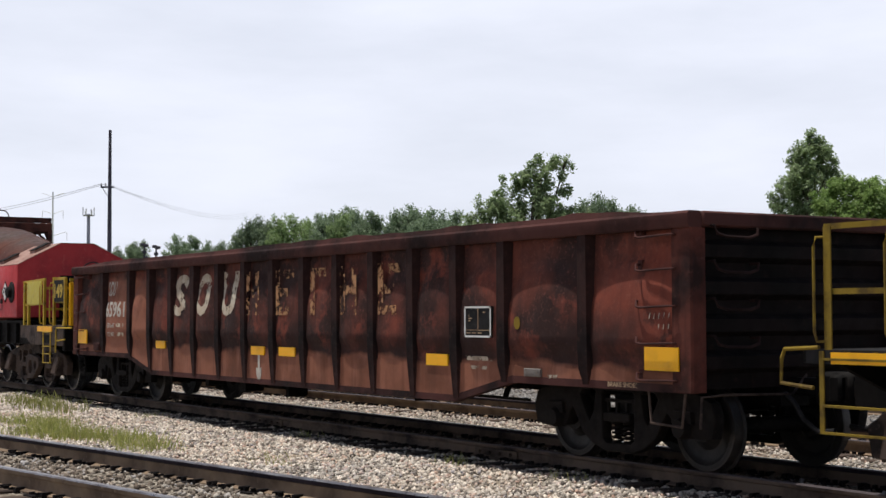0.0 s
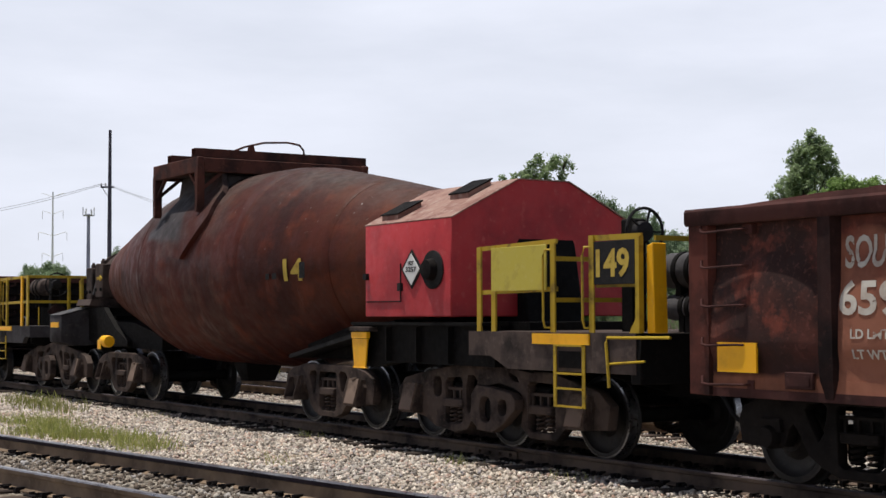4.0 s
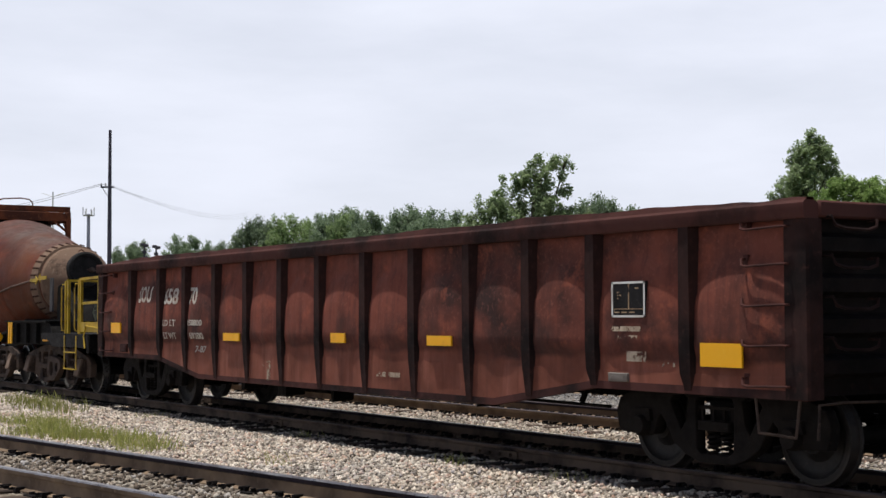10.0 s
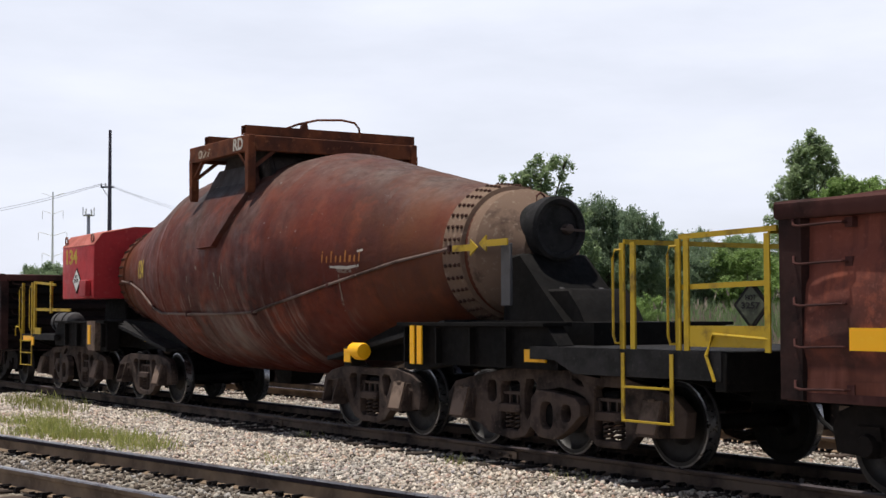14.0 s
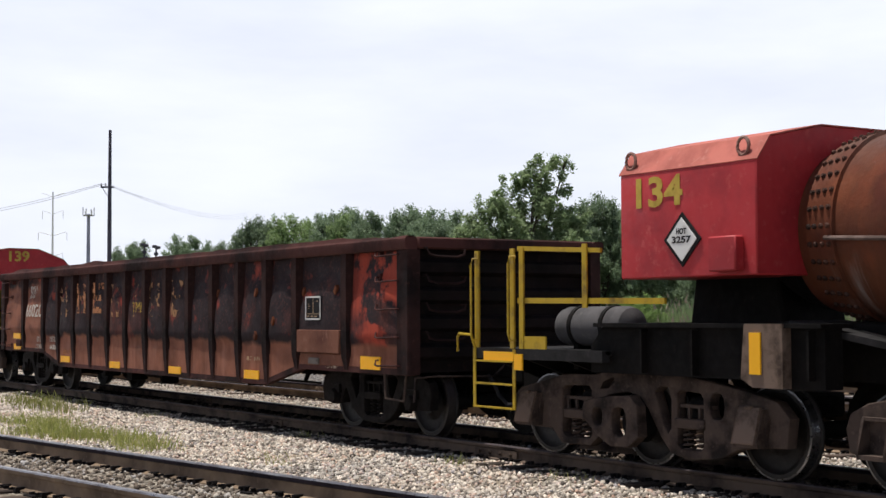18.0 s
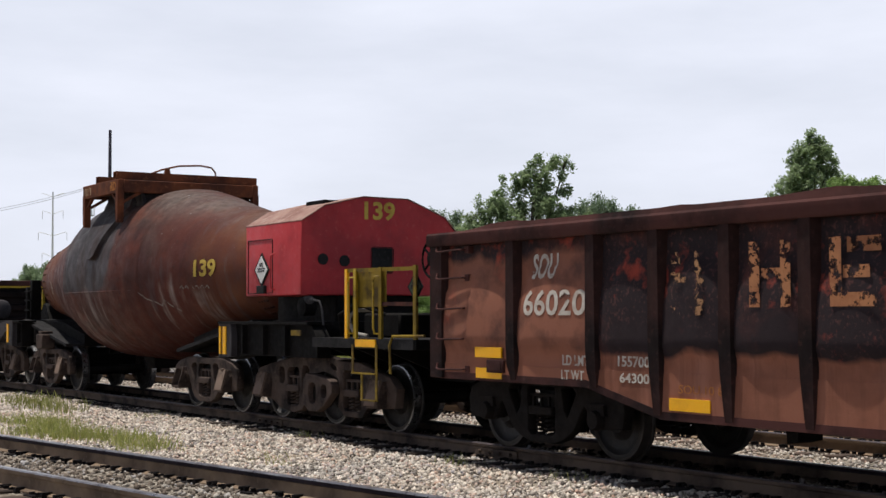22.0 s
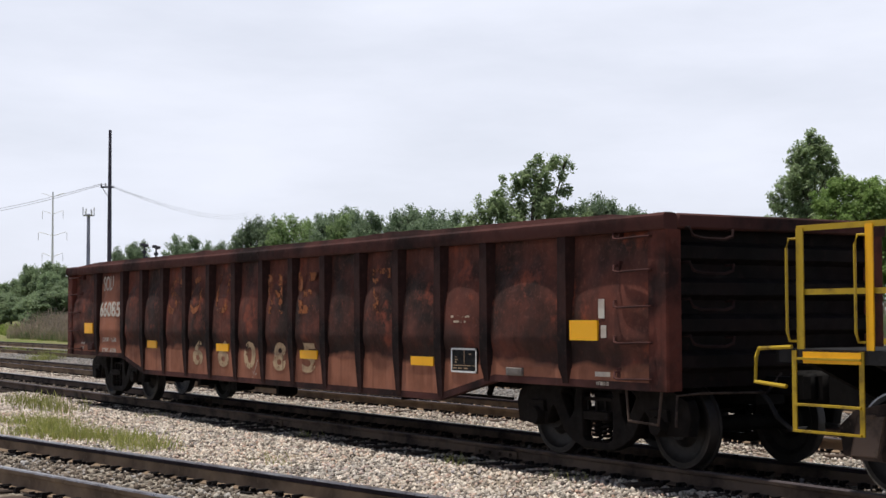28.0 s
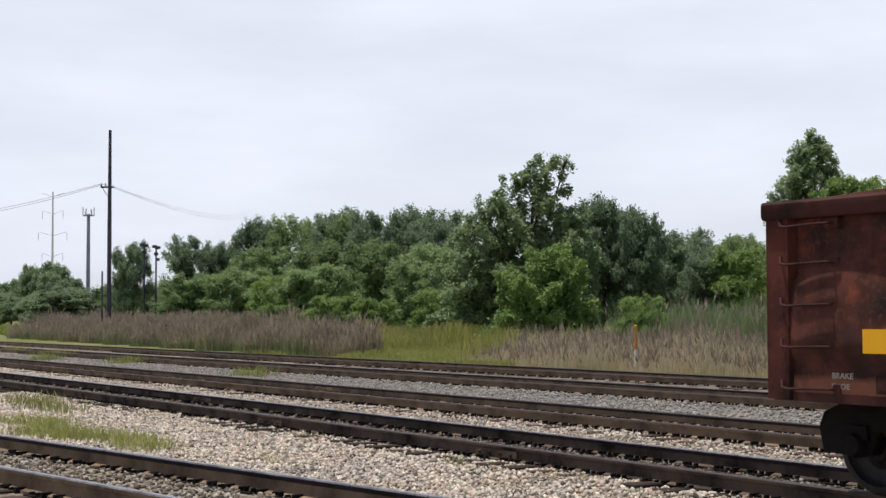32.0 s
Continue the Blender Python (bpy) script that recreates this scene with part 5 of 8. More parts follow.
def ladle_car(key, label, shell):
    car = thing("torpedo_ladle_car", label, "ladle car", "torpedo ladle cars of the train")
    MOVING.append(("run", car, CAR_S[key]))
    CURRENT["shell"] = M[shell]
    CURRENT["profile"] = profile = TANKS["t3" if key == "t0" else key]
    bm = bmesh.new()
    prof = []
    for (a, ra), (b, rb) in zip(profile, profile[1:]):
        for k in range(4):
            prof.append((a + (b - a) * k / 4, ra + (rb - ra) * k / 4))
    prof.append(profile[-1])
    if key == "t1":                                   # this one has a plain blunt rear end without a riveted ring
        prof = [(-6.17, .45), (-6.15, .60), (-6.09, .69), (-5.95, .76), (-5.6, .85), (-5.4, .89)] + [q for q in prof if q[0] > -5.25]
    short = .48 if key in ("t3", "t0") else 0          # these have shorter cones
    if short:
        prof = [(-6.02, .72)] + [(x, tank_r(x)) for x, r in prof if abs(x) < 5.95] + [(6.02, .72)]
    lathe(bm, prof, "x", (0, 0, TZ), 72)
    for v in bm.verts:                                # plates are slightly dished, seams stand out
        d = Vector((0, v.co.y, v.co.z - TZ))
        if d.length > .3:
            v.co += d.normalized() * 0.010 * noise.noise((v.co.x * .8, v.co.y * .9, v.co.z * .9 + len(label)))
    tank = part("ladle_shell", bm, M[shell], car, "rust-red riveted steel ladle shell")
    for x in (-4.4, -2.1, 2.1, 4.4):
        bm = bmesh.new()
        r = tank_r(x)
        s = (tank_r(x + .05) - tank_r(x - .05)) / .1
        lathe(bm, [(x - .09, r - s * .09 + .001), (x - .085, r - s * .085 + .005), (x + .085, r + s * .085 + .005), (x + .09, r + s * .09 + .002)], "x", (0, 0, TZ), 72, closed=False)
        part("shell_seam", bm, M[shell], tank)
    bm = bmesh.new()
    top, low, zt, zb = {"t1": ((-.70, -.10), (-.53, -.24), .80, .46), "t2": ((-.36, .44), (-.27, .21), .86, .47)}.get(key, ((-.62, .02), (-.50, -.14), .84, .55))
    rows = []
    for (xa, xb), z, y in ((top, zt, .36), (low, zb, .26)):
        rows.append([bm.verts.new(q) for q in ((xa, -y, z), (xb, -y, z), (xb, y, z), (xa, y, z))])
    bm.faces.new(rows[0])
    bm.faces.new(rows[1][::-1])
    for k in range(4):
        bm.faces.new((rows[0][k], rows[1][k], rows[1][(k + 1) % 4], rows[0][(k + 1) % 4]))
    bmesh.ops.recalc_face_normals(bm, faces=bm.faces[:])
    bmesh.ops.bevel(bm, geom=bm.edges[:], offset=0.012, segments=1, affect="EDGES")
    part("drain_boss", bm, M["under"], tank)
    for s in (-1, 1):
        if key != "t1" or s > 0:
            bm = bmesh.new()
            lathe(bm, [(s * 6.52, .85), (s * 6.27, .875), (s * 6.25, .935), (s * 5.90, .985), (s * 5.88, .93)], "x", (0, 0, TZ), 56, closed=False)
            inward = pose(-s * short, 0, 0)
            widen = .86 if short else .94
            grow = Matrix.Translation((0, 0, TZ)) @ Matrix.Diagonal((1, widen, widen, 1)) @ Matrix.Translation((0, 0, -TZ))
            bmesh.ops.transform(bm, matrix=inward @ grow, verts=bm.verts)
            pale = key == "t2" and s > 0
            ring = part("end_ring", bm, M["heat_scale" if pale else shell], tank, "heat-bleached riveted end ring" if pale else "")
            bm = bmesh.new()
            for k, x in enumerate((5.95, 6.04, 6.13, 6.21)):
                rivet_ring(bm, s * x, .978 - (x - 5.95) * .143 + .004, 34, .031)
            bmesh.ops.transform(bm, matrix=inward @ grow, verts=bm.verts)
            tagged(part("rivets", bm, M["rivet"], ring), kind="stuff")
        bm = bmesh.new()
        end = [(6.5, .80), (6.8, .74), (7.05, .62), (7.08, .46), (7.6, .46), (7.62, .52), (7.95, .52), (8.0, .44), (8.02, .2)]
        if key == "t2" and s > 0:
            end = [(6.5, .82), (6.62, .74), (6.8, .56), (6.98, .40), (7.0, .2)]
        if key == "t1" and s < 0:
            end = [(6.1, .44), (7.4, .42), (7.42, .2)]
        if short:
            end = [(5.98, .74), (6.08, .70), (6.12, .58), (6.2, .50), (6.75, .48), (6.78, .2)]
        lathe(bm, [(s * q[0], q[1]) for q in end], "x", (0, 0, TZ), 40)
        part("trunnion", bm, M["heat_scale"] if key == "t2" and s > 0 else M["under"], tank)
        # pedestal and span frame over both trucks of this end
        bm = bmesh.new()
        bare = (key, s) in (("t1", -1), ("t2", 1), ("t3", -1), ("t0", -1))
        top = 1.9 if bare else 2.75
        w = .62 if short and s < 0 else 0
        prism(bm, [(s * (6.95 - w), 1.4), (s * (7.15 - w), top - .25), (s * (7.35 - w), top), (s * (7.95 - w * 1.6), top), (s * (8.15 - w * 1.6), top - .25), (s * (8.35 - w * 1.6), 1.4)], "y", -.45, .45)
        bmesh.ops.bevel(bm, geom=bm.edges[:], offset=0.03, segments=1, affect="EDGES")
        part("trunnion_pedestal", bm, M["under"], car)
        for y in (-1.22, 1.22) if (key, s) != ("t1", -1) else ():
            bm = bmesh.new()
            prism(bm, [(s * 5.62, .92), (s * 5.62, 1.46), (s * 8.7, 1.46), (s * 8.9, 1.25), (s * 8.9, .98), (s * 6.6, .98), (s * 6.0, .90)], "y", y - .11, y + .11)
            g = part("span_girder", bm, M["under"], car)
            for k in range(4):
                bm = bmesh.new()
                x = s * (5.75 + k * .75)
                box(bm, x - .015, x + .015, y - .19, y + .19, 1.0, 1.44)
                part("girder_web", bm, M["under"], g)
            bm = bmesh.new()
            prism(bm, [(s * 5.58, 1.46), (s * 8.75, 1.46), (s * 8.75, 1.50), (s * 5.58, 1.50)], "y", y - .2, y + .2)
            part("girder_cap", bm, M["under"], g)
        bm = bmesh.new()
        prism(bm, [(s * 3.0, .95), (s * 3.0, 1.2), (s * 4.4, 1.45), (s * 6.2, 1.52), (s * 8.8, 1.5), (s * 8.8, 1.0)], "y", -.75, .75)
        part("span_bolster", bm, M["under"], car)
        # slanting cradle between girder and shell
        if (key, s) == ("t1", -1):
            six_wheel_truck(car, s * 8.5, s)
            two_axle_truck(car, s * 4.27, .95)
            coupler(car, s * 11.55, s, .86)
            continue
        bm = bmesh.new()
        prism(bm, [(s * 6.25, 1.47), (s * 3.1, .95), (s * 3.1, 1.01), (s * 6.25, 1.53)], "y", -1.12, -.35)
        part("cradle_plate", bm, M["black"], car)
        bm = bmesh.new()
        bar(bm, (s * 6.2, .9, 1.50), (s * 3.1, .98, .98), .16, .06)
        part("cradle_plate", bm, M["under"], car)
        six_wheel_truck(car, s * 8.5, s)
        two_axle_truck(car, s * 4.27, .95)
        coupler(car, s * 11.55, s, .86)
    return car, tank


def end_deck(car, s, zt, zb, x_in=8.55, x_out=11.6, cut=None, steel="deck"):
    """The end platform: deck plate, side channel, end sill."""
    bm = bmesh.new()
    if cut:                                           # the inner corners are cut off aslant
        prism(bm, [(s * x_in, -.95), (s * cut, -1.44), (s * x_out, -1.44), (s * x_out, 1.44), (s * cut, 1.44), (s * x_in, .95)], "z", zt - .05, zt)
        for y in (-1, 1):
            prism(bm, [(s * x_in, y * .95), (s * cut, y * 1.455), (s * cut, y * 1.40), (s * x_in, y * .90)], "z", zb + .13, zt - .05)
        bmesh.ops.recalc_face_normals(bm, faces=bm.faces[:])
    else:
        box(bm, min(s * x_in, s * x_out), max(s * x_in, s * x_out), -1.42, 1.42, zt - .05, zt, .008)
    dk = part("deck_plate", bm, M[steel], car)
    step = .14 if zt - zb > .2 else 0
    for y in (-1, 1):
        bm = bmesh.new()
        prism(bm, [(s * (cut or x_in), zt), (s * x_out, zt), (s * x_out, zb), (s * 9.62, zb), (s * 9.48, zb + step * .8), (s * 9.40, zb + step), (s * (cut or x_in), zb + step)] if cut else
              [(s * x_in, zt), (s * x_out, zt), (s * x_out, zb), (s * 9.35, zb), (s * 9.0, zb + step), (s * x_in, zb + step)], "y", y * 1.46, y * 1.36)
        part("deck_channel", bm, M[steel], dk)
    bm = bmesh.new()
    box(bm, min(s * (x_out - .1), s * (x_out + .06)), max(s * (x_out - .1), s * (x_out + .06)), -1.45, 1.45, zb - (.1 if step else 0), zt, .01)
    box(bm, min(s * 8.6, s * 11.5), max(s * 8.6, s * 11.5), -.35, .35, .7, zt - .05)
    part("end_sill", bm, M["under"], dk)
    for k in range(3):
        bm = bmesh.new()
        x = s * (9.3 + k * .75)
        prism(bm, [(-1.36, zb), (-.35, .75), (.35, .75), (1.36, zb), (1.36, zt - .05), (-1.36, zt - .05)], "x", x - .03, x + .03)
        part("deck_bearer", bm, M["under"], dk)


def lubricator(car, x):
    """A grease box with a yellow face plate and a yellow drum lying beside it."""
    bm = bmesh.new()
    box(bm, x + .02, x + .24, -1.34, -1.12, .90, 1.16, .01)
    bm2 = bmesh.new()
    box(bm2, x + .04, x + .22, -1.355, -1.335, .95, 1.13, .006)
    case = part("grease_box", bm, M["under"], car)
    part("face_plate", bm2, M["tag"], case, "yellow face plate")
    bm = bmesh.new()
    lathe(bm, [(x + .10, .02), (x + .11, .10), (x + .13, .118), (x + .38, .118), (x + .41, .105), (x + .42, .02)], "x", (0, -1.24, 1.10), 18)
    part("lubricator", bm, M["tag"], car, "yellow lubricator drum")


def side_tag(car, x0, x1, z0, z1, y=-1.468):
    tags(car, [(x0, x1, z0, z1)], y)


# first of the three seen whole: red hood in front, crowded railed deck behind
t1, tank1 = ladle_car("t1", "rust-red torpedo ladle car with a red hood and yellow railed decks", "tank_a")
mouth_frame(t1, -1.57, .45, -1.5, 1.75, 4.24, 3.32, LIP_FLAT_A)
for k in range(7):                                    # dark scrawl, left as strokes
    x = -3.98 + k * .085
    shell_stroke(tank1, "scrawl_bar", [(x, 2.27 + .04 * (k % 2)), (x + .03, 2.40), (x + .01, 2.50 - .03 * (k % 3))], .04, M["black"])
letters_on_shell("14", 3.44, 3.92, 2.10, 2.43, M["num_yellow"], t1, reach)
bars(t1, [(2.98, 3.1, 2.13, 2.22), (3.2, 3.34, 2.13, 2.22), (4.1, 4.28, 2.13, 2.36)], M["black"], -1.46)
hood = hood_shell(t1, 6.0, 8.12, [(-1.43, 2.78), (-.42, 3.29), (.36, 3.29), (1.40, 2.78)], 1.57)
placard(hood, 7.22, 2.17, -1.432, .215)
bm = bmesh.new()
lathe(bm, [(-1.46, .21), (-1.45, .24), (-1.42, .24)], "y", (7.72, 0, 2.15), 24)
part("hood_port", bm, M["black"], hood)
bm = bmesh.new()
lathe(bm, [(-1.56, .05), (-1.55, .12), (-1.46, .14)], "y", (7.72, 0, 2.15), 18)
part("port_cover", bm, M["under"], hood)
for x, y in ((6.5, -1.18), (7.45, -.72)):
    z = 2.80 + (y + 1.43) * .505
    bm = bmesh.new()
    prism(bm, [(y - .16, z - .10), (y - .16, z - .03), (y + .2, z + .15), (y + .2, z + .06)], "x", x - .2, x + .2)
    part("roof_hatch", bm, M["red_roof"], hood)
    bm = bmesh.new()
    prism(bm, [(y - .17, z - .032), (y - .17, z - .015), (y + .21, z + .175), (y + .21, z + .155)], "x", x - .23, x + .23)
    part("hatch_lid", bm, M["under"], hood)
bm = bmesh.new()
box(bm, 6.05, 6.93, -1.442, -1.43, 1.76, 1.775)
box(bm, 6.925, 6.94, -1.442, -1.43, 1.76, 2.25)
box(bm, 6.02, 6.10, -1.48, -1.43, 2.06, 2.14)
box(bm, 6.9, 6.98, -1.47, -1.43, 1.9, 2.0)
part("door_seam", bm, M["black"], hood)
end_deck(t1, 1, 1.40, .98, steel="housing")
bm = bmesh.new()
prism(bm, [(5.66, 1.28), (6.08, 1.28), (6.02, .90), (5.72, .90)], "y", -1.445, -1.425)
brk = part("reflective_bracket", bm, M["tag"], t1, "yellow tapered bracket plate")
for x0, x1, z0, z1 in ((5.66, 6.08, 1.285, 1.37), (5.70, 6.04, .885, .905)):
    bm = bmesh.new()
    box(bm, x0, x1, -1.46, -1.40, z0, z1, .006)
    part("bracket_rim", bm, M["tag"], brk)
bm = bmesh.new()
box(bm, 5.62, 6.16, -1.47, -1.2, 1.375, 1.44, .01)
part("bracket_cap", bm, M["housing"], brk)
side_tag(t1, 9.85, 10.86, 1.27, 1.385)
bm = bmesh.new()
box(bm, 9.04, 10.10, -1.47, -1.45, 1.86, 2.36, .004)
part("railing_panel", bm, M["yellow_sheet"], t1, "yellow sheet panel in the railing")
for x in (8.76, 9.06, 10.2):
    post_bar(t1, x, -1.42, 1.40, 2.38, .08)
flat_rail(t1, "hand_rail", [(8.72, -1.42, 2.36), (10.24, -1.42, 2.39)], .03, .05)
flat_rail(t1, "hand_rail", [(8.72, -1.42, 1.85), (10.24, -1.42, 1.87)], .03, .05)
flat_rail(t1, "hand_rail", [(10.2, -1.42, 2.2), (10.2, 1.35, 2.2)], .03, .05)
flat_rail(t1, "hand_rail", [(10.2, -1.42, 1.75), (10.2, 1.35, 1.75)], .03, .05)
for y in (-.4, .5, 1.38):
    post_bar(t1, 10.2, y, 1.40, 2.22, .06)
post_bar(t1, 10.88, -1.42, 1.40, 2.42, .08)
grab(t1, 10.16, -1.44, 1.45, 2.3)
grab(t1, 10.86, -1.44, 1.45, 2.3)
bm = bmesh.new()
box(bm, 10.92, 11.58, -1.45, -1.43, 1.90, 2.35, .004)
sg = part("number_board", bm, M["black"], t1, "black number board with yellow figures")
letters("149", 10.96, 11.50, 1.97, 2.27, -1.453, M["num_yellow"], sg)
flat_rail(t1, "hand_rail", [(10.86, -1.42, 2.39), (11.66, -1.42, 2.38)], .03, .06)
flat_rail(t1, "sign_ledge", [(10.92, -1.41, 1.885), (11.58, -1.41, 1.885)], .03, .03, "ochre")
bm = bmesh.new()
prism(bm, [(11.58, 1.40), (11.66, 1.40), (11.66, 2.38), (11.60, 2.38), (11.60, 1.55), (11.50, 1.40)], "y", -1.46, -1.40)
part("railing_post", bm, M["yellow"], t1)
bm = bmesh.new()
prism(bm, [(11.68, 1.40), (11.80, 1.40), (11.78, 2.31), (11.68, 2.28)], "y", -1.38, -1.20)
bmesh.ops.bevel(bm, geom=bm.edges[:], offset=.01, segments=1, affect="EDGES")
part("sand_box", bm, M["tag"], t1, "orange tapered steel box")
reservoir(t1, 11.0, 11.9, -.55, 2.05, .19, "tank_grey")
reservoir(t1, 11.1, 11.9, -.6, 1.66, .14, "tank_grey")
# Near-black plate on the channel paints the dark inside of a hole.
bm = bmesh.new()
box(bm, 10.32, 10.70, -1.468, -1.45, 1.02, 1.20)
part("deck_hole", bm, M["under"], t1)
flat_rail(t1, "hand_rail", [(11.86, -1.42, 2.35), (11.86, 1.38, 2.35)], .03, .05)
step_ladder(t1, 10.26, 10.76, 1.26, (1.26, .96, .80, .61))
bm = bmesh.new()
tube(bm, [(12.1, -1.44, 1.36), (11.15, -1.46, 1.35), (11.14, -1.47, 1.3), (11.22, -1.5, .84)], .018, 6)
tube(bm, [(11.16, -1.47, 1.08), (11.75, -1.47, 1.12)], .014, 6)
part("corner_grab", bm, M["yellow"], t1)
brake_wheel(t1, 10.62, -.5, 2.50, "black", True)
bm = bmesh.new()
box(bm, 11.35, 11.75, .2, .9, 1.4, 2.3, .02)
part("control_cabinet", bm, M["rustframe"], t1)
end_deck(t1, -1, 1.38, 1.0, 8.75, cut=9.07)
side_tag(t1, -11.5, -10.45, 1.27, 1.37)
side_tag(t1, -7.55, -7.04, 1.36, 1.47, -1.452)
for x in (-11.55, -10.95, -9.75, -9.3):
    post_bar(t1, x, -1.42, 1.38, 2.50, {-9.3: .15, -9.75: .12}.get(x, .10), "yellow" if x != -9.75 else "tag")
for y, w in ((-.5, .08), (-.2, .07), (.35, .07), (.72, .13), (1.38, .07)):
    post_bar(t1, -9.3, y, 1.38, 2.46, w, "rustframe_orange" if y == .35 else "yellow")
for y in (-.5, .5, 1.38):
    post_bar(t1, -11.5, y, 1.38, 2.46, .07)
for z in (2.48, 1.92):
    flat_rail(t1, "hand_rail", [(-11.6, -1.42, z - .02), (-9.3, -1.42, z)], .03, .06)
    flat_rail(t1, "hand_rail", [(-9.3, -1.42, z), (-9.3, 1.38, z)], .03, .06)
    flat_rail(t1, "hand_rail", [(-9.3, 1.38, z), (-7.3, 1.38, z)], .03, .06)
grab(t1, -11.58, -1.44, 1.5, 2.4)
grab(t1, -10.98, -1.44, 1.5, 2.4)
step_ladder(t1, -11.45, -10.9, 1.15, (.98, .80, .62))
reservoir(t1, -11.45, -10.5, -.6, 2.27, .205, "housing")
brake_wheel(t1, -9.57, -.7, 2.31, "black", True)
bm = bmesh.new()
prism(bm, [(-.99, 1.70), (-.75, 1.45), (-.51, 1.70), (-.75, 1.95)], "x", -9.35, -9.33)
part("placard_back", bm, M["rib_sooty"], t1, "rusted back of a diamond placard")
bm = bmesh.new()
box(bm, -11.6, -10.5, -.5, .5, 1.38, 1.95, .02)
part("valve_stand", bm, M["under"], t1)
# No cut here: a near-black plate paints the hole's shaded inside.
bm = bmesh.new()
box(bm, -11.27, -10.95, -1.476, -1.45, 1.12, 1.26)
part("deck_hole", bm, M["under"], t1)
bm = bmesh.new()
tube(bm, [(-10.9, -1.1, 1.38), (-10.9, -1.1, 1.58), (-10.6, -1.1, 1.58), (-10.6, -1.1, 1.38)], .014, 6)
part("foot_hoop", bm, M["galv"], t1)
bm = bmesh.new()
prism(bm, [(-8.6, 1.0), (-8.6, 1.30), (-7.5, 1.42), (-5.9, 1.60), (-5.9, 1.2)], "y", -.62, .62)
part("end_cowl", bm, M["under"], t1)
bm = bmesh.new()
prism(bm, [(-1.45, 1.06), (-1.45, 1.61), (-.85, 1.775), (.85, 1.775), (1.45, 1.61), (1.45, 1.06), (1.2, .98), (-1.2, .98)], "x", -7.65, -6.90)
bmesh.ops.bevel(bm, geom=bm.edges[:], offset=0.012, segments=1, affect="EDGES")
beam = part("cross_girder", bm, M["deck"], t1, "dark grey cross girder with a sloped top")
for s in (-1, 1):
    bm = bmesh.new()
    prism(bm, [(s * 1.46, 1.616), (s * .86, 1.782), (s * .86, 1.790), (s * 1.46, 1.624)], "x", -7.66, -6.89)
    part("girder_top", bm, M["tank_grey"], beam)
for y in (-.8, .8):
    bm = bmesh.new()
    prism(bm, [(-6.90, 1.1), (-6.90, 1.775), (-6.0, 1.775), (-5.3, 1.35), (-4.6, 1.1), (-4.6, 1.0), (-6.4, 1.0)], "y", y - .05, y + .05)
    part("girder_web", bm, M["under"], beam)
# bearing block: two uprights, a cap with lugs and a yellow pointer
for x0, x1, z0, z1, y in ((-7.49, -7.12, 1.95, 2.63, -.72), (-6.86, -6.40, 1.99, 2.70, -.74)):
    bm = bmesh.new()
    prism(bm, [(x0 + .02, z0), (x0, z1 - .08), (x0 + .05, z1), (x1, z1 - .02), (x1, z0)], "y", y, .66)
    bmesh.ops.bevel(bm, geom=bm.edges[:], offset=0.015, segments=1, affect="EDGES")
    block = part("bearing_block", bm, M["housing"], t1, "scorched brown bearing block")
    for yy in (y + .10, .1, .52):
        bm = bmesh.new()
        lathe(bm, [(z1 - .01, .055), (z1 + .05, .055), (z1 + .06, .03), (z1 + .10, .03)], "z", ((x0 + x1) / 2, yy, 0), 6)
        part("cap_bolt", bm, M["housing"], block)
    for xx in (x0 + .08, x1 - .08):
        bm = bmesh.new()
        lathe(bm, [(y - .03, .035), (y + .01, .04)], "y", (xx, 0, z0 + .16), 8)
        part("cap_bolt", bm, M["under"], block)
bm = bmesh.new()
lathe(bm, [(-7.46, .30), (-7.40, .50), (-7.30, .56), (-7.10, .58), (-7.08, .52), (-6.90, .52), (-6.88, .57), (-6.40, .56), (-6.36, .46), (-6.1, .46)], "x", (0, 0, TZ), 32)
part("bearing_cap", bm, M["housing"], t1)
bm = bmesh.new()
prism(bm, [(-1.0, 1.82), (-.95, 1.95), (.95, 1.95), (1.0, 1.82), (.6, 1.77), (-.6, 1.77)], "x", -7.30, -6.45)
part("bearing_saddle", bm, M["housing"], t1)
bm = bmesh.new()
bar(bm, (-7.05, -.70, 2.05), (-6.86, -.70, 2.30), .05, .05)
part("bearing_strut", bm, M["tank_grey"], t1)
bm = bmesh.new()
prism(bm, [(-6.68, 2.355), (-6.50, 2.355), (-6.50, 2.325), (-6.39, 2.385), (-6.50, 2.445), (-6.50, 2.415), (-6.68, 2.415)], "y", -.77, -.745)
part("tilt_pointer", bm, M["yellow"], t1, "yellow arrow pointer")
lubricator(t1, -4.94)

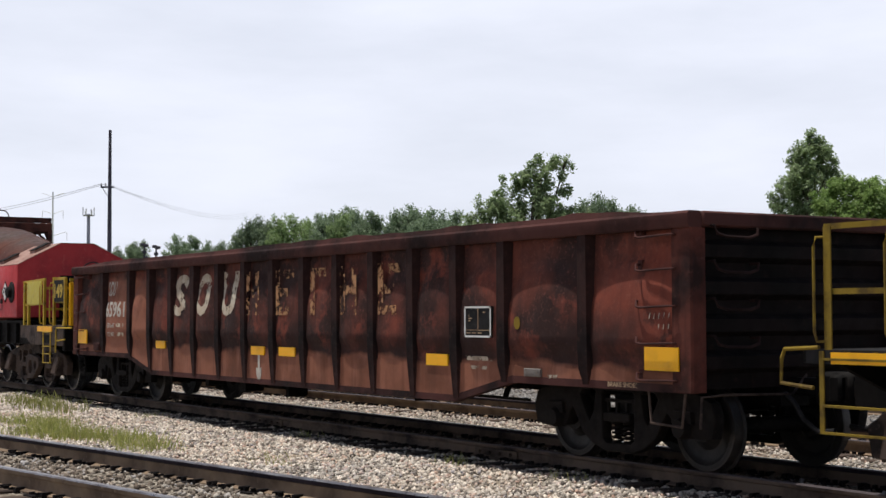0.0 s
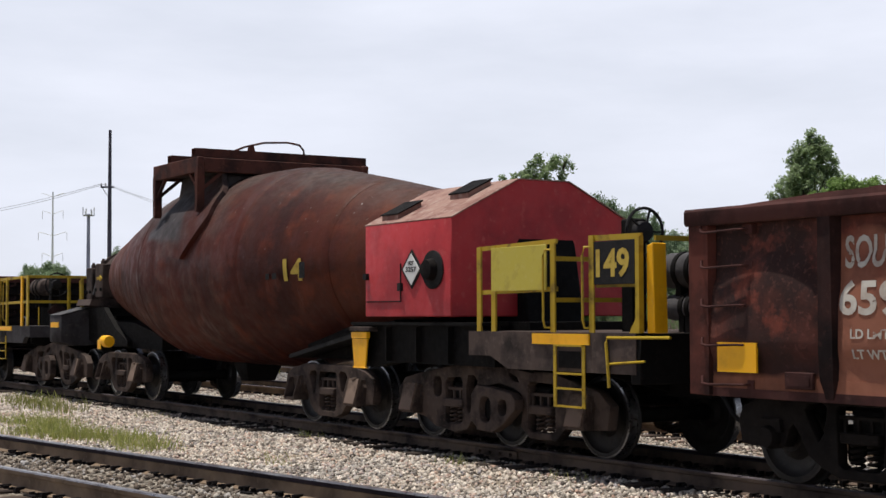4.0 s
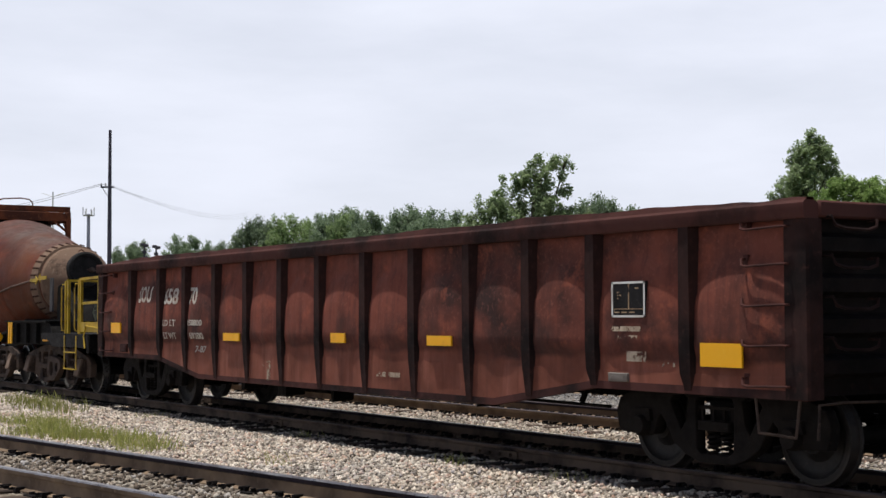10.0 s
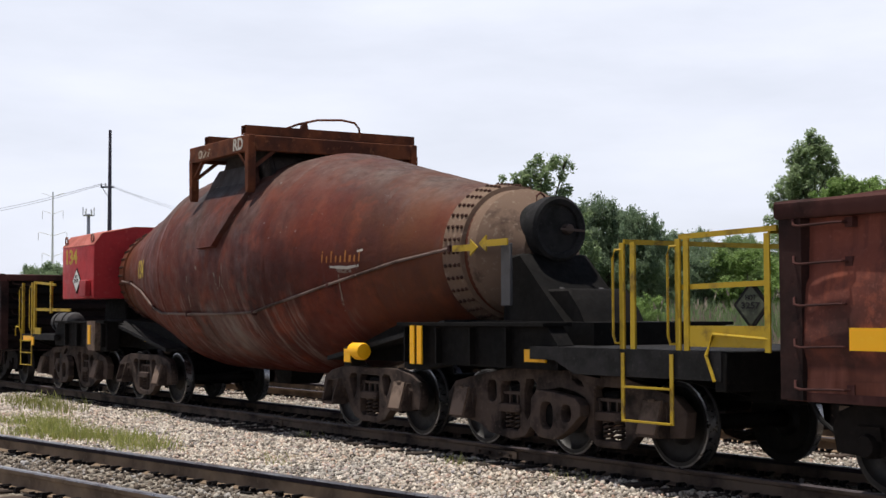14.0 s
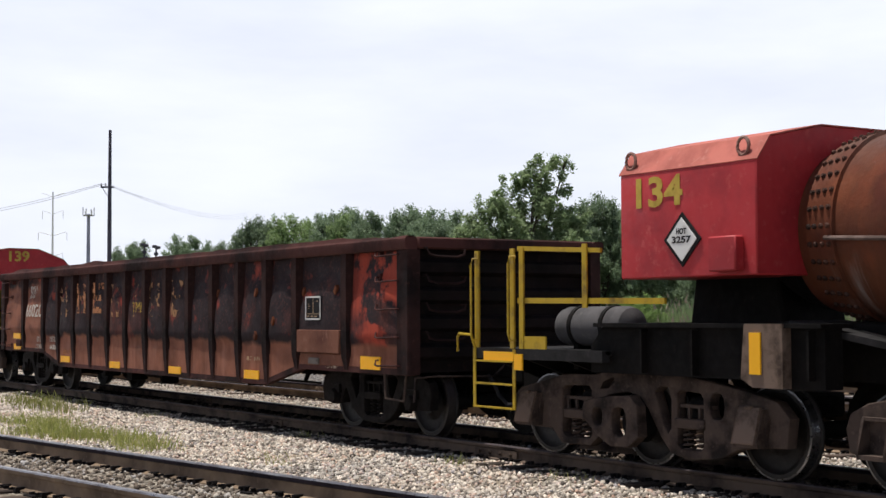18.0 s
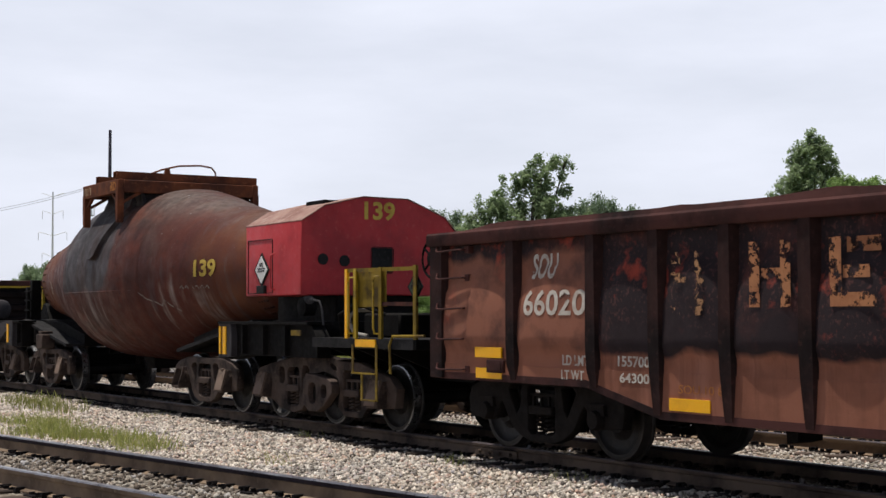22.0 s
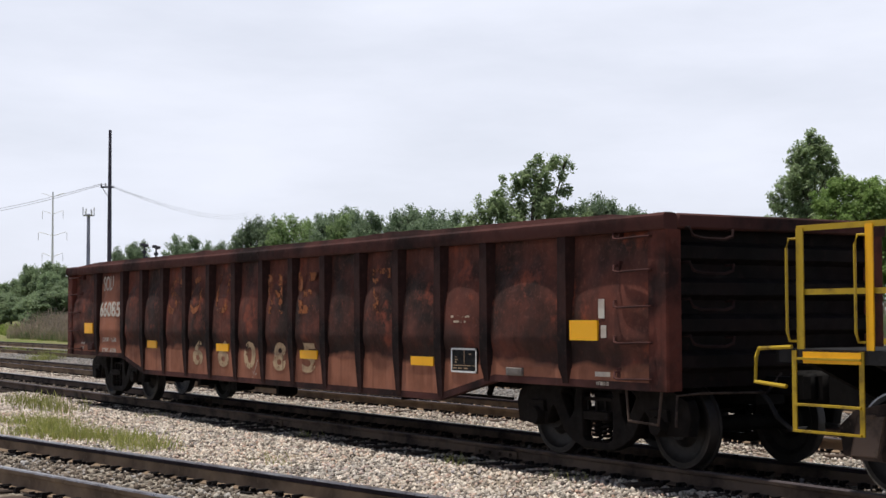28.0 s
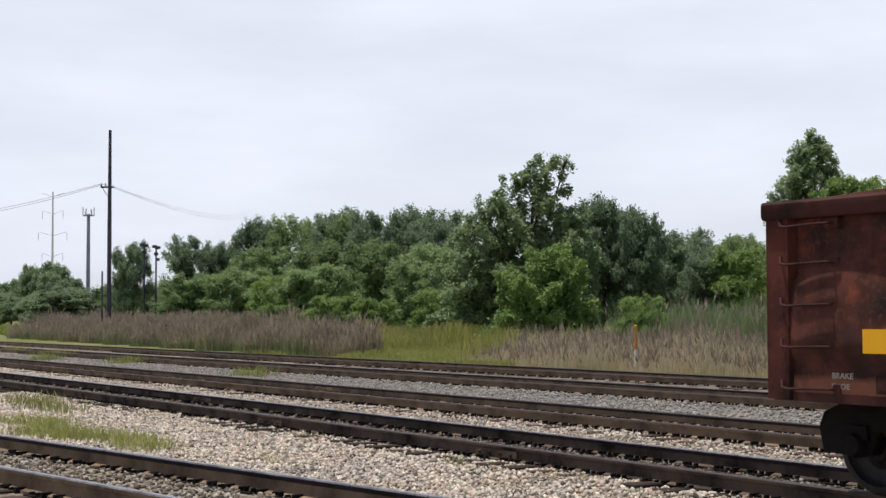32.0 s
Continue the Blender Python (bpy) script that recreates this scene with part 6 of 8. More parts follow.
# second: red hood behind, bare riveted nose and bearing in front
t2, tank2 = ladle_car("t2", "rusty brown torpedo ladle car with riveted nose and red hood", "tank_b")
mouth_frame(t2, -1.13, 1.22, -1.5, 1.55, 4.40, 3.50, LIP_FLAT_B, "rustframe_orange")
for pts, w in (([(-.70, 2.24), (-.71, 2.03), (-.80, 1.68)], .045), ([(-.96, 1.57), (-.88, 1.31)], .035), ([(.42, 2.28), (.45, 2.1), (.51, 2.02), (.60, 2.05), (.66, 2.24)], .05), ([(.67, 2.09), (.76, 1.89), (.80, 1.69)], .03),
               ([(1.33, 1.60), (1.28, 1.33), (1.24, 1.09), (1.28, .94)], .035), ([(-1.83, 1.46), (-1.77, 1.24)], .04), ([(-.36, 2.42), (-.26, 2.33)], .09), ([(-3.35, 1.89), (-3.05, 1.64)], .03), ([(3.79, 2.22), (3.95, 2.20), (4.12, 2.21)], .07), ([(3.82, 2.16), (3.79, 1.9), (3.70, 1.6)], .04)):
    shell_stroke(tank2, "lime_drip", pts, w, M["lime_drip"])
letters("026", -.75, -.2, 4.18, 4.32, -1.505, M["num_faded"], t2)
letters("RD", .66, 1.02, 4.18, 4.37, -1.505, M["num_white"], t2)
for k in range(9):                                    # a chalked name, left as strokes
    x, tall = 3.50 + k * .095, .19 if k in (0, 2, 5, 8) else .11
    shell_stroke(tank2, "name_bar", [(x, 2.33), (x + .015, 2.33 + tall)], .045, M["num_rust_orange"])
shell_stroke(tank2, "name_bar", [(4.22, 2.47), (4.36, 2.49)], .07, M["num_white"])
shell_stroke(tank2, "name_bar", [(3.66, 2.27), (4.02, 2.25), (4.3, 2.28)], .05, M["num_white"])
letters_on_shell("134", -3.98, -3.42, 2.28, 2.61, M["num_yellow"], t2, reach)
bm = bmesh.new()
path = [(-6.0, 2.28), (-4.9, 2.22), (-3.9, 2.06), (-2.9, 1.74), (-2.3, 1.64), (-1.0, 1.62), (.6, 1.62), (1.6, 1.64), (2.2, 1.74), (3.6, 2.02), (5.0, 2.30), (6.05, 2.44)]
tube(bm, [skin(x, z, .04) for x, z in path], .021, 8)
part("shell_pipe", bm, M["pipe"], tank2)
for x, z in path[1::2]:
    bm = bmesh.new()
    p = Vector(skin(x, z, .02))
    box(bm, p.x - .025, p.x + .025, p.y - .045, p.y + .05, p.z - .04, p.z + .04)
    part("pipe_clip", bm, M["chord"], tank2)
hood = hood_shell(t2, -8.38, -6.42, [(-1.34, 3.02), (-1.17, 3.25), (-.5, 3.39), (.5, 3.39), (1.17, 3.25), (1.34, 3.02)], 1.95, "sunlit_roof")
letters("134", -8.12, -7.42, 2.66, 2.97, -1.345, M["num_yellow"], hood)
placard(hood, -7.42, 2.32, -1.343, .23)
bm = bmesh.new()
box(bm, -6.95, -6.58, -1.46, -1.34, 1.99, 2.32, .015)
part("hood_box", bm, M["red"], hood)
for x in (-8.25, -6.62):
    bm = bmesh.new()
    tube(bm, [(x + .075 * math.cos(a * math.pi / 6), -1.30, 3.16 + .085 * math.sin(a * math.pi / 6)) for a in range(13)], .018, 6)
    part("lifting_eye", bm, M["red_roof"], hood)
bm = bmesh.new()
lathe(bm, [(6.75, .30), (6.78, .36), (7.0, .37), (7.02, .41), (7.20, .41), (7.23, .37), (7.20, .31), (7.16, .30), (7.15, .05)], "x", (0, -.02, 2.66), 40)
cover = part("bearing_cover", bm, M["black"], t2, "round black bearing cover")
bm = bmesh.new()
lathe(bm, [(7.15, .07), (7.24, .06), (7.26, .02)], "x", (0, .12, 2.66), 12)
bar(bm, (7.2, .0, 2.66), (7.36, .25, 2.63), .03, .03)
part("cover_boss", bm, M["housing"], cover)
for dx, r in ((6.55, .36), (6.66, .36)):
    bm = bmesh.new()
    lathe(bm, [(dx - .04, r - .03), (dx - .03, r), (dx + .03, r), (dx + .04, r - .03)], "x", (0, -.02, 2.63), 28)
    part("bearing_flange", bm, M["housing"], cover)
bm = bmesh.new()
tube(bm, [(6.78, -.06, 3.0), (6.78, -.06, 3.10), (6.78, 0, 3.14), (6.78, .06, 3.10), (6.78, .06, 3.0)], .014, 6)
part("lifting_eye", bm, M["rustframe"], cover)
bm = bmesh.new()
prism(bm, [(6.7, 1.3), (6.75, 2.3), (7.1, 2.35), (7.5, 1.9), (8.1, 1.45), (8.1, 1.3)], "y", -.55, .5)
bmesh.ops.bevel(bm, geom=bm.edges[:], offset=0.03, segments=1, affect="EDGES")
part("bearing_bracket", bm, M["under"], t2)
bm = bmesh.new()
box(bm, 7.08, 7.28, -.83, -.79, 1.70, 2.46, .008)
part("pointer_post", bm, M["tank_grey"], t2)
for y in (-.3, .3):
    bm = bmesh.new()
    bar(bm, (7.6, y, 1.9), (8.4, y - .1, 1.35), .06, .05)
    part("bearing_stay", bm, M["tank_grey"], t2)
for x0, x1, z, x2 in ((6.35, 6.75, 2.42, 1), (7.1, 7.55, 2.46, -1)):
    bm = bmesh.new()
    xt = x1 if x2 > 0 else x0
    prism(bm, [(x0, z - .04), (x1, z - .04), (x1, z + .04), (x0, z + .04)], "y", -1.06, -1.04)
    prism(bm, [(xt, z - .10), (xt + x2 * .16, z), (xt, z + .10)], "y", -1.06, -1.04)
    part("tilt_pointer", bm, M["yellow"], t2, "yellow arrow pointer")
end_deck(t2, 1, 1.24, .96, steel="black")
side_tag(t2, 5.92, 6.02, .98, 1.46, -1.42)
side_tag(t2, 6.09, 6.20, .98, 1.46, -1.42)
side_tag(t2, 8.3, 8.7, 1.06, 1.2, -1.345)
for x in (10.15, 10.32, 11.0, 11.12, 12.2):
    post_bar(t2, x, -1.42, 1.24, 2.32, .07)
grab(t2, 10.14, -1.44, 1.3, 2.25)
grab(t2, 10.98, -1.44, 1.3, 2.25)
flat_rail(t2, "hand_rail", [(11.0, -1.42, 2.34), (12.3, -1.42, 2.36)], .03, .05)
flat_rail(t2, "hand_rail", [(11.0, -1.42, 1.85), (12.2, -1.42, 1.87)], .03, .05)
flat_rail(t2, "hand_rail", [(10.15, -1.42, 2.33), (10.15, 1.4, 2.33)], .03, .05)
flat_rail(t2, "hand_rail", [(12.2, -1.42, 2.34), (12.2, 1.4, 2.34)], .03, .05)
for y in (0, 1.4):
    post_bar(t2, 12.2, y, 1.24, 2.34, .06)
flat_rail(t2, "toe_board", [(11.15, -1.44, 1.38), (12.2, -1.44, 1.38)], .02, .2)
step_ladder(t2, 10.18, 10.92, 1.2, (.86, .52))
placard(t2, 11.96, 1.67, -1.40, .20, face="placard_dirty")
bm = bmesh.new()
tube(bm, [(12.2, -1.44, 1.36), (11.5, -1.46, 1.4), (11.42, -1.48, 1.2), (11.55, -1.5, .96)], .018, 6)
part("corner_grab", bm, M["yellow"], t2)
lubricator(t2, 3.99)
end_deck(t2, -1, 1.21, 1.09, x_out=10.95, steel="black")
for x in (-10.9, -10.18, -10.0, -8.85):
    post_bar(t2, x, -1.42, 1.2 if x < -9 else 1.66, 2.34, .08)
grab(t2, -10.88, -1.44, 1.3, 2.25)
grab(t2, -10.12, -1.44, 1.3, 2.25)
flat_rail(t2, "hand_rail", [(-10.1, -1.42, 2.34), (-8.6, -1.42, 2.26)], .03, .05)
flat_rail(t2, "hand_rail", [(-10.1, -1.42, 1.75), (-7.6, -1.42, 1.72)], .03, .06)
side_tag(t2, -10.72, -10.12, 1.07, 1.17)
side_tag(t2, -10.11, -9.96, .97, 1.15)
bm = bmesh.new()
tube(bm, [(-10.92, -1.46, 1.2), (-10.95, -1.5, 1.36), (-11.2, -1.5, 1.37), (-11.24, -1.5, 1.33), (-11.24, -1.5, 1.16)], .018, 6)
part("corner_grab", bm, M["yellow"], t2)
flat_rail(t2, "toe_board", [(-9.95, -1.44, 1.28), (-9.55, -1.44, 1.28)], .02, .14)
bm = bmesh.new()
prism(bm, [(-6.55, 1.0), (-6.5, 1.5), (-6.02, 1.5), (-6.02, .92), (-6.4, .92)], "y", -1.44, -1.30)
part("girder_bracket", bm, M["lid"], t2)
# Ochre in place of the tag yellow paints in the shade here.
bm = bmesh.new()
box(bm, -5.0, -4.65, -.815, -.80, 1.10, 1.18)
part("faded_tag", bm, M["ochre"], t2, "yellow reflector strip, dimmed in colour for shade")
side_tag(t2, -6.42, -6.28, 1.04, 1.42, -1.445)
step_ladder(t2, -10.92, -10.12, 1.2, (1.06, .80, .53))
reservoir(t2, -9.85, -8.6, -.95, 1.46, .22, "tank_grey")
flat_rail(t2, "hand_rail", [(-11.5, 1.38, 2.34), (-9.0, 1.38, 2.34)], .03, .05)

# third: arched red hood in front, open railed deck behind
def third(key):
    t3, tank3 = ladle_car(key, "rust-red torpedo ladle car with lime streaks and arched hood" if key == "t3" else "rusty torpedo ladle car with yellow railed end deck", "tank_c")
    mouth_frame(t3, -.92, 1.09, -1.5, 1.4, 4.18, 3.36, LIP_ROUND, "rustframe_orange")
    shell_stroke(tank3, "lime_spill", [(2.15, 2.02), (2.35, 1.90), (2.55, 1.86), (2.75, 1.78), (2.86, 1.88), (3.0, 1.78), (3.25, 1.66)], .045, M["lime"])
    for k in range(6):
        x = 3.42 + k * .15
        shell_stroke(tank3, "chalk_word", [(x, 2.08), (x + .07, 2.12), (x + .12, 2.05)], .03, M["lime"])
    for pts, w in (([(-2.59, 2.44), (-2.81, 2.28), (-3.12, 2.16), (-3.4, 1.96)], .06), ([(-3.89, 1.83), (-3.71, 1.72), (-3.62, 1.62)], .08), ([(-2.21, 2.06), (-2.27, 1.81), (-2.30, 1.48), (-2.25, 1.27)], .12),
                   ([(-2.14, 2.70), (-2.18, 2.44), (-2.16, 2.2)], .07), ([(-3.11, 1.55), (-2.85, 1.42), (-2.72, 1.28)], .07), ([(-2.45, 1.94), (-2.57, 1.68), (-2.54, 1.44)], .06)):
        shell_stroke(tank3, "lime_splash", pts, w, M["lime_drip"])
    letters_on_shell("139", 3.90, 4.54, 2.26, 2.56, M["num_yellow"], t3, reach)
    letters("RD", .68, 1.0, 3.97, 4.14, -1.505, M["num_rust_orange"], t3)
    letters("013", -.80, -.42, 3.97, 4.13, -1.505, M["num_cream"], t3, heavy=.01)
    hood = hood_shell(t3, 6.5, 8.4, [(-1.34, 2.98), (-.95, 3.22), (-.3, 3.37), (.48, 3.36), (1.15, 3.10), (1.36, 2.87)], 1.89)
    placard(hood, 7.1, 2.29, -1.343, .225)
    bm = bmesh.new()
    for a in ((6.58, 7.46, 2.745, 2.757), (6.58, 6.592, 1.93, 2.75), (7.448, 7.46, 1.93, 2.75), (6.58, 7.46, 1.93, 1.94)):
        box(bm, a[0], a[1], -1.348, -1.338, a[2], a[3])
    box(bm, 7.0, 7.25, -1.40, -1.34, 1.93, 2.05, .01)
    part("hood_door_seam", bm, M["black"], hood)
    bm = bmesh.new()
    tube(bm, [(7.55, -1.35, 1.98), (7.55, -1.42, 2.0), (7.55, -1.42, 2.5), (7.55, -1.35, 2.53)], .016, 6)
    part("door_bar", bm, M["red"], hood)
    letters("139", -.28, .25, 3.02, 3.30, 8.405, M["num_yellow"], hood, facing="+x")
    # Black discs on the end face paint the shade inside the vents.
    for y, z, r in ((-.98, 2.42, .085), (-.62, 2.40, .085)):
        bm = bmesh.new()
        lathe(bm, [(8.38, r), (8.412, r), (8.414, r * .3)], "x", (0, y, z), 18)
        part("vent_hole", bm, M["black"], hood)
    # Black plate on the end face paints the shade inside the opening.
    bm = bmesh.new()
    box(bm, 8.38, 8.415, -.17, .22, 2.22, 2.62, .03)
    part("hood_opening", bm, M["black"], hood)
    bm = bmesh.new()
    box(bm, 7.3, 7.9, -.70, -.40, 3.22, 3.345, .01)
    part("roof_hatch", bm, M["under"], hood)
    # Near-black block added to stand for the shaded recess under the hood.
    bm = bmesh.new()
    box(bm, 6.3, 8.3, -.7, .7, 1.44, 1.93, .03)
    part("gear_case", bm, M["under"], t3)
    bm = bmesh.new()
    lathe(bm, [(-1.30, .03), (-1.28, .14), (-1.1, .14)], "y", (8.3, 0, 1.72), 14)
    part("motor_end", bm, M["under"], t3)
    end_deck(t3, 1, 1.28, 1.15, 9.0, 11.75, steel="black")
    bm = bmesh.new()
    prism(bm, [(5.66, .92), (5.66, 1.46), (6.1, 1.46), (6.15, 1.3), (6.15, .95)], "y", -1.43, -1.30)
    part("girder_bracket", bm, M["deck"], t3)
    side_tag(t3, 5.70, 5.76, .98, 1.42, -1.435)
    side_tag(t3, 5.84, 5.96, .98, 1.42, -1.435)
    side_tag(t3, 10.28, 10.82, 1.17, 1.27)
    for x in (9.98, 10.22, 10.9, 11.78):
        post_bar(t3, x, -1.42, 1.28, 2.22, .07, {9.98: "tag", 10.22: "yellow"}.get(x, "ochre"))
    bm = bmesh.new()
    box(bm, 10.06, 10.95, -1.385, -1.37, 1.70, 2.17, .004)
    part("railing_panel", bm, M["ochre"], t3, "yellow sheet panel in the railing")
    flat_rail(t3, "hand_rail", [(9.95, -1.42, 2.2), (11.8, -1.42, 2.18)], .03, .05, "ochre")
    flat_rail(t3, "hand_rail", [(10.9, -1.42, 1.74), (11.8, -1.42, 1.73)], .03, .05, "rustframe")
    grab(t3, 10.2, -1.44, 1.35, 2.1)
    grab(t3, 10.88, -1.44, 1.35, 2.1)
    bm = bmesh.new()
    bar(bm, (10.2, -1.47, .82), (10.84, -1.47, .82), .05, .02)
    steps = part("step_ladder", bm, M["ochre"], t3)
    for x, za, zb in ((10.2, 1.2, .82), (10.84, 1.2, .47), (10.45, .82, .47)):
        bm = bmesh.new()
        bar(bm, (x, -1.47, za), (x, -1.47, zb), .012, .05)
        part("stile", bm, M["ochre"], steps)
    bm = bmesh.new()
    bar(bm, (10.45, -1.47, .47), (10.84, -1.47, .47), .05, .02)
    part("tread", bm, M["ochre"], steps)
    bm = bmesh.new()
    tube(bm, [(12.0, -1.44, 1.33), (11.25, -1.46, 1.32), (11.2, -1.48, 1.2), (11.26, -1.5, .84)], .02, 6)
    part("corner_grab", bm, M["ochre"], t3)
    placard(t3, 11.70, 1.95, -1.38, .16, face="placard_dirty")
    brake_wheel(t3, 10.52, -.4, 2.36)
    bm = bmesh.new()
    box(bm, 10.9, 11.35, -.6, -.2, 1.28, 2.36, .02)
    part("control_cabinet", bm, M["under"], t3)
    reservoir(t3, 10.0, 11.2, .6, 1.75, .22)
    bm = bmesh.new()
    box(bm, 9.3, 10.3, -.8, .4, 1.28, 1.62, .03)
    tube(bm, [(9.4, -1.2, 1.3), (9.5, -1.3, 1.6), (9.8, -1.2, 1.75), (10.1, -.9, 1.6)], .025, 8)
    part("valve_stand", bm, M["under"], t3)
    bm = bmesh.new()
    tube(bm, [(9.90, -1.0, 1.66), (9.80, -1.2, 1.66), (9.70, -1.22, 1.60), (9.66, -1.22, 1.48), (9.72, -1.2, 1.38), (9.86, -1.18, 1.33), (10.05, -1.15, 1.31)], .026, 8)
    part("air_hose", bm, M["tank_pale"], t3, "pale looped air hose")
    bm = bmesh.new()
    lathe(bm, [(8.32, .02), (8.33, .06), (8.46, .065), (8.47, .03), (8.56, .03), (8.57, .015)], "x", (0, -1.22, 1.82), 12)
    tube(bm, [(8.5, -1.22, 1.82), (8.75, -1.22, 1.80), (8.82, -1.22, 1.70), (8.84, -1.2, 1.45)], .016, 6)
    part("air_valve", bm, M["tank_grey"], t3, "pale air valve with its pipe")
    # Strip in ochre, not tag yellow: the hood's shade is in its colour.
    bm = bmesh.new()
    box(bm, 8.25, 8.55, -1.425, -1.41, 1.30, 1.38)
    part("faded_tag", bm, M["ochre"], t3, "yellow reflector strip, dimmed in colour for shade")
    paint = "ochre" if key == "t0" else "yellow"
    end_deck(t3, -1, 1.28, 1.16, x_out=11.05, steel="black")
    for x in (-10.8, -10.02, -9.35):
        post_bar(t3, x, -1.42, 1.28, 2.34, .08, "tag" if x == -10.02 and key == "t3" else paint)
    flat_rail(t3, "hand_rail", [(-10.85, -1.42, 2.34), (-9.35, -1.42, 2.34), (-9.35, 1.4, 2.34)], .03, .05, paint)
    flat_rail(t3, "hand_rail", [(-10.8, -1.42, 1.78), (-9.35, -1.42, 1.78)], .03, .05, paint)
    flat_rail(t3, "hand_rail", [(-9.9, -1.42, 1.36), (-9.0, -1.42, 1.36)], .02, .05, paint)
    for y in (0, 1.4):
        post_bar(t3, -8.4, y, 1.28, 2.26, .07, paint)
    post_bar(t3, -6.6, 1.4, 1.28, 2.26, .07, paint)
    flat_rail(t3, "hand_rail", [(-10.8, 1.4, 2.28), (-6.0, 1.4, 2.22)], .03, .05, paint)
    flat_rail(t3, "hand_rail", [(-10.8, 1.4, 1.78), (-6.0, 1.4, 1.74)], .03, .05, paint)
    grab(t3, -10.84, -1.44, 1.35, 2.25, key=paint)
    grab(t3, -10.06, -1.44, 1.35, 2.25, key=paint)
    step_ladder(t3, -10.86, -10.1, 1.27, (1.2, .80, .57), key=paint)
    bm = bmesh.new()
    tube(bm, [(-10.9, -1.46, 1.3), (-11.3, -1.46, 1.28), (-11.33, -1.47, 1.2), (-11.33, -1.48, .98), (-10.95, -1.48, .95)], .02, 6)
    part("corner_grab", bm, M[paint], t3)
    side_tag(t3, -10.75, -10.1, 1.16, 1.26)
    reservoir(t3, -10.1, -8.72, -.9, 1.77, .24)
    for a in ((-8.75, -8.3, .2, .7, 1.28, 2.2), (-6.56, -6.46, -.98, -.74, 1.5, 2.28), (-6.32, -6.2, -.95, -.72, 1.5, 2.44)):
        bm = bmesh.new()
        box(bm, *a, .02)
        gear = part("trunnion_gear", bm, M["under"], t3)
    for z in (1.72, 1.95, 2.16):
        bm = bmesh.new()
        box(bm, -6.6, -6.18, -1.0, -.7, z, z + .035, .006)
        part("gear_rib", bm, M["under"], gear)
    # chalked figures on the rear cone
    letters_on_shell("139", -4.62, -4.28, 2.08, 2.36, M["num_chalk"], t3, reach)
    bm = bmesh.new()
    tube(bm, [skin(x, 2.06, .004) for x in (-1.8, -1.2, -.6, 0, .6, 1.2, 1.9)], .014, 6)
    part("patch_seam", bm, CURRENT["shell"], t3)
    bm = bmesh.new()
    prism(bm, [(-7.15, 1.0), (-7.05, 1.44), (-6.5, 1.50), (-6.0, 1.50), (-6.02, .92), (-6.4, .95), (-6.45, 1.3)], "y", -1.44, -1.30)
    part("girder_bracket", bm, M["deck"], t3)
    side_tag(t3, -6.42, -6.30, 1.0, 1.42, -1.445)
    bm = bmesh.new()
    box(bm, -4.66, -4.24, -1.3, -1.0, .88, 1.20, .02)
    box(bm, -4.56, -4.34, -1.28, -1.02, 1.20, 1.27, .01)
    part("side_bearing", bm, M["truck"], t3)
    return t3


t3 = third("t3")
t0 = third("t0")

# ---- ground and tracks ----
NEAR_A, NEAR_B, NEAR_Z = Vector((-17.1, 4.72)), Vector((-8.9, 5.95)), 0.22      # far rail of the nearest, slanting track


def ground_z(x, y):
    d = (NEAR_B - NEAR_A).normalized()
    off = (x - NEAR_A.x) * -d.y + (y - NEAR_A.y) * d.x                # how far beyond that rail
    base = -0.20
    k = min(1.0, max(0.0, (off - 0.3) / 2.2))
    k = k * k * (3 - 2 * k)
    z = (NEAR_Z - 0.19) * (1 - k) + base * k
    a = min(abs(y - yc) for yc in (Y1, Y2, Y3, Y4))
    if a < 1.4:
        z = max(z, -.215)
    else:
        z -= 0.06 * math.sin(min(1.0, (a - 1.4) / 1.2) * math.pi / 2) * (1.0 if y > 9 else k)
    if y > 28:
        z -= 0.15 * min(1, (y - 28) / 3)
    return z


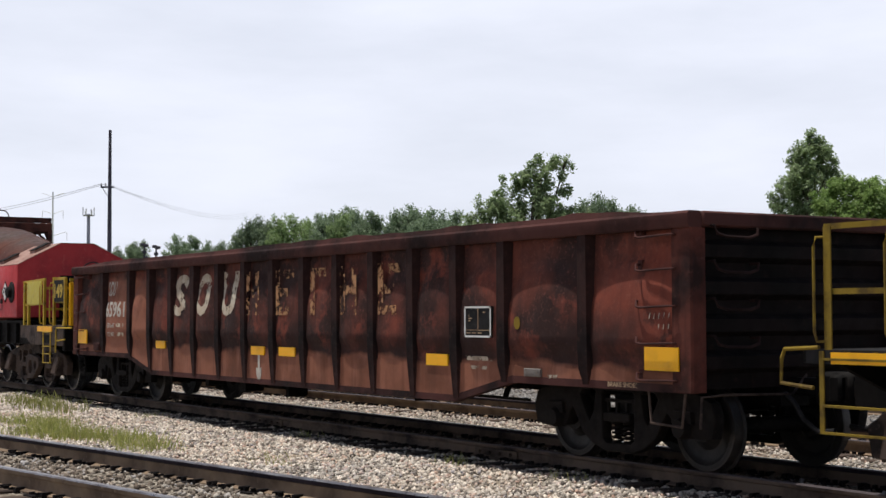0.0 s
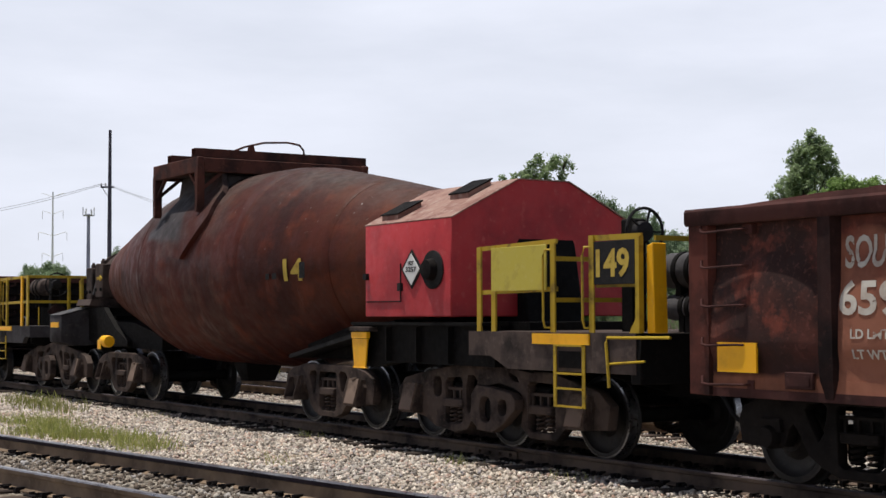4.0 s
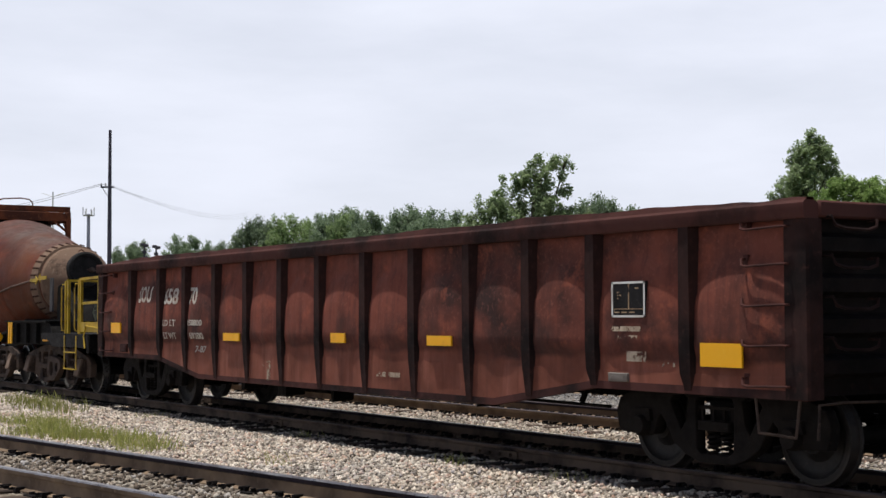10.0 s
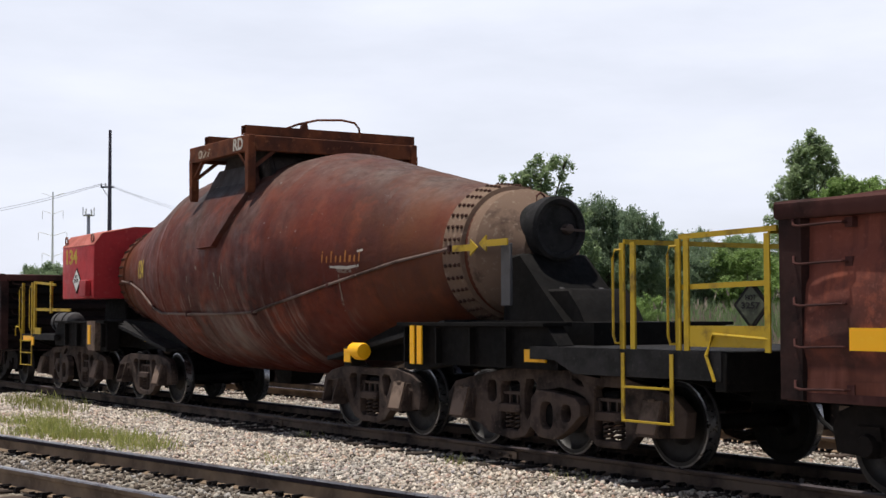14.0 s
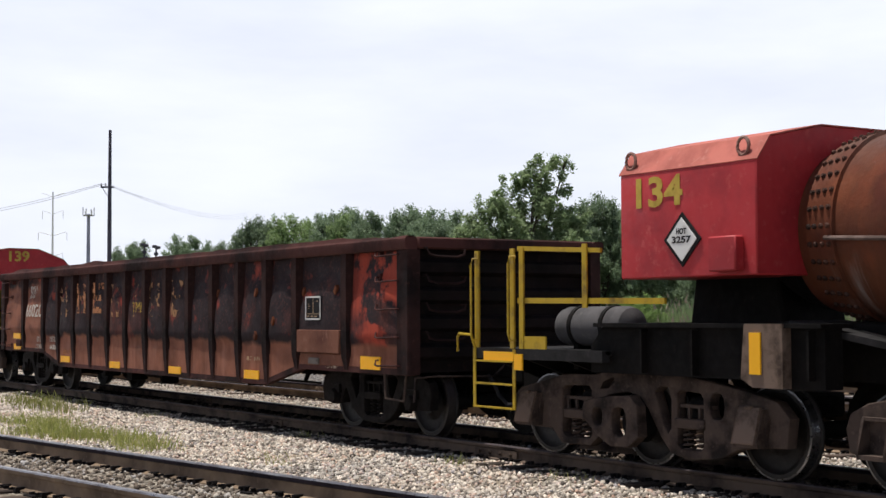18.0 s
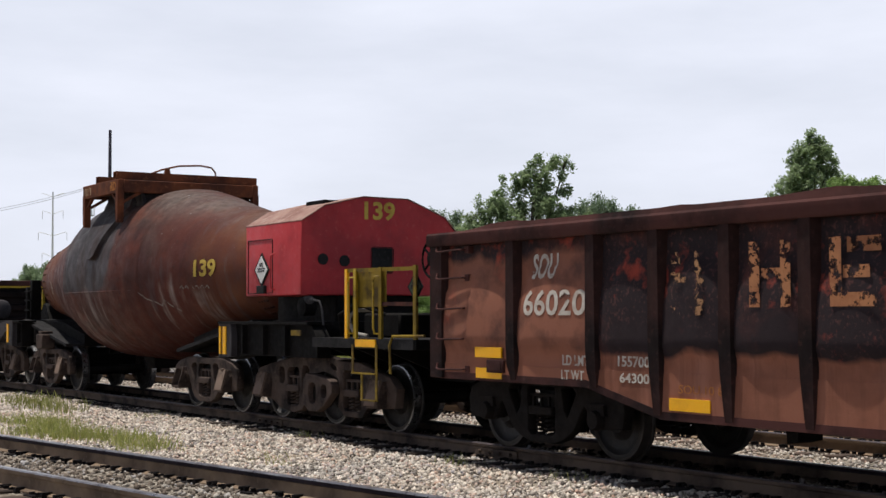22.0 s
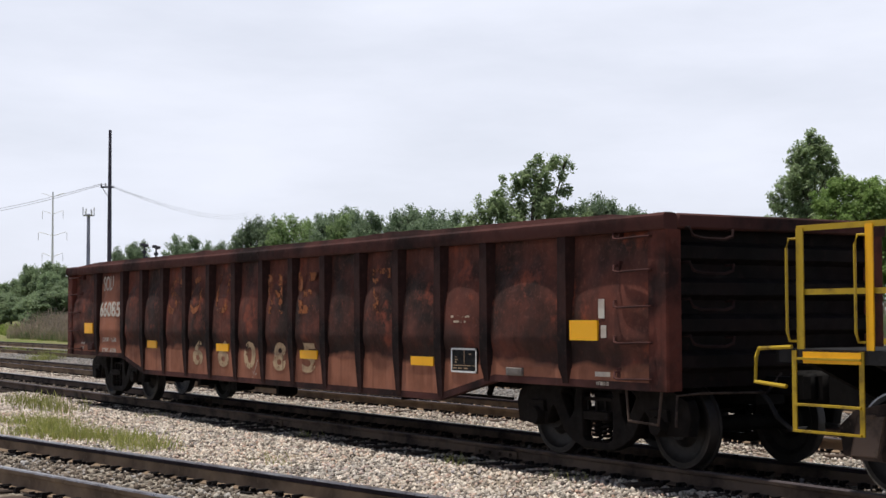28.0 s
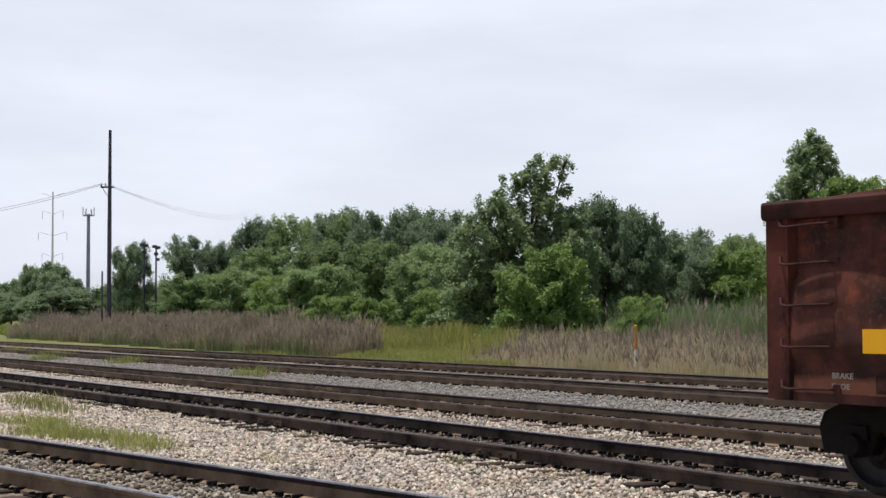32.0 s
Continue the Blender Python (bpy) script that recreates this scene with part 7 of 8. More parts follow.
def ballast_shader():
    m, nt, b = shader("ballast_and_soil", 0.95)
    v = mapped(nt)
    vo = N(nt, "ShaderNodeTexVoronoi", Scale=17.0)
    nt.links.new(v, vo.inputs["Vector"])
    stone = N(nt, "ShaderNodeValToRGB")
    e = stone.color_ramp.elements
    e[0].position, e[0].color = 0.0, (0.07, 0.058, 0.045, 1)
    e[1].position, e[1].color = 1.0, (0.36, 0.32, 0.265, 1)
    sep = N(nt, "ShaderNodeSeparateXYZ")
    nt.links.new(vo.outputs["Color"], sep.inputs["Vector"])
    nt.links.new(sep.outputs["X"], stone.inputs["Fac"])
    grey = blend(nt, 0.75, stone.outputs["Color"], (0.155, 0.15, 0.145))
    pos = axis_fac(nt, 1, 16.6, 17.6, 0.5, 0.8)
    c = blend(nt, pos, stone.outputs["Color"], grey)
    c = blend(nt, noise_fac(nt, v, 0.5, 0.5, 0.7, out=(0.0, 0.5)), c, (0.30, 0.235, 0.17))
    soil = blend(nt, noise_fac(nt, v, 0.25, 0.42, 0.6), (0.115, 0.15, 0.045), (0.22, 0.19, 0.10))
    c = blend(nt, axis_fac(nt, 1, 28.5, 30.0, 0.8, 0.4), c, soil)
    # Ground between the train's rails is darkened, its shade put into the colour.
    train_shade = times(nt, times(nt, axis_fac(nt, 1, 10.0, 10.2, 0.06, 2.0), axis_fac(nt, 1, 11.75, 11.6, 0.06, 2.0)), 0.85)
    c = blend(nt, train_shade, c, (0.045, 0.035, 0.027))
    nt.links.new(c, b.inputs["Base Color"])
    bp = N(nt, "ShaderNodeBump", Strength=0.9, Distance=0.04)
    nt.links.new(vo.outputs["Distance"], bp.inputs["Height"])
    nt.links.new(bp.outputs["Normal"], b.inputs["Normal"])
    return m


M["ballast"] = ballast_shader()
xs = sorted({*np.arange(-60, 6, 0.5).tolist(), *[-60 - 3 * 1.22 ** k for k in range(1, 30)], *[6 + 3 * 1.3 ** k for k in range(1, 24)]})
ys = sorted({*np.arange(2, 32, 0.25).tolist(), *[32 + 1.5 * 1.25 ** k for k in range(1, 33)], *[2 - 1.0 * 1.35 ** k for k in range(1, 24)]})
gv = [(x, y, ground_z(x, y) + (0.025 * noise.noise((x * 1.1, y * 1.3, 0)) if 2 < y < 40 else 0)) for y in ys for x in xs]
nxs = len(xs)
gf = [(j * nxs + i, j * nxs + i + 1, (j + 1) * nxs + i + 1, (j + 1) * nxs + i) for j in range(len(ys) - 1) for i in range(nxs - 1)]
me = bpy.data.meshes.new("ground")
me.from_pydata(gv, [], gf)
me.materials.append(M["ballast"])
me.shade_smooth()
tagged(new("ground", me), "pale limestone ballast and weedy soil of a rail yard", "ground", kind="structure")

RAIL = [(-.075, -.18), (.075, -.18), (.075, -.168), (.018, -.150), (.010, -.12), (.010, -.055), (.034, -.042), (.037, -.012), (.028, 0), (-.028, 0), (-.037, -.012), (-.034, -.042), (-.010, -.055), (-.010, -.12), (-.018, -.150), (-.075, -.168)]


def rail_mesh(bm, length, oily):
    """Head top, and on the far rails the greasy near face, have a look of their own."""
    prism(bm, RAIL, "x", -length / 2, length / 2)
    for f in bm.faces:
        c = f.calc_center_median()
        if c.z > -.008:
            f.material_index = 1
        elif oily and c.y < 0 and c.z > -.08:
            f.material_index = 2


def track(label, m, length, tie_range, plates_range, tie_top=-.19, joints=(), group="yard tracks", tops=("railtop", "railtop"), oily=False):
    tr = thing("railway_track", label, "track", group, m)
    for s in (-1, 1):
        bm = bmesh.new()
        rail_mesh(bm, length, s > 0)
        # The oily flag picks rails and ties darkened to paint in the train's shade.
        part("rail", bm, [M["railshaded" if oily else "rail"], M[tops[s > 0]], M["railoily"]], tr, "", pose(0, s * GAUGE / 2, 0))
    rnd = random.Random(5)

    def tie(bm):
        box(bm, -.115, .115, -1.3, 1.3, -.17, 0, .012)
    x = tie_range[0]
    while x < tie_range[1]:
        shared("tie_shaded" if oily else "tie", "tie", tie, M["tie_shaded" if oily else "tie"], tr, pose(x + rnd.uniform(-.03, .03), rnd.uniform(-.06, .06), tie_top + rnd.uniform(-.022, .004), -1.3, 0, rnd.uniform(-1.2, 1.2)))
        x += .53
    bm = bmesh.new()
    x = plates_range[0]
    while x < plates_range[1]:
        for s in (-1, 1):
            y = s * GAUGE / 2
            box(bm, x - .09, x + .09, y - .17, y + .17, -.188, -.170)
            for dx, dy in ((-.055, .10), (.05, -.10), (.04, .105), (-.05, -.105)):
                box(bm, x + dx - .016, x + dx + .016, y + dy - .022, y + dy + .022, -.175, -.148 + rnd.uniform(0, .016))
            # rail anchors on both sides of the tie, on most ties
            for dx in (-.145, .145):
                if rnd.random() < .85:
                    box(bm, x + dx - .022, x + dx + .022, y - .115, y - .02, -.20, -.138)
                    box(bm, x + dx - .018, x + dx + .018, y + .02, y + .10, -.20, -.145)
        x += .53
    tagged(part("track_hardware", bm, M["anchor"], tr, smooth=False), kind="stuff")
    for x, s in joints:
        def jb(bm):
            for k in (-1, 1):
                prism(bm, [(k * .012, -.145), (k * .040, -.140), (k * .034, -.10), (k * .036, -.058), (k * .012, -.055)], "x", -.45, .45)
                for i in range(4):
                    lathe(bm, [(k * .036, .022), (k * .075, .022)], "y", (-.33 + i * .22, 0, -.10), 6)
        shared("joint_shaded" if oily else "joint", "joint_bar", jb, M["railshaded" if oily else "rail"], tr, pose(x, s * GAUGE / 2, 0))
    return tr


track("rail track that the train runs on, on pale ballast", pose(0, Y1, 0), 400, (-52, -6), (-60, -6), tie_top=-.184, joints=((-21.2, -1), (-27.5, 1), (-33.4, 1), (-14.8, -1)), tops=("raildull", "railtop"), oily=True)
track("empty rusty rail track beside the train", pose(0, Y2, 0), 400, (-62, -10), (-70, -10), joints=((-30.0, 1), (-41, -1)), tops=("raildull", "raildull"))
track("empty rail track on grey ballast", pose(0, Y3, -.02), 400, (-60, -18), (-70, -18), tops=("raildull", "raildull"))
track("empty rail track at the edge of the weeds", pose(0, Y4, -.02), 400, (-60, -22), (-70, -22), tops=("raildull", "raildull"))
na = math.degrees(math.atan2(NEAR_B.y - NEAR_A.y, NEAR_B.x - NEAR_A.x))
d = (NEAR_B - NEAR_A).normalized()
nc = (NEAR_A + NEAR_B) / 2 + Vector((d.y, -d.x)) * GAUGE / 2
track("slanting rail track with oily dark ballast and rusty rails", pose(nc.x, nc.y, NEAR_Z, 0, 0, na), 70, (-12, 9), (-12, 9), tie_top=-.18)


# loose stones of the ballast, real geometry where the camera looks closest
def stones(name, label, count, place, material, smin, smax, seed):
    rs = np.random.RandomState(seed)
    base = np.array([(1, 0, 0), (-.9, .1, .1), (0, 1, .1), (.1, -1, 0), (0, .1, .9), (0, 0, -.8), (.6, .6, .5), (-.6, -.5, .5)], float)
    tri = np.array([(0, 6, 4), (6, 2, 4), (2, 1, 4), (1, 7, 4), (7, 3, 4), (3, 0, 4), (0, 2, 6), (0, 5, 2), (2, 5, 1), (1, 3, 7), (1, 5, 3), (3, 5, 0)])
    pts = place(rs, count)
    n = len(pts)
    a, b2 = rs.rand(n) * 6.283, rs.rand(n) * 6.283
    size = (smin + (smax - smin) * rs.rand(n) ** 1.6)[:, None, None]
    sc = 0.65 + 0.6 * rs.rand(n, 1, 3)
    v = base[None] * sc * size + (rs.rand(n, 8, 3) - .5) * size * .35
    ca, sa, cb, sb = np.cos(a)[:, None], np.sin(a)[:, None], np.cos(b2)[:, None], np.sin(b2)[:, None]
    x, y, z = v[..., 0], v[..., 1], v[..., 2]
    x, y = x * ca - y * sa, x * sa + y * ca
    y, z = y * cb - z * sb, y * sb + z * cb
    v = np.stack([x, y, z], -1) + pts[:, None, :]
    me = bpy.data.meshes.new(name)
    me.vertices.add(n * 8)
    me.vertices.foreach_set("co", v.reshape(-1))
    faces = (tri[None] + (np.arange(n) * 8)[:, None, None]).reshape(-1)
    me.loops.add(n * 36)
    me.loops.foreach_set("vertex_index", faces.astype(np.int32))
    me.polygons.add(n * 12)
    me.polygons.foreach_set("loop_start", (np.arange(n * 12) * 3).astype(np.int32))
    me.update(calc_edges=True)
    me.materials.append(material)
    return tagged(new(name, me), label, "ballast", kind="stuff")


def stone_shader(name, lo, hi, tint, dirt=0.4):
    """Crushed stone: every chip has its own shade; dirt lies in patches and greys or reddens some stretches."""
    m, nt, b = shader(name, 0.9)
    g = N(nt, "ShaderNodeNewGeometry")
    r = N(nt, "ShaderNodeValToRGB")
    e = r.color_ramp.elements
    e[0].position, e[0].color = 0.0, (*lo, 1)
    e[1].position, e[1].color = 0.62, (*hi, 1)
    for p, col in ((0.24, tuple((x + y) / 2 for x, y in zip(lo, hi))), (0.74, tuple(min(.82, x * 1.25) for x in hi)), (0.86, tint), (1.0, (.34, .33, .34))):
        k = r.color_ramp.elements.new(p)
        k.color = (*col, 1)
    nt.links.new(g.outputs["Random Per Island"], r.inputs["Fac"])
    v = mapped(nt)
    c = blend(nt, noise_fac(nt, v, 40.0, 0.4, 0.7, out=(0.0, 0.4)), r.outputs["Color"], (0.25, 0.2, 0.15))
    c = blend(nt, noise_fac(nt, v, 0.55, 0.46, 0.66, 4.0, out=(0.0, 0.55)), c, (0.92, 0.98, 1.06), "MULTIPLY")
    c = blend(nt, noise_fac(nt, v, 1.6, 0.50, 0.70, 5.0, out=(0.0, dirt)), c, (0.62, 0.50, 0.40), "MULTIPLY")
    nt.links.new(c, b.inputs["Base Color"])
    return m


M["stone"] = stone_shader("limestone_chips", (0.060, 0.050, 0.046), (0.62, 0.555, 0.475), (0.46, 0.31, 0.24))
M["stone_grey"] = stone_shader("grey_chips", (0.10, 0.10, 0.10), (0.30, 0.29, 0.28), (0.22, 0.18, 0.15))
# Chips darkened so that the train's shade sits in their colour.
M["stone_track"] = stone_shader("shade_darkened_chips", (0.022, 0.018, 0.016), (0.17, 0.145, 0.12), (0.15, 0.11, 0.085))
M["stone_dark"] = stone_shader("oily_chips", (0.025, 0.020, 0.017), (0.20, 0.165, 0.135), (0.42, 0.38, 0.32))


def near_off(x, y):
    return (x - NEAR_A.x) * -d.y + (y - NEAR_A.y) * d.x


def strip(y0, y1, x0, x1, ok=lambda x, y: True, sink=0.012):
    def place(rs, count):
        out = []
        x = x0 + (x1 - x0) * rs.rand(count) ** 0.85
        y = y0 + (y1 - y0) * rs.rand(count)
        for px, py in zip(x, y):
            if ok(px, py):
                out.append((px, py, ground_z(px, py) + 0.025 * noise.noise((px * 1.1, py * 1.3, 0)) + sink * rs.rand()))
        return np.array(out)
    return place


stones("ballast_stones", "pale limestone ballast stones between two tracks", 84000, strip(4.8, 10.05, -6, -34, lambda x, y: near_off(x, y) > 0.15), M["stone"], .012, .044, 1)
stones("ballast_stones", "oily dark ballast stones in the nearest track", 16000, strip(2.2, 7.2, -6, -23, lambda x, y: -1.6 < near_off(x, y) < -.06), M["stone_dark"], .018, .040, 2)
stones("ballast_stones", "pale ballast stones between the rails and the next track", 40000, strip(11.72, 14.2, -8, -58), M["stone"], .016, .038, 3)
stones("ballast_stones", "ballast stones between the train's rails, darkened for its shade", 19000, strip(10.12, 11.72, -8, -58), M["stone_track"], .016, .038, 5)
stones("ballast_stones", "grey ballast stones beyond the second track", 34000, strip(14.3, 20.0, -14, -70), M["stone_grey"], .022, .05, 4)


# ---- weeds, reeds and trees ----
def blades(name, label, category, count, place, material, hmin, hmax, wide, seed, plume=None, lean=0.25):
    """A stand of grass or reed: tapering blades, each a bent strip; plume gives a seed head."""
    rs = np.random.RandomState(seed)
    pts = place(rs, count)
    n = len(pts)
    h = hmin + (hmax - hmin) * rs.rand(n)
    if pts.shape[1] > 3:
        h = h * pts[:, 3]
        pts = pts[:, :3]
    a = rs.rand(n) * 6.283
    ln = lean * h * (.3 + rs.rand(n))
    dx, dy = np.cos(a), np.sin(a)
    b2 = rs.rand(n) * 6.283
    wx, wy = np.cos(b2) * wide / 2, np.sin(b2) * wide / 2
    rows = []
    for f, w in ((0, 1.0), (.45, .9), (.8, .6), (1.0, .08)):
        cx, cy, cz = pts[:, 0] + dx * ln * f * f, pts[:, 1] + dy * ln * f * f, pts[:, 2] + h * f
        rows.append(np.stack([cx - wx * w, cy - wy * w, cz], -1))
        rows.append(np.stack([cx + wx * w, cy + wy * w, cz], -1))
    v = np.stack(rows, 1)
    quads = np.array([(0, 1, 3, 2), (2, 3, 5, 4), (4, 5, 7, 6)])
    nv = 8
    mats = np.zeros((n, 3), np.int32)
    if plume:
        pl = rs.rand(n) < plume
        k = int(pl.sum())
        top = np.stack([pts[pl, 0] + dx[pl] * ln[pl], pts[pl, 1] + dy[pl] * ln[pl], pts[pl, 2] + h[pl]], -1)
        hh, ww = (.18 + .18 * rs.rand(k))[:, None], (.030 + .03 * rs.rand(k))[:, None]
        e = np.stack([np.cos(b2[pl]), np.sin(b2[pl]), np.zeros(k)], -1)
        dn = np.stack([dx[pl] * .35, dy[pl] * .35, np.ones(k)], -1)
        pv = np.stack([top - dn * hh * .25, top + e * ww, top + dn * hh, top - e * ww], 1)
    me = bpy.data.meshes.new(name)
    vv = v.reshape(-1, 3)
    q = (quads[None] + (np.arange(n) * nv)[:, None, None]).reshape(-1, 4)
    if plume:
        pq = np.arange(k * 4).reshape(-1, 4) + len(vv)
        vv = np.concatenate([vv, pv.reshape(-1, 3)])
        mi = np.concatenate([np.zeros(len(q), np.int32), np.ones(len(pq), np.int32)])
        q = np.concatenate([q, pq])
    else:
        mi = np.zeros(len(q), np.int32)
    me.vertices.add(len(vv))
    me.vertices.foreach_set("co", vv.reshape(-1))
    me.loops.add(len(q) * 4)
    me.loops.foreach_set("vertex_index", q.reshape(-1).astype(np.int32))
    me.polygons.add(len(q))
    me.polygons.foreach_set("loop_start", (np.arange(len(q)) * 4).astype(np.int32))
    me.polygons.foreach_set("material_index", mi)
    me.update(calc_edges=True)
    for mt in (material if isinstance(material, list) else [material]):
        me.materials.append(mt)
    return tagged(new(name, me), label, category, kind="stuff")


def leaf_shader(name, lo, hi, patchy=0.35):
    m, nt, b = shader(name, 0.6)
    g = N(nt, "ShaderNodeNewGeometry")
    r = N(nt, "ShaderNodeValToRGB")
    e = r.color_ramp.elements
    e[0].position, e[0].color = 0.0, (*lo, 1)
    e[1].position, e[1].color = 1.0, (*hi, 1)
    nt.links.new(g.outputs["Random Per Island"], r.inputs["Fac"])
    oi = N(nt, "ShaderNodeObjectInfo")
    hs = N(nt, "ShaderNodeHueSaturation")
    mr = N(nt, "ShaderNodeMapRange", To_Min=0.88, To_Max=1.18)
    nt.links.new(oi.outputs["Random"], mr.inputs["Value"])
    nt.links.new(mr.outputs["Result"], hs.inputs["Value"])
    v = mapped(nt)
    c = blend(nt, noise_fac(nt, v, 0.45, 0.4, 0.65, out=(0.0, patchy)), r.outputs["Color"], tuple(x * 0.55 for x in lo))
    nt.links.new(c, hs.inputs["Color"])
    nt.links.new(hs.outputs["Color"], b.inputs["Base Color"])
    tr = N(nt, "ShaderNodeBsdfTranslucent")
    nt.links.new(hs.outputs["Color"], tr.inputs["Color"])
    mx = N(nt, "ShaderNodeMixShader", Fac=0.45)
    nt.links.new(b.outputs["BSDF"], mx.inputs[1])
    nt.links.new(tr.outputs["BSDF"], mx.inputs[2])
    nt.links.new(mx.outputs["Shader"], nt.nodes["Material Output"].inputs["Surface"])
    return m


M["leaf"] = leaf_shader("leaves", (0.155, 0.233, 0.092), (0.315, 0.415, 0.189))
M["leaf_light"] = leaf_shader("light_leaves", (0.171, 0.271, 0.074), (0.315, 0.431, 0.148))
M["leaf_dark"] = leaf_shader("dark_leaves", (0.141, 0.202, 0.124), (0.271, 0.353, 0.211))
# Bluer, paler green paints distance haze onto the far leaves.
M["leaf_haze"] = leaf_shader("haze_tinted_leaves", (0.177, 0.245, 0.142), (0.274, 0.353, 0.194))
M["bark"] = worn("bark", (0.105, 0.085, 0.07), (0.05, 0.04, 0.035), (0.16, 0.14, 0.12), 3.0, 20.0, relief=.5)
M["reed"] = leaf_shader("dry_reed", (0.245, 0.215, 0.150), (0.41, 0.36, 0.255), 0.3)
M["reed_green"] = leaf_shader("green_reed", (0.17, 0.235, 0.10), (0.31, 0.38, 0.19), 0.25)
M["meadow"] = leaf_shader("pale_meadow_grass", (0.34, 0.36, 0.10), (0.52, 0.50, 0.19), 0.25)
M["reed_pale"] = leaf_shader("pale_dry_reed", (0.50, 0.435, 0.30), (0.68, 0.60, 0.44), 0.1)
M["leaf_pale"] = leaf_shader("pale_leaves", (0.215, 0.299, 0.141), (0.386, 0.475, 0.259), 0.2)
M["plume"] = leaf_shader("reed_plume", (0.25, 0.195, 0.155), (0.37, 0.30, 0.24), 0.15)
M["grass"] = leaf_shader("grass", (0.17, 0.23, 0.045), (0.31, 0.36, 0.10), 0.2)
M["weed"] = leaf_shader("track_weed", (0.20, 0.235, 0.055), (0.36, 0.36, 0.13), 0.1)


CROWN = {"up": .25, "reach": 2.5}                     # how far boughs turn up and how long they are


def crown_mesh(name, lumps, leaves, size, material, seed, droop=0.2):
    """A crown of many small leaf sprays filling several lumps (x, y, z, rx, ry, rz), denser to the outside."""
    rs = np.random.RandomState(seed)
    vol = np.array([(l[3] * l[4] * l[5]) ** .48 for l in lumps])
    which = rs.choice(len(lumps), leaves // 7, p=vol / vol.sum())
    L = np.array(lumps)[which]
    # each lump is a leafy bough, longer than thick, that points up and out of the crown
    core = np.array(lumps)[:, :3].mean(0) - np.array([0, 0, .12 * np.ptp(np.array(lumps)[:, 2])])
    ax = L[:, :3] - core
    ax /= np.linalg.norm(ax, axis=1)[:, None] + 1e-6
    tilt = np.random.RandomState(seed + 1).normal(scale=.45, size=(len(lumps), 3))[which]
    ax += tilt + np.array([0, 0, CROWN["up"]])
    ax /= np.linalg.norm(ax, axis=1)[:, None] + 1e-6
    dv = rs.normal(size=(len(which), 3))
    dv /= np.linalg.norm(dv, axis=1)[:, None]
    along = (rs.rand(len(which), 1) * CROWN["reach"] - 1.05)
    thin = 1.0 - .62 * np.clip((along + .4) / 1.9, 0, 1)
    fork = 1 + .35 * np.sin(along * 5 + L[:, :1] * 3 + dv[:, :1] * 4)
    c = L[:, :3] + ax * L[:, 3:].mean(1)[:, None] * along * .95 + dv * L[:, 3:] * (.2 + .75 * rs.rand(len(which), 1) ** .7) * thin * fork
    # sprays: seven leaves about a twig end
    k = 7
    p = c[:, None, :] + rs.normal(scale=size * 0.9, size=(len(c), k, 3))
    p = p.reshape(-1, 3)
    n = len(p)
    nn = rs.normal(size=(n, 3)) * .8 + np.array([0, 0, .9]) + np.repeat(dv, k, 0) * .3
    nn /= np.linalg.norm(nn, axis=1)[:, None]
    t = np.cross(nn, rs.normal(size=(n, 3)))
    t /= np.linalg.norm(t, axis=1)[:, None] + 1e-9
    b = np.cross(nn, t)
    s = size * (0.6 + 0.8 * rs.rand(n))[:, None]
    v = np.stack([p - t * s * .8, p + b * s * .42 - nn * s * .1, p + t * s * .9 - np.array([0, 0, droop]) * s, p - b * s * .42 - nn * s * .1], 1)
    me = bpy.data.meshes.new(name)
    me.vertices.add(n * 4)
    me.vertices.foreach_set("co", v.reshape(-1))
    me.loops.add(n * 4)
    me.loops.foreach_set("vertex_index", np.arange(n * 4, dtype=np.int32))
    me.polygons.add(n)
    me.polygons.foreach_set("loop_start", (np.arange(n) * 4).astype(np.int32))
    me.update(calc_edges=True)
    me.materials.append(material)
    return me


def tree(label, at, lumps, leaves, size, material, seed, trunk_h, trunk_r, bush=False):
    t = thing("bush" if bush else "tree", label, "bush" if bush else "tree", "trees behind the tracks", at)
    rnd = random.Random(seed)
    bm = bmesh.new()
    tube(bm, [(0, 0, -.4), (0.05, 0, trunk_h * .3), (-.05, .05, trunk_h * .7), (0, 0, trunk_h)], trunk_r, 8)
    for v in bm.verts:
        f = 1 - .6 * max(0, v.co.z) / max(trunk_h, .1)
        v.co.x, v.co.y = v.co.x * f, v.co.y * f
    part("trunk", bm, M["bark"], t)
    bm = bmesh.new()
    for i, l in enumerate(lumps):
        s = Vector((0, 0, trunk_h * rnd.uniform(.35, .8)))
        e = Vector(l[:3])
        mid = s.lerp(e, .5) + Vector((rnd.uniform(-.2, .2), rnd.uniform(-.2, .2), -.1 * (e - s).length))
        if i % max(1, len(lumps) // 14):
            continue
        tube(bm, [s, mid, e], trunk_r * .2, 6)
        for _ in range(3):
            q = e + Vector((rnd.uniform(-1, 1) * l[3], rnd.uniform(-1, 1) * l[4], rnd.uniform(-.3, .9) * l[5])) * .8
            tube(bm, [mid.lerp(e, rnd.uniform(.3, 1)), q], trunk_r * .10, 5)
    part("branchwork", bm, M["bark"], t)
    part("crown", crown_mesh("crown", lumps, leaves, size, material, seed), None, t)
    return t


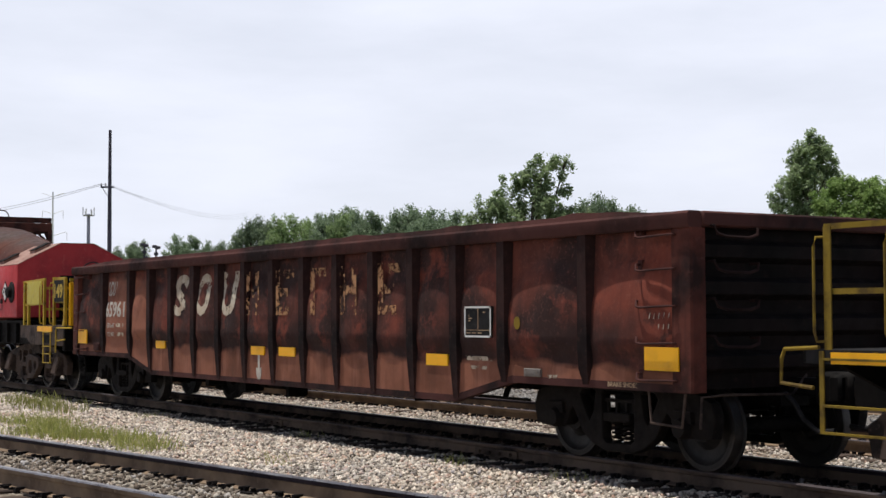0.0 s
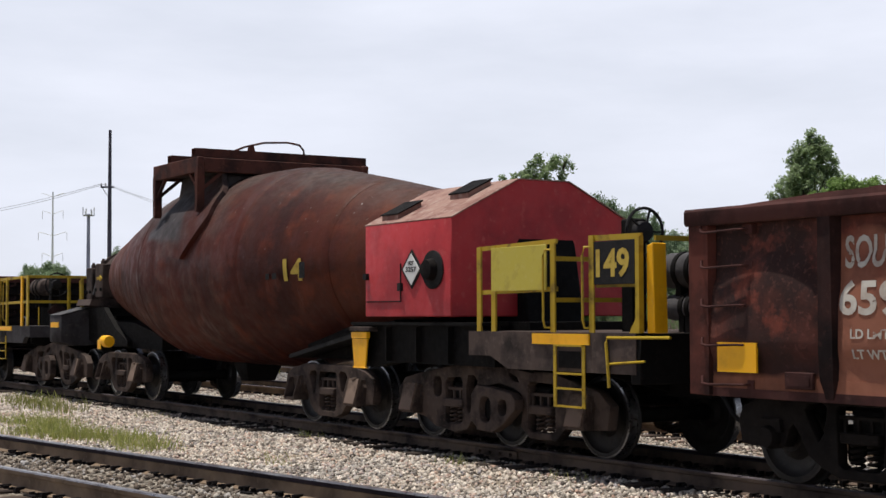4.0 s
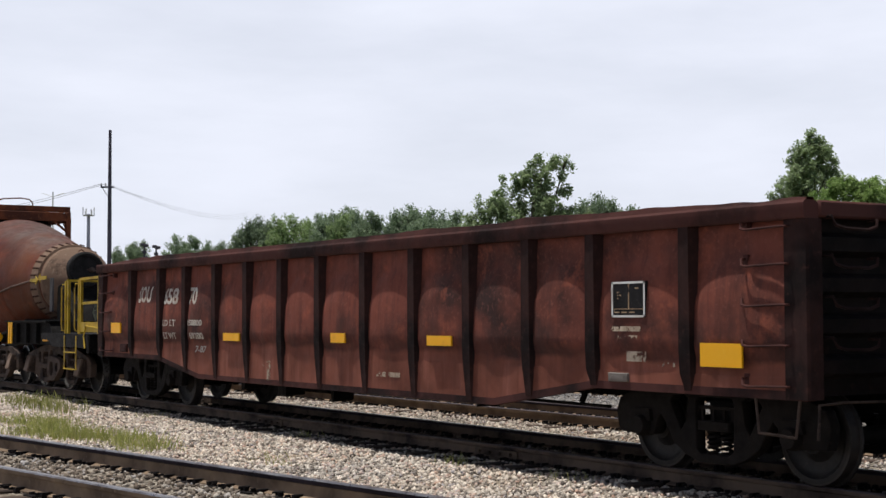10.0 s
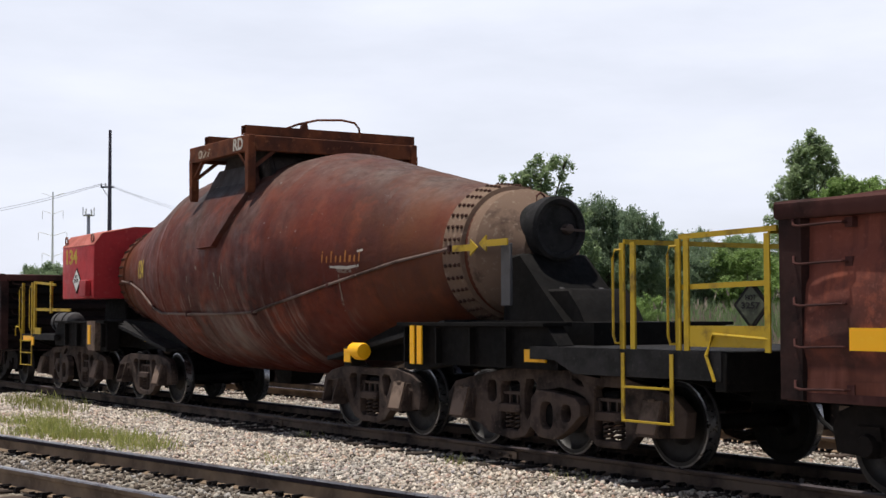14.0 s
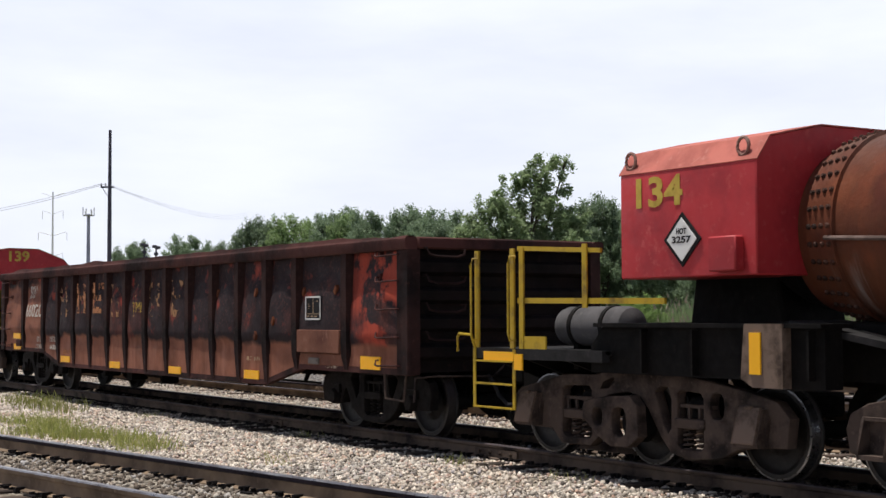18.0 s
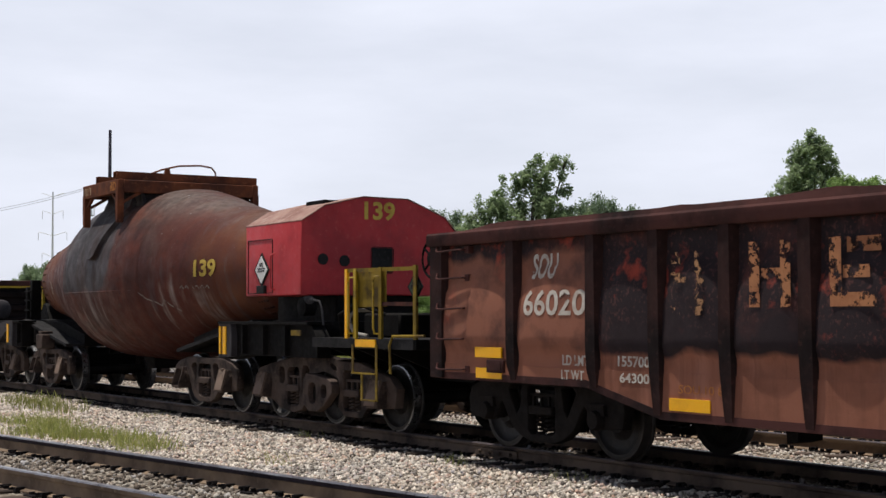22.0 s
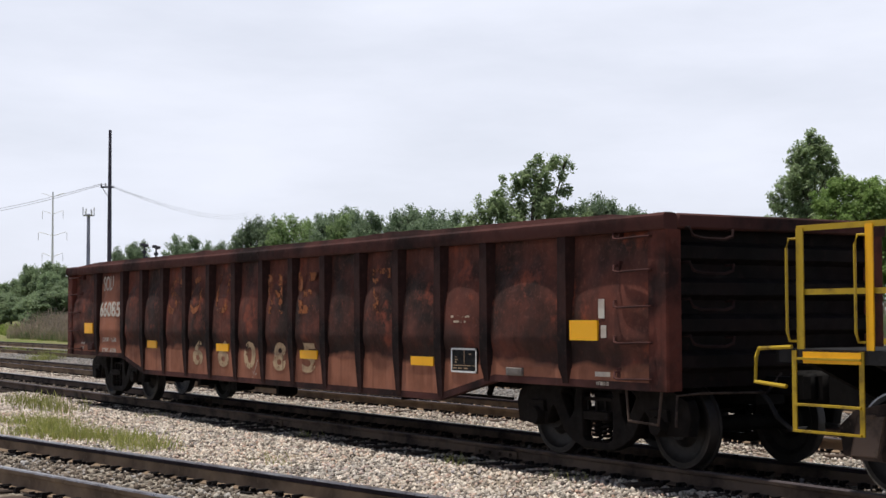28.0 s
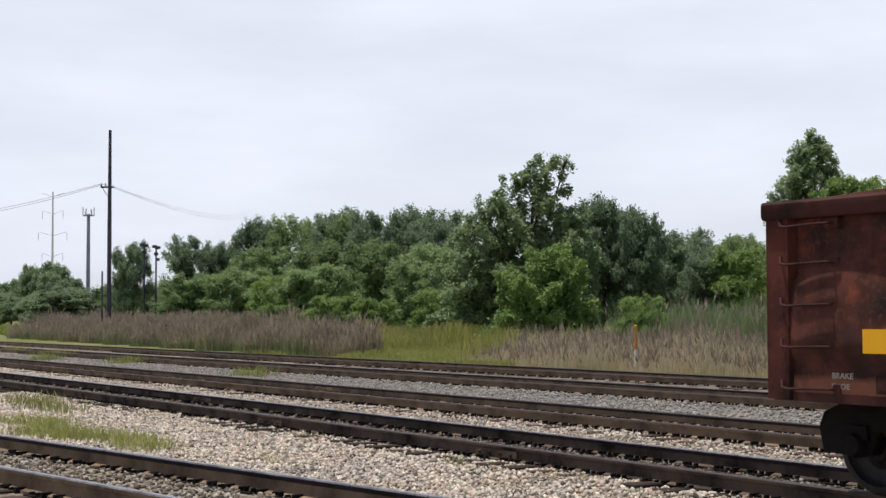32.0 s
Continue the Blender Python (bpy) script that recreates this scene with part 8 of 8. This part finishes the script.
def round_lumps(seed, w, h, base, n):
    """Lumps for a broad crown w wide and h high that starts at height base."""
    rnd = random.Random(seed)
    out = []
    for i in range(n):
        a, r = rnd.uniform(0, 6.283), w / 2 * math.sqrt(rnd.random()) * .75
        f = rnd.random()
        z = base + (h - base) * (.08 + .82 * f)
        k = max(.12, 1 - abs((f - .42) / .62) ** 2.6) ** .42
        out.append((r * k * math.cos(a), r * k * math.sin(a), z, w * rnd.uniform(.06, .15), w * rnd.uniform(.06, .15), (h - base) * rnd.uniform(.05, .12)))
    return out

# tree belt behind the yard
def spot(x, y):
    return pose(x, y, ground_z(x, y))


TURN = 57.68
CROWN.update(up=-.1, reach=2.1)
KINDS = {}
for i, (kind, matk) in enumerate((("a", "leaf"), ("b", "leaf_dark"), ("c", "leaf_light"), ("d", "leaf_haze"), ("e", "leaf_dark"), ("f", "leaf"))):
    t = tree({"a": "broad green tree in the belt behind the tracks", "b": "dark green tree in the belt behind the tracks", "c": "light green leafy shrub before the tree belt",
              "d": "distant tree beyond the yard, leaf colour tinted for haze", "e": "open dark tree with gaps in its crown", "f": "green tree at the edge of the belt"}[kind],
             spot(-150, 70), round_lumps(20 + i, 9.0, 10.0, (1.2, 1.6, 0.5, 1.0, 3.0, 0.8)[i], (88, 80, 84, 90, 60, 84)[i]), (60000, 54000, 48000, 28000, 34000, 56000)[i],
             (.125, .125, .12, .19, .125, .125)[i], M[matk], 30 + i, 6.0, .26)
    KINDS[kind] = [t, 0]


def belt(kind, x, y, w, h, turn=0):
    m = spot(x, y) @ pose(0, 0, 0, 0, 0, turn) @ Matrix.Diagonal((w / 8.2, w / 8.2, h / 10.05, 1))
    t, used = KINDS[kind]
    if used:
        t = copy_thing(t, m)
    t.matrix_basis = m
    KINDS[kind][1] = 1


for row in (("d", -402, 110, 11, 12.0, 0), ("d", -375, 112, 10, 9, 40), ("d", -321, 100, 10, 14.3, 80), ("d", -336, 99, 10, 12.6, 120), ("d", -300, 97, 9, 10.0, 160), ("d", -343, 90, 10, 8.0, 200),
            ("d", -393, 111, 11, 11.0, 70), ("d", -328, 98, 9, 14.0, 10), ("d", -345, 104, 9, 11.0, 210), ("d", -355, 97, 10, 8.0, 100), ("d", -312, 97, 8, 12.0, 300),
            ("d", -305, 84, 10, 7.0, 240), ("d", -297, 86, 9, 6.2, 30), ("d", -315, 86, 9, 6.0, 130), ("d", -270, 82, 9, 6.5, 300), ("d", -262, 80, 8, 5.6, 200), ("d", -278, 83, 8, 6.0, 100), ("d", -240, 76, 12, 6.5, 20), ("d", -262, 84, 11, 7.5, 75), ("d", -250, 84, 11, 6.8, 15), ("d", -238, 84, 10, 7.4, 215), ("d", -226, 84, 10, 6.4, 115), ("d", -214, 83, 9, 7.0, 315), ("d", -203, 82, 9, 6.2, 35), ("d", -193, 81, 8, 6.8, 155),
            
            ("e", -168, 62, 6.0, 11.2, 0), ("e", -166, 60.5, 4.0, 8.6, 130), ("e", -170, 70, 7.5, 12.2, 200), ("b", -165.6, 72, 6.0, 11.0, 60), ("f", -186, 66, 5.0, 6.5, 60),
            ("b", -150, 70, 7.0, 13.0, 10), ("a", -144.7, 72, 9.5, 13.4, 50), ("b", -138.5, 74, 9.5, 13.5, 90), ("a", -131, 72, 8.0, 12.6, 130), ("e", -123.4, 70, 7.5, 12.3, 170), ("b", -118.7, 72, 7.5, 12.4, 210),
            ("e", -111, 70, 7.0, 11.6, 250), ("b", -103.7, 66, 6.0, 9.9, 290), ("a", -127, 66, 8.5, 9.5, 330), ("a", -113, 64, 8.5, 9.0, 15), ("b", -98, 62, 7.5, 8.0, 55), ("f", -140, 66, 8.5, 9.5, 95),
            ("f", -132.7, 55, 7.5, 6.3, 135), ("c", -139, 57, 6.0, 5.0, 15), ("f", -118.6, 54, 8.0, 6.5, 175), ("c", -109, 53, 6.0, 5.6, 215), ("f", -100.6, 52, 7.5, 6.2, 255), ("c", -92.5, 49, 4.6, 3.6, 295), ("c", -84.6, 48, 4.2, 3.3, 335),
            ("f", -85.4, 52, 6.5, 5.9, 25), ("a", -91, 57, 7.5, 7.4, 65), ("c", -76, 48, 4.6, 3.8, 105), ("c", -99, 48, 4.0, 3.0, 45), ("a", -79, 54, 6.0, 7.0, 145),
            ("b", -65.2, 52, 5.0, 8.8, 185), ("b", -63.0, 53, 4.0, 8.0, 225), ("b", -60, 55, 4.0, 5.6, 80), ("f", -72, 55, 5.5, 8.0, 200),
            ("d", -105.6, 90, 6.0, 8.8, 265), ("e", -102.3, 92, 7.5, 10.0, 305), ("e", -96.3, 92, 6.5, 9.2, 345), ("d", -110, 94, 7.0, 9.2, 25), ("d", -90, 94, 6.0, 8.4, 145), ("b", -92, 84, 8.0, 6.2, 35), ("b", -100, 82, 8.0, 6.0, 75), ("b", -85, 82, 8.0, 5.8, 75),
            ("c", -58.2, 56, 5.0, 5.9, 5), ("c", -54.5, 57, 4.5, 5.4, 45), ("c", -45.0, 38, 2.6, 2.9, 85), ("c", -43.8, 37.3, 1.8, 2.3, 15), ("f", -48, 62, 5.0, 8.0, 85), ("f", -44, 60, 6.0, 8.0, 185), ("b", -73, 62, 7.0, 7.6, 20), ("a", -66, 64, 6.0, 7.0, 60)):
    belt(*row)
CROWN.update(up=.25, reach=2.5)


def from_outline(rows, u0, v0, k, seed):
    """Lumps from (across, up, half-width, half-height) rows; the large ones break up into many small ones."""
    rnd = random.Random(seed)
    out = []
    for u, v, w, h in rows:
        n = 1 if w < 12 else int(w / 2.5)
        for i in range(n):
            a, e, r = rnd.uniform(0, 6.283), rnd.uniform(-1, 1), rnd.uniform(.45, 1.0) if n > 1 else 0
            c = math.sqrt(1 - e * e)
            f = rnd.uniform(.26, .46) if n > 1 else 1
            out.append(((u + w * r * c * math.cos(a) - u0) * k, w * k * (r * c * math.sin(a) + (rnd.uniform(-.6, .6) if n == 1 else 0)), (v0 - v + h * r * e) * k - .3, w * k * f, w * k * f, max(h * f, 3) * k))
    return out


tree("tall leafy tree with a ragged wind-blown top", spot(-64.4, 46) @ pose(0, 0, 0, 0, 0, TURN),
     from_outline([(1005, 270, 9, 4), (1012, 283, 7, 3), (985, 268, 9, 4), (1003, 322, 10, 3), (1010, 327, 5, 3), (958, 264, 5, 7), (940, 280, 6, 8), (893, 305, 4, 9), (850, 335, 4, 10), (915, 300, 8, 8), (990, 276, 18, 8), (950, 272, 12, 10), (968, 292, 22, 12), (998, 300, 10, 6), (940, 300, 20, 14), (925, 318, 22, 14), (960, 322, 26, 16), (994, 328, 14, 6), (893, 325, 7, 14), (850, 352, 8, 16), (900, 348, 34, 20), (940, 352, 36, 22), (872, 365, 28, 22), (975, 360, 34, 22), (1005, 385, 30, 28), (842, 380, 16, 20),
                   (855, 420, 50, 45), (920, 420, 60, 50), (985, 440, 55, 45), (1025, 420, 34, 50), (830, 490, 50, 50), (900, 500, 70, 60), (975, 500, 60, 60), (1025, 490, 38, 50), (815, 555, 46, 40), (880, 565, 64, 46), (955, 570, 60, 46), (1005, 555, 40, 46)],
                  930, 618, .0306, 3), 130000, .105, M["leaf_pale"], 61, 7.5, .2)
tree("light green shrub in front of the tall tree", spot(-58.6, 43.5) @ pose(0, 0, 0, 0, 0, TURN),
     from_outline([(990, 470, 50, 40), (960, 520, 70, 50), (1025, 520, 40, 50), (930, 560, 50, 40), (1000, 570, 60, 40)], 985, 622, .029, 5), 44000, .10, M["leaf_light"], 62, 2.8, .12, bush=True)
tree("light green shrub at the foot of the tall tree", spot(-66, 44.5) @ pose(0, 0, 0, 0, 0, TURN),
     from_outline([(800, 500, 30, 40), (815, 540, 50, 40), (850, 580, 50, 30), (790, 575, 30, 28)], 830, 618, .031, 6), 16000, .12, M["leaf"], 63, 2.2, .12, bush=True)
tree("slender poplar rising above the other trees", spot(-66.5, 70) @ pose(0, 0, 0, 0, 0, TURN),
     from_outline([(1442, 226, 18, 14), (1425, 246, 24, 18), (1455, 248, 24, 18), (1440, 268, 36, 22), (1470, 275, 16, 14), (1412, 282, 24, 20), (1440, 305, 46, 26), (1480, 300, 16, 10), (1396, 320, 28, 22), (1445, 340, 42, 28), (1390, 350, 28, 22), (1430, 390, 60, 40), (1430, 450, 60, 50), (1430, 520, 60, 50)], 1430, 600, .0364, 7), 52000, .125, M["leaf_pale"], 64, 12, .2)
tree("light green broad tree at the yard's edge", spot(-52, 58) @ pose(0, 0, 0, 0, 0, TURN),
     from_outline([(1495, 308, 30, 16), (1530, 306, 34, 14), (1468, 335, 30, 22), (1512, 345, 55, 32), (1560, 330, 36, 26), (1480, 390, 55, 44), (1550, 390, 60, 44), (1510, 460, 80, 60), (1590, 360, 50, 40), (1600, 440, 60, 60)], 1510, 610, .0291, 8), 60000, .105, M["leaf_light"], 65, 6, .2)


# reeds and grass
def band(p0, p1, depth, taper=0.0):
    """Places in a band that starts on the line p0-p1 and goes depth back from it."""
    def place(rs, count):
        f = rs.rand(count)
        g = rs.rand(count) * depth * (1 - taper * f)
        x = p0[0] + (p1[0] - p0[0]) * f + rs.normal(scale=.3, size=count)
        y = p0[1] + (p1[1] - p0[1]) * f + g + np.sin(x * .9) * .5
        tall = np.minimum(1.0, .45 + .55 * g / min(2.5, depth * .5)) * np.array([.78 + .45 * noise.noise((a * .35, b * .5, 3.0)) for a, b in zip(x, y)])
        return np.stack([x, y, np.array([ground_z(a, b) for a, b in zip(x, y)]), tall], -1)
    return place


blades("reed_bed", "dry brown reeds with dark plumes along the tracks", "reeds", 92000, band((-136, 38.2), (-60.5, 32.0), 9.5, .75), [M["reed"], M["plume"]], 1.1, 2.55, .024, 11, plume=.16)
blades("reed_bed", "dry brown reeds beside a marker post", "reeds", 34000, band((-49, 32.2), (-26, 31.2), 5.3), [M["reed_pale"], M["plume"]], .6, 1.75, .017, 12, plume=.10)
blades("reed_bed", "green reeds behind the dry ones", "reeds", 32000, band((-47, 35.5), (-24, 34.5), 8), [M["reed_green"], M["plume"]], 1.6, 2.9, .026, 13, plume=.06)
blades("reed_bed", "green reed shoots among the dry reeds", "reeds", 34000, band((-134, 38.0), (-62, 32.0), 8.5, .7), M["reed_green"], .5, 2.0, .04, 18)
blades("meadow_grass", "bright green grass on the open track between reeds", "grass", 30000, band((-72, 32.5), (-46, 31), 8), M["meadow"], .15, .6, .03, 14)
blades("meadow_grass", "tall pale grass on the open ground before the trees", "grass", 26000, band((-84, 39.5), (-54, 37.5), 5), M["meadow"], 1.0, 1.75, .05, 19)
blades("meadow_grass", "low green grass along the last track", "grass", 24000, band((-130, 37.5), (-46, 31.1), 2.2), M["grass"], .1, .4, .03, 15)
blades("meadow_grass", "mixed weeds under the tree belt", "grass", 26000, band((-140, 48), (-40, 40), 9), M["reed_green"], .5, 1.3, .06, 16)
blades("meadow_grass", "distant green grass beyond the yard", "grass", 14000, band((-250, 58), (-118, 38), 10), M["grass"], .4, 1.0, .12, 17)


def clumps(spots, spread):
    def place(rs, count):
        c = np.array(spots)[rs.randint(len(spots), size=count)]
        x, y = c[:, 0] + rs.normal(scale=spread * 1.6, size=count), c[:, 1] + rs.normal(scale=spread, size=count)
        return np.stack([x, y, np.array([ground_z(a, b) - .01 for a, b in zip(x, y)])], -1)
    return place


blades("track_weeds", "patch of yellow-green weeds in the ballast", "weeds", 2500, clumps([(-22.6, 6.8), (-23.2, 7.2), (-22.0, 7.2), (-21.2, 7.4), (-20.4, 7.5), (-19.4, 7.3), (-24.4, 7.6), (-25.2, 7.3), (-21.8, 6.9)], .24), M["weed"], .05, .24, .013, 21, lean=.6)
blades("track_weeds", "taller weeds standing in the pale ballast", "weeds", 420, clumps([(-29.9, 9.0), (-28.8, 8.8), (-27.5, 8.8), (-30.8, 8.9)], .22), M["weed"], .08, .30, .02, 22, lean=.4)
blades("track_weeds", "small tufts of weed between the far tracks", "weeds", 1500, clumps([(-73.4, 21.0), (-65.7, 20.6), (-53.8, 19.6), (-40.7, 18.8), (-61, 18.6)], .35), M["weed"], .1, .35, .02, 23, lean=.5)
blades("track_weeds", "sparse weeds in the ballast beside the rail", "weeds", 160, clumps([(-17.0, 8.1), (-14.7, 9.5), (-12.6, 9.6), (-16.2, 7.9), (-24.6, 9.4), (-19.0, 9.7)], .12), M["weed"], .05, .16, .010, 24, lean=.5)

# ---- poles, masts and wires ----
def wire(a, b, sag, r, parent, name="wire"):
    bm = bmesh.new()
    a, b = Vector(a), Vector(b)
    tube(bm, [a.lerp(b, i / 16) - Vector((0, 0, sag * 4 * (i / 16) * (1 - i / 16))) for i in range(17)], r, 5)
    part(name, bm, M["wire"], parent)


up = thing("utility_pole", "tall dark wooden utility pole with one crossarm", "utility pole", at=pose(-110.9, 39.0, -.35) @ Matrix.Diagonal((1.1, 1.1, 1.1, 1)))
bm = bmesh.new()
lathe(bm, [(-.5, .17), (8, .15), (15.15, .105), (15.2, .06)], "z", n=12)
part("pole", bm, M["pole"], up)
bm = bmesh.new()
bar(bm, (-.35, -.55, 11.05), (.15, .25, 11.05), .10, .12)
arm = part("crossarm", bm, M["pole"], up)
for f in (0, .35, .7):
    bm = bmesh.new()
    lathe(bm, [(11.1, .035), (11.16, .07), (11.22, .05), (11.30, .06), (11.34, .02)], "z", (-.33 + .48 * f, -.52 + .76 * f, 0), 8)
    part("insulator", bm, M["galv"], arm)
bm = bmesh.new()
bar(bm, (-.30, -.45, 11.0), (0, 0, 10.2), .04, .04)
part("arm_brace", bm, M["pole"], up)
for k in (0, .25):
    wire((-.33 + k, -.52 + k, 11.3), (-48.0, -3.3 + 6 * k, 11.3), .45, .016, up)
for k in (0, .4, .8):
    wire((-.1, .1 + .1 * k, 11.1 + .1 * k), (-137, 74, 19.5 + k), 1.2, .010, up)

py = thing("power_pylon", "slender grey steel power mast with drooping arms", "pylon", at=pose(-401, 124.6, -.4, 0, 0, TURN))
bm = bmesh.new()
lathe(bm, [(-.5, .44), (36.9, .20)], "z", n=12)
part("mast", bm, M["mast_white"], py)
for z, w in ((36.4, 3.2), (31.5, 2.9), (25.5, 4.0), (19.6, 2.9)):
    for s in (-1, 1):
        bm = bmesh.new()
        tube(bm, [(0, 0, z - 1.0), (s * w * .5, 0, z - .3), (s * w * .95, 0, z + .1), (s * w, 0, z - .1)] + ([(s * w, 0, z - 2.2)] if z < 36 else []), .085, 6)
        part("mast_arm", bm, M["mast_white"], py)

ct = thing("cell_tower", "grey phone mast with a ring of antennas", "phone mast", at=pose(-312.8, 105.2, -.4, 0, 0, TURN))
bm = bmesh.new()
lathe(bm, [(-.5, .52), (24.6, .36)], "z", n=14)
part("mast", bm, M["mast_blue"], ct)
bm = bmesh.new()
lathe(bm, [(24.2, 1.3), (24.4, 1.3)], "z", n=12)
part("platform", bm, M["galv"], ct)
for k in range(6):
    a = 2 * math.pi * (k + .3) / 6
    bm = bmesh.new()
    box(bm, 1.2 * math.cos(a) - .11, 1.2 * math.cos(a) + .11, 1.2 * math.sin(a) - .08, 1.2 * math.sin(a) + .08, 24.3, 26.1 - .35 * (k % 3))
    part("antenna", bm, M["mast_white"], ct)

for x, y, h in ((-140.3, 53.0, 9.4), (-139.9, 54.1, 9.2)):
    fl = thing("floodlight_mast", "dark yard floodlight mast with stacked lamps", "floodlight", "yard floodlights", pose(x, y, -.4, 0, 0, TURN))
    bm = bmesh.new()
    lathe(bm, [(-.3, .12), (h, .08)], "z", n=10)
    part("mast", bm, M["pole"], fl)
    for k, (dx, dz) in enumerate(((-.18, 0), (.22, -.1), (.0, -.75), (.15, -1.3))):
        bm = bmesh.new()
        box(bm, dx - .2, dx + .2, -.15, .15, h + dz - .3, h + dz - .02, .03)
        bar(bm, (0, 0, h + dz - .35), (dx, 0, h + dz - .3), .05, .05)
        part("lamp_head", bm, M["pole"], fl)
sp = thing("short_post", "short dark post beside the utility pole", "post", at=pose(-113.4, 39.3, -.4))
bm = bmesh.new()
lathe(bm, [(-.3, .08), (5.6, .07), (5.65, .03)], "z", n=8)
part("post", bm, M["pole"], sp)
mk = thing("marker_post", "orange and white plastic marker post in the reeds", "marker post", at=pose(-38.2, 31.9, -.35))
M["orange"] = worn("orange_plastic", (0.62, 0.26, 0.05), (0.45, 0.18, 0.05), (0.66, 0.34, 0.12), 4.0, 20.0, rough=.5)
bm = bmesh.new()
lathe(bm, [(-.2, .06), (.75, .055)], "z", n=12)
part("post_base", bm, M["white"], mk)
bm = bmesh.new()
lathe(bm, [(.75, .055), (1.42, .05)], "z", n=12)
part("post_shaft", bm, M["orange"], mk)
bm = bmesh.new()
lathe(bm, [(1.42, .06), (1.5, .075), (1.56, .06), (1.58, .02)], "z", n=12)
part("post_cap", bm, M["yellow"], mk)
ms = thing("marker_stake", "short white stake in the grass", "stake", at=pose(-138, 36.5, -.35))
bm = bmesh.new()
box(bm, -.08, .08, -.05, .05, -.2, 1.0, .01)
part("stake", bm, M["white"], ms)


# ---- motions ----
def motions():
    ts = [float(t) for t in range(0, 33)]
    fine = [i * 4 / 30 for i in range(0, 241)]
    for kind, ob, data in MOVING:
        if kind == "run":
            walk(ob, [(t, pose(data + run(t), Y1, 0)) for t in ts])
    for kind, ob, data in MOVING:
        if kind == "turn":
            x, r = data
            walk(ob, [(t, pose(x, 0, r, 0, math.degrees((run(t) - run(0)) / r), 0)) for t in fine])


motions()
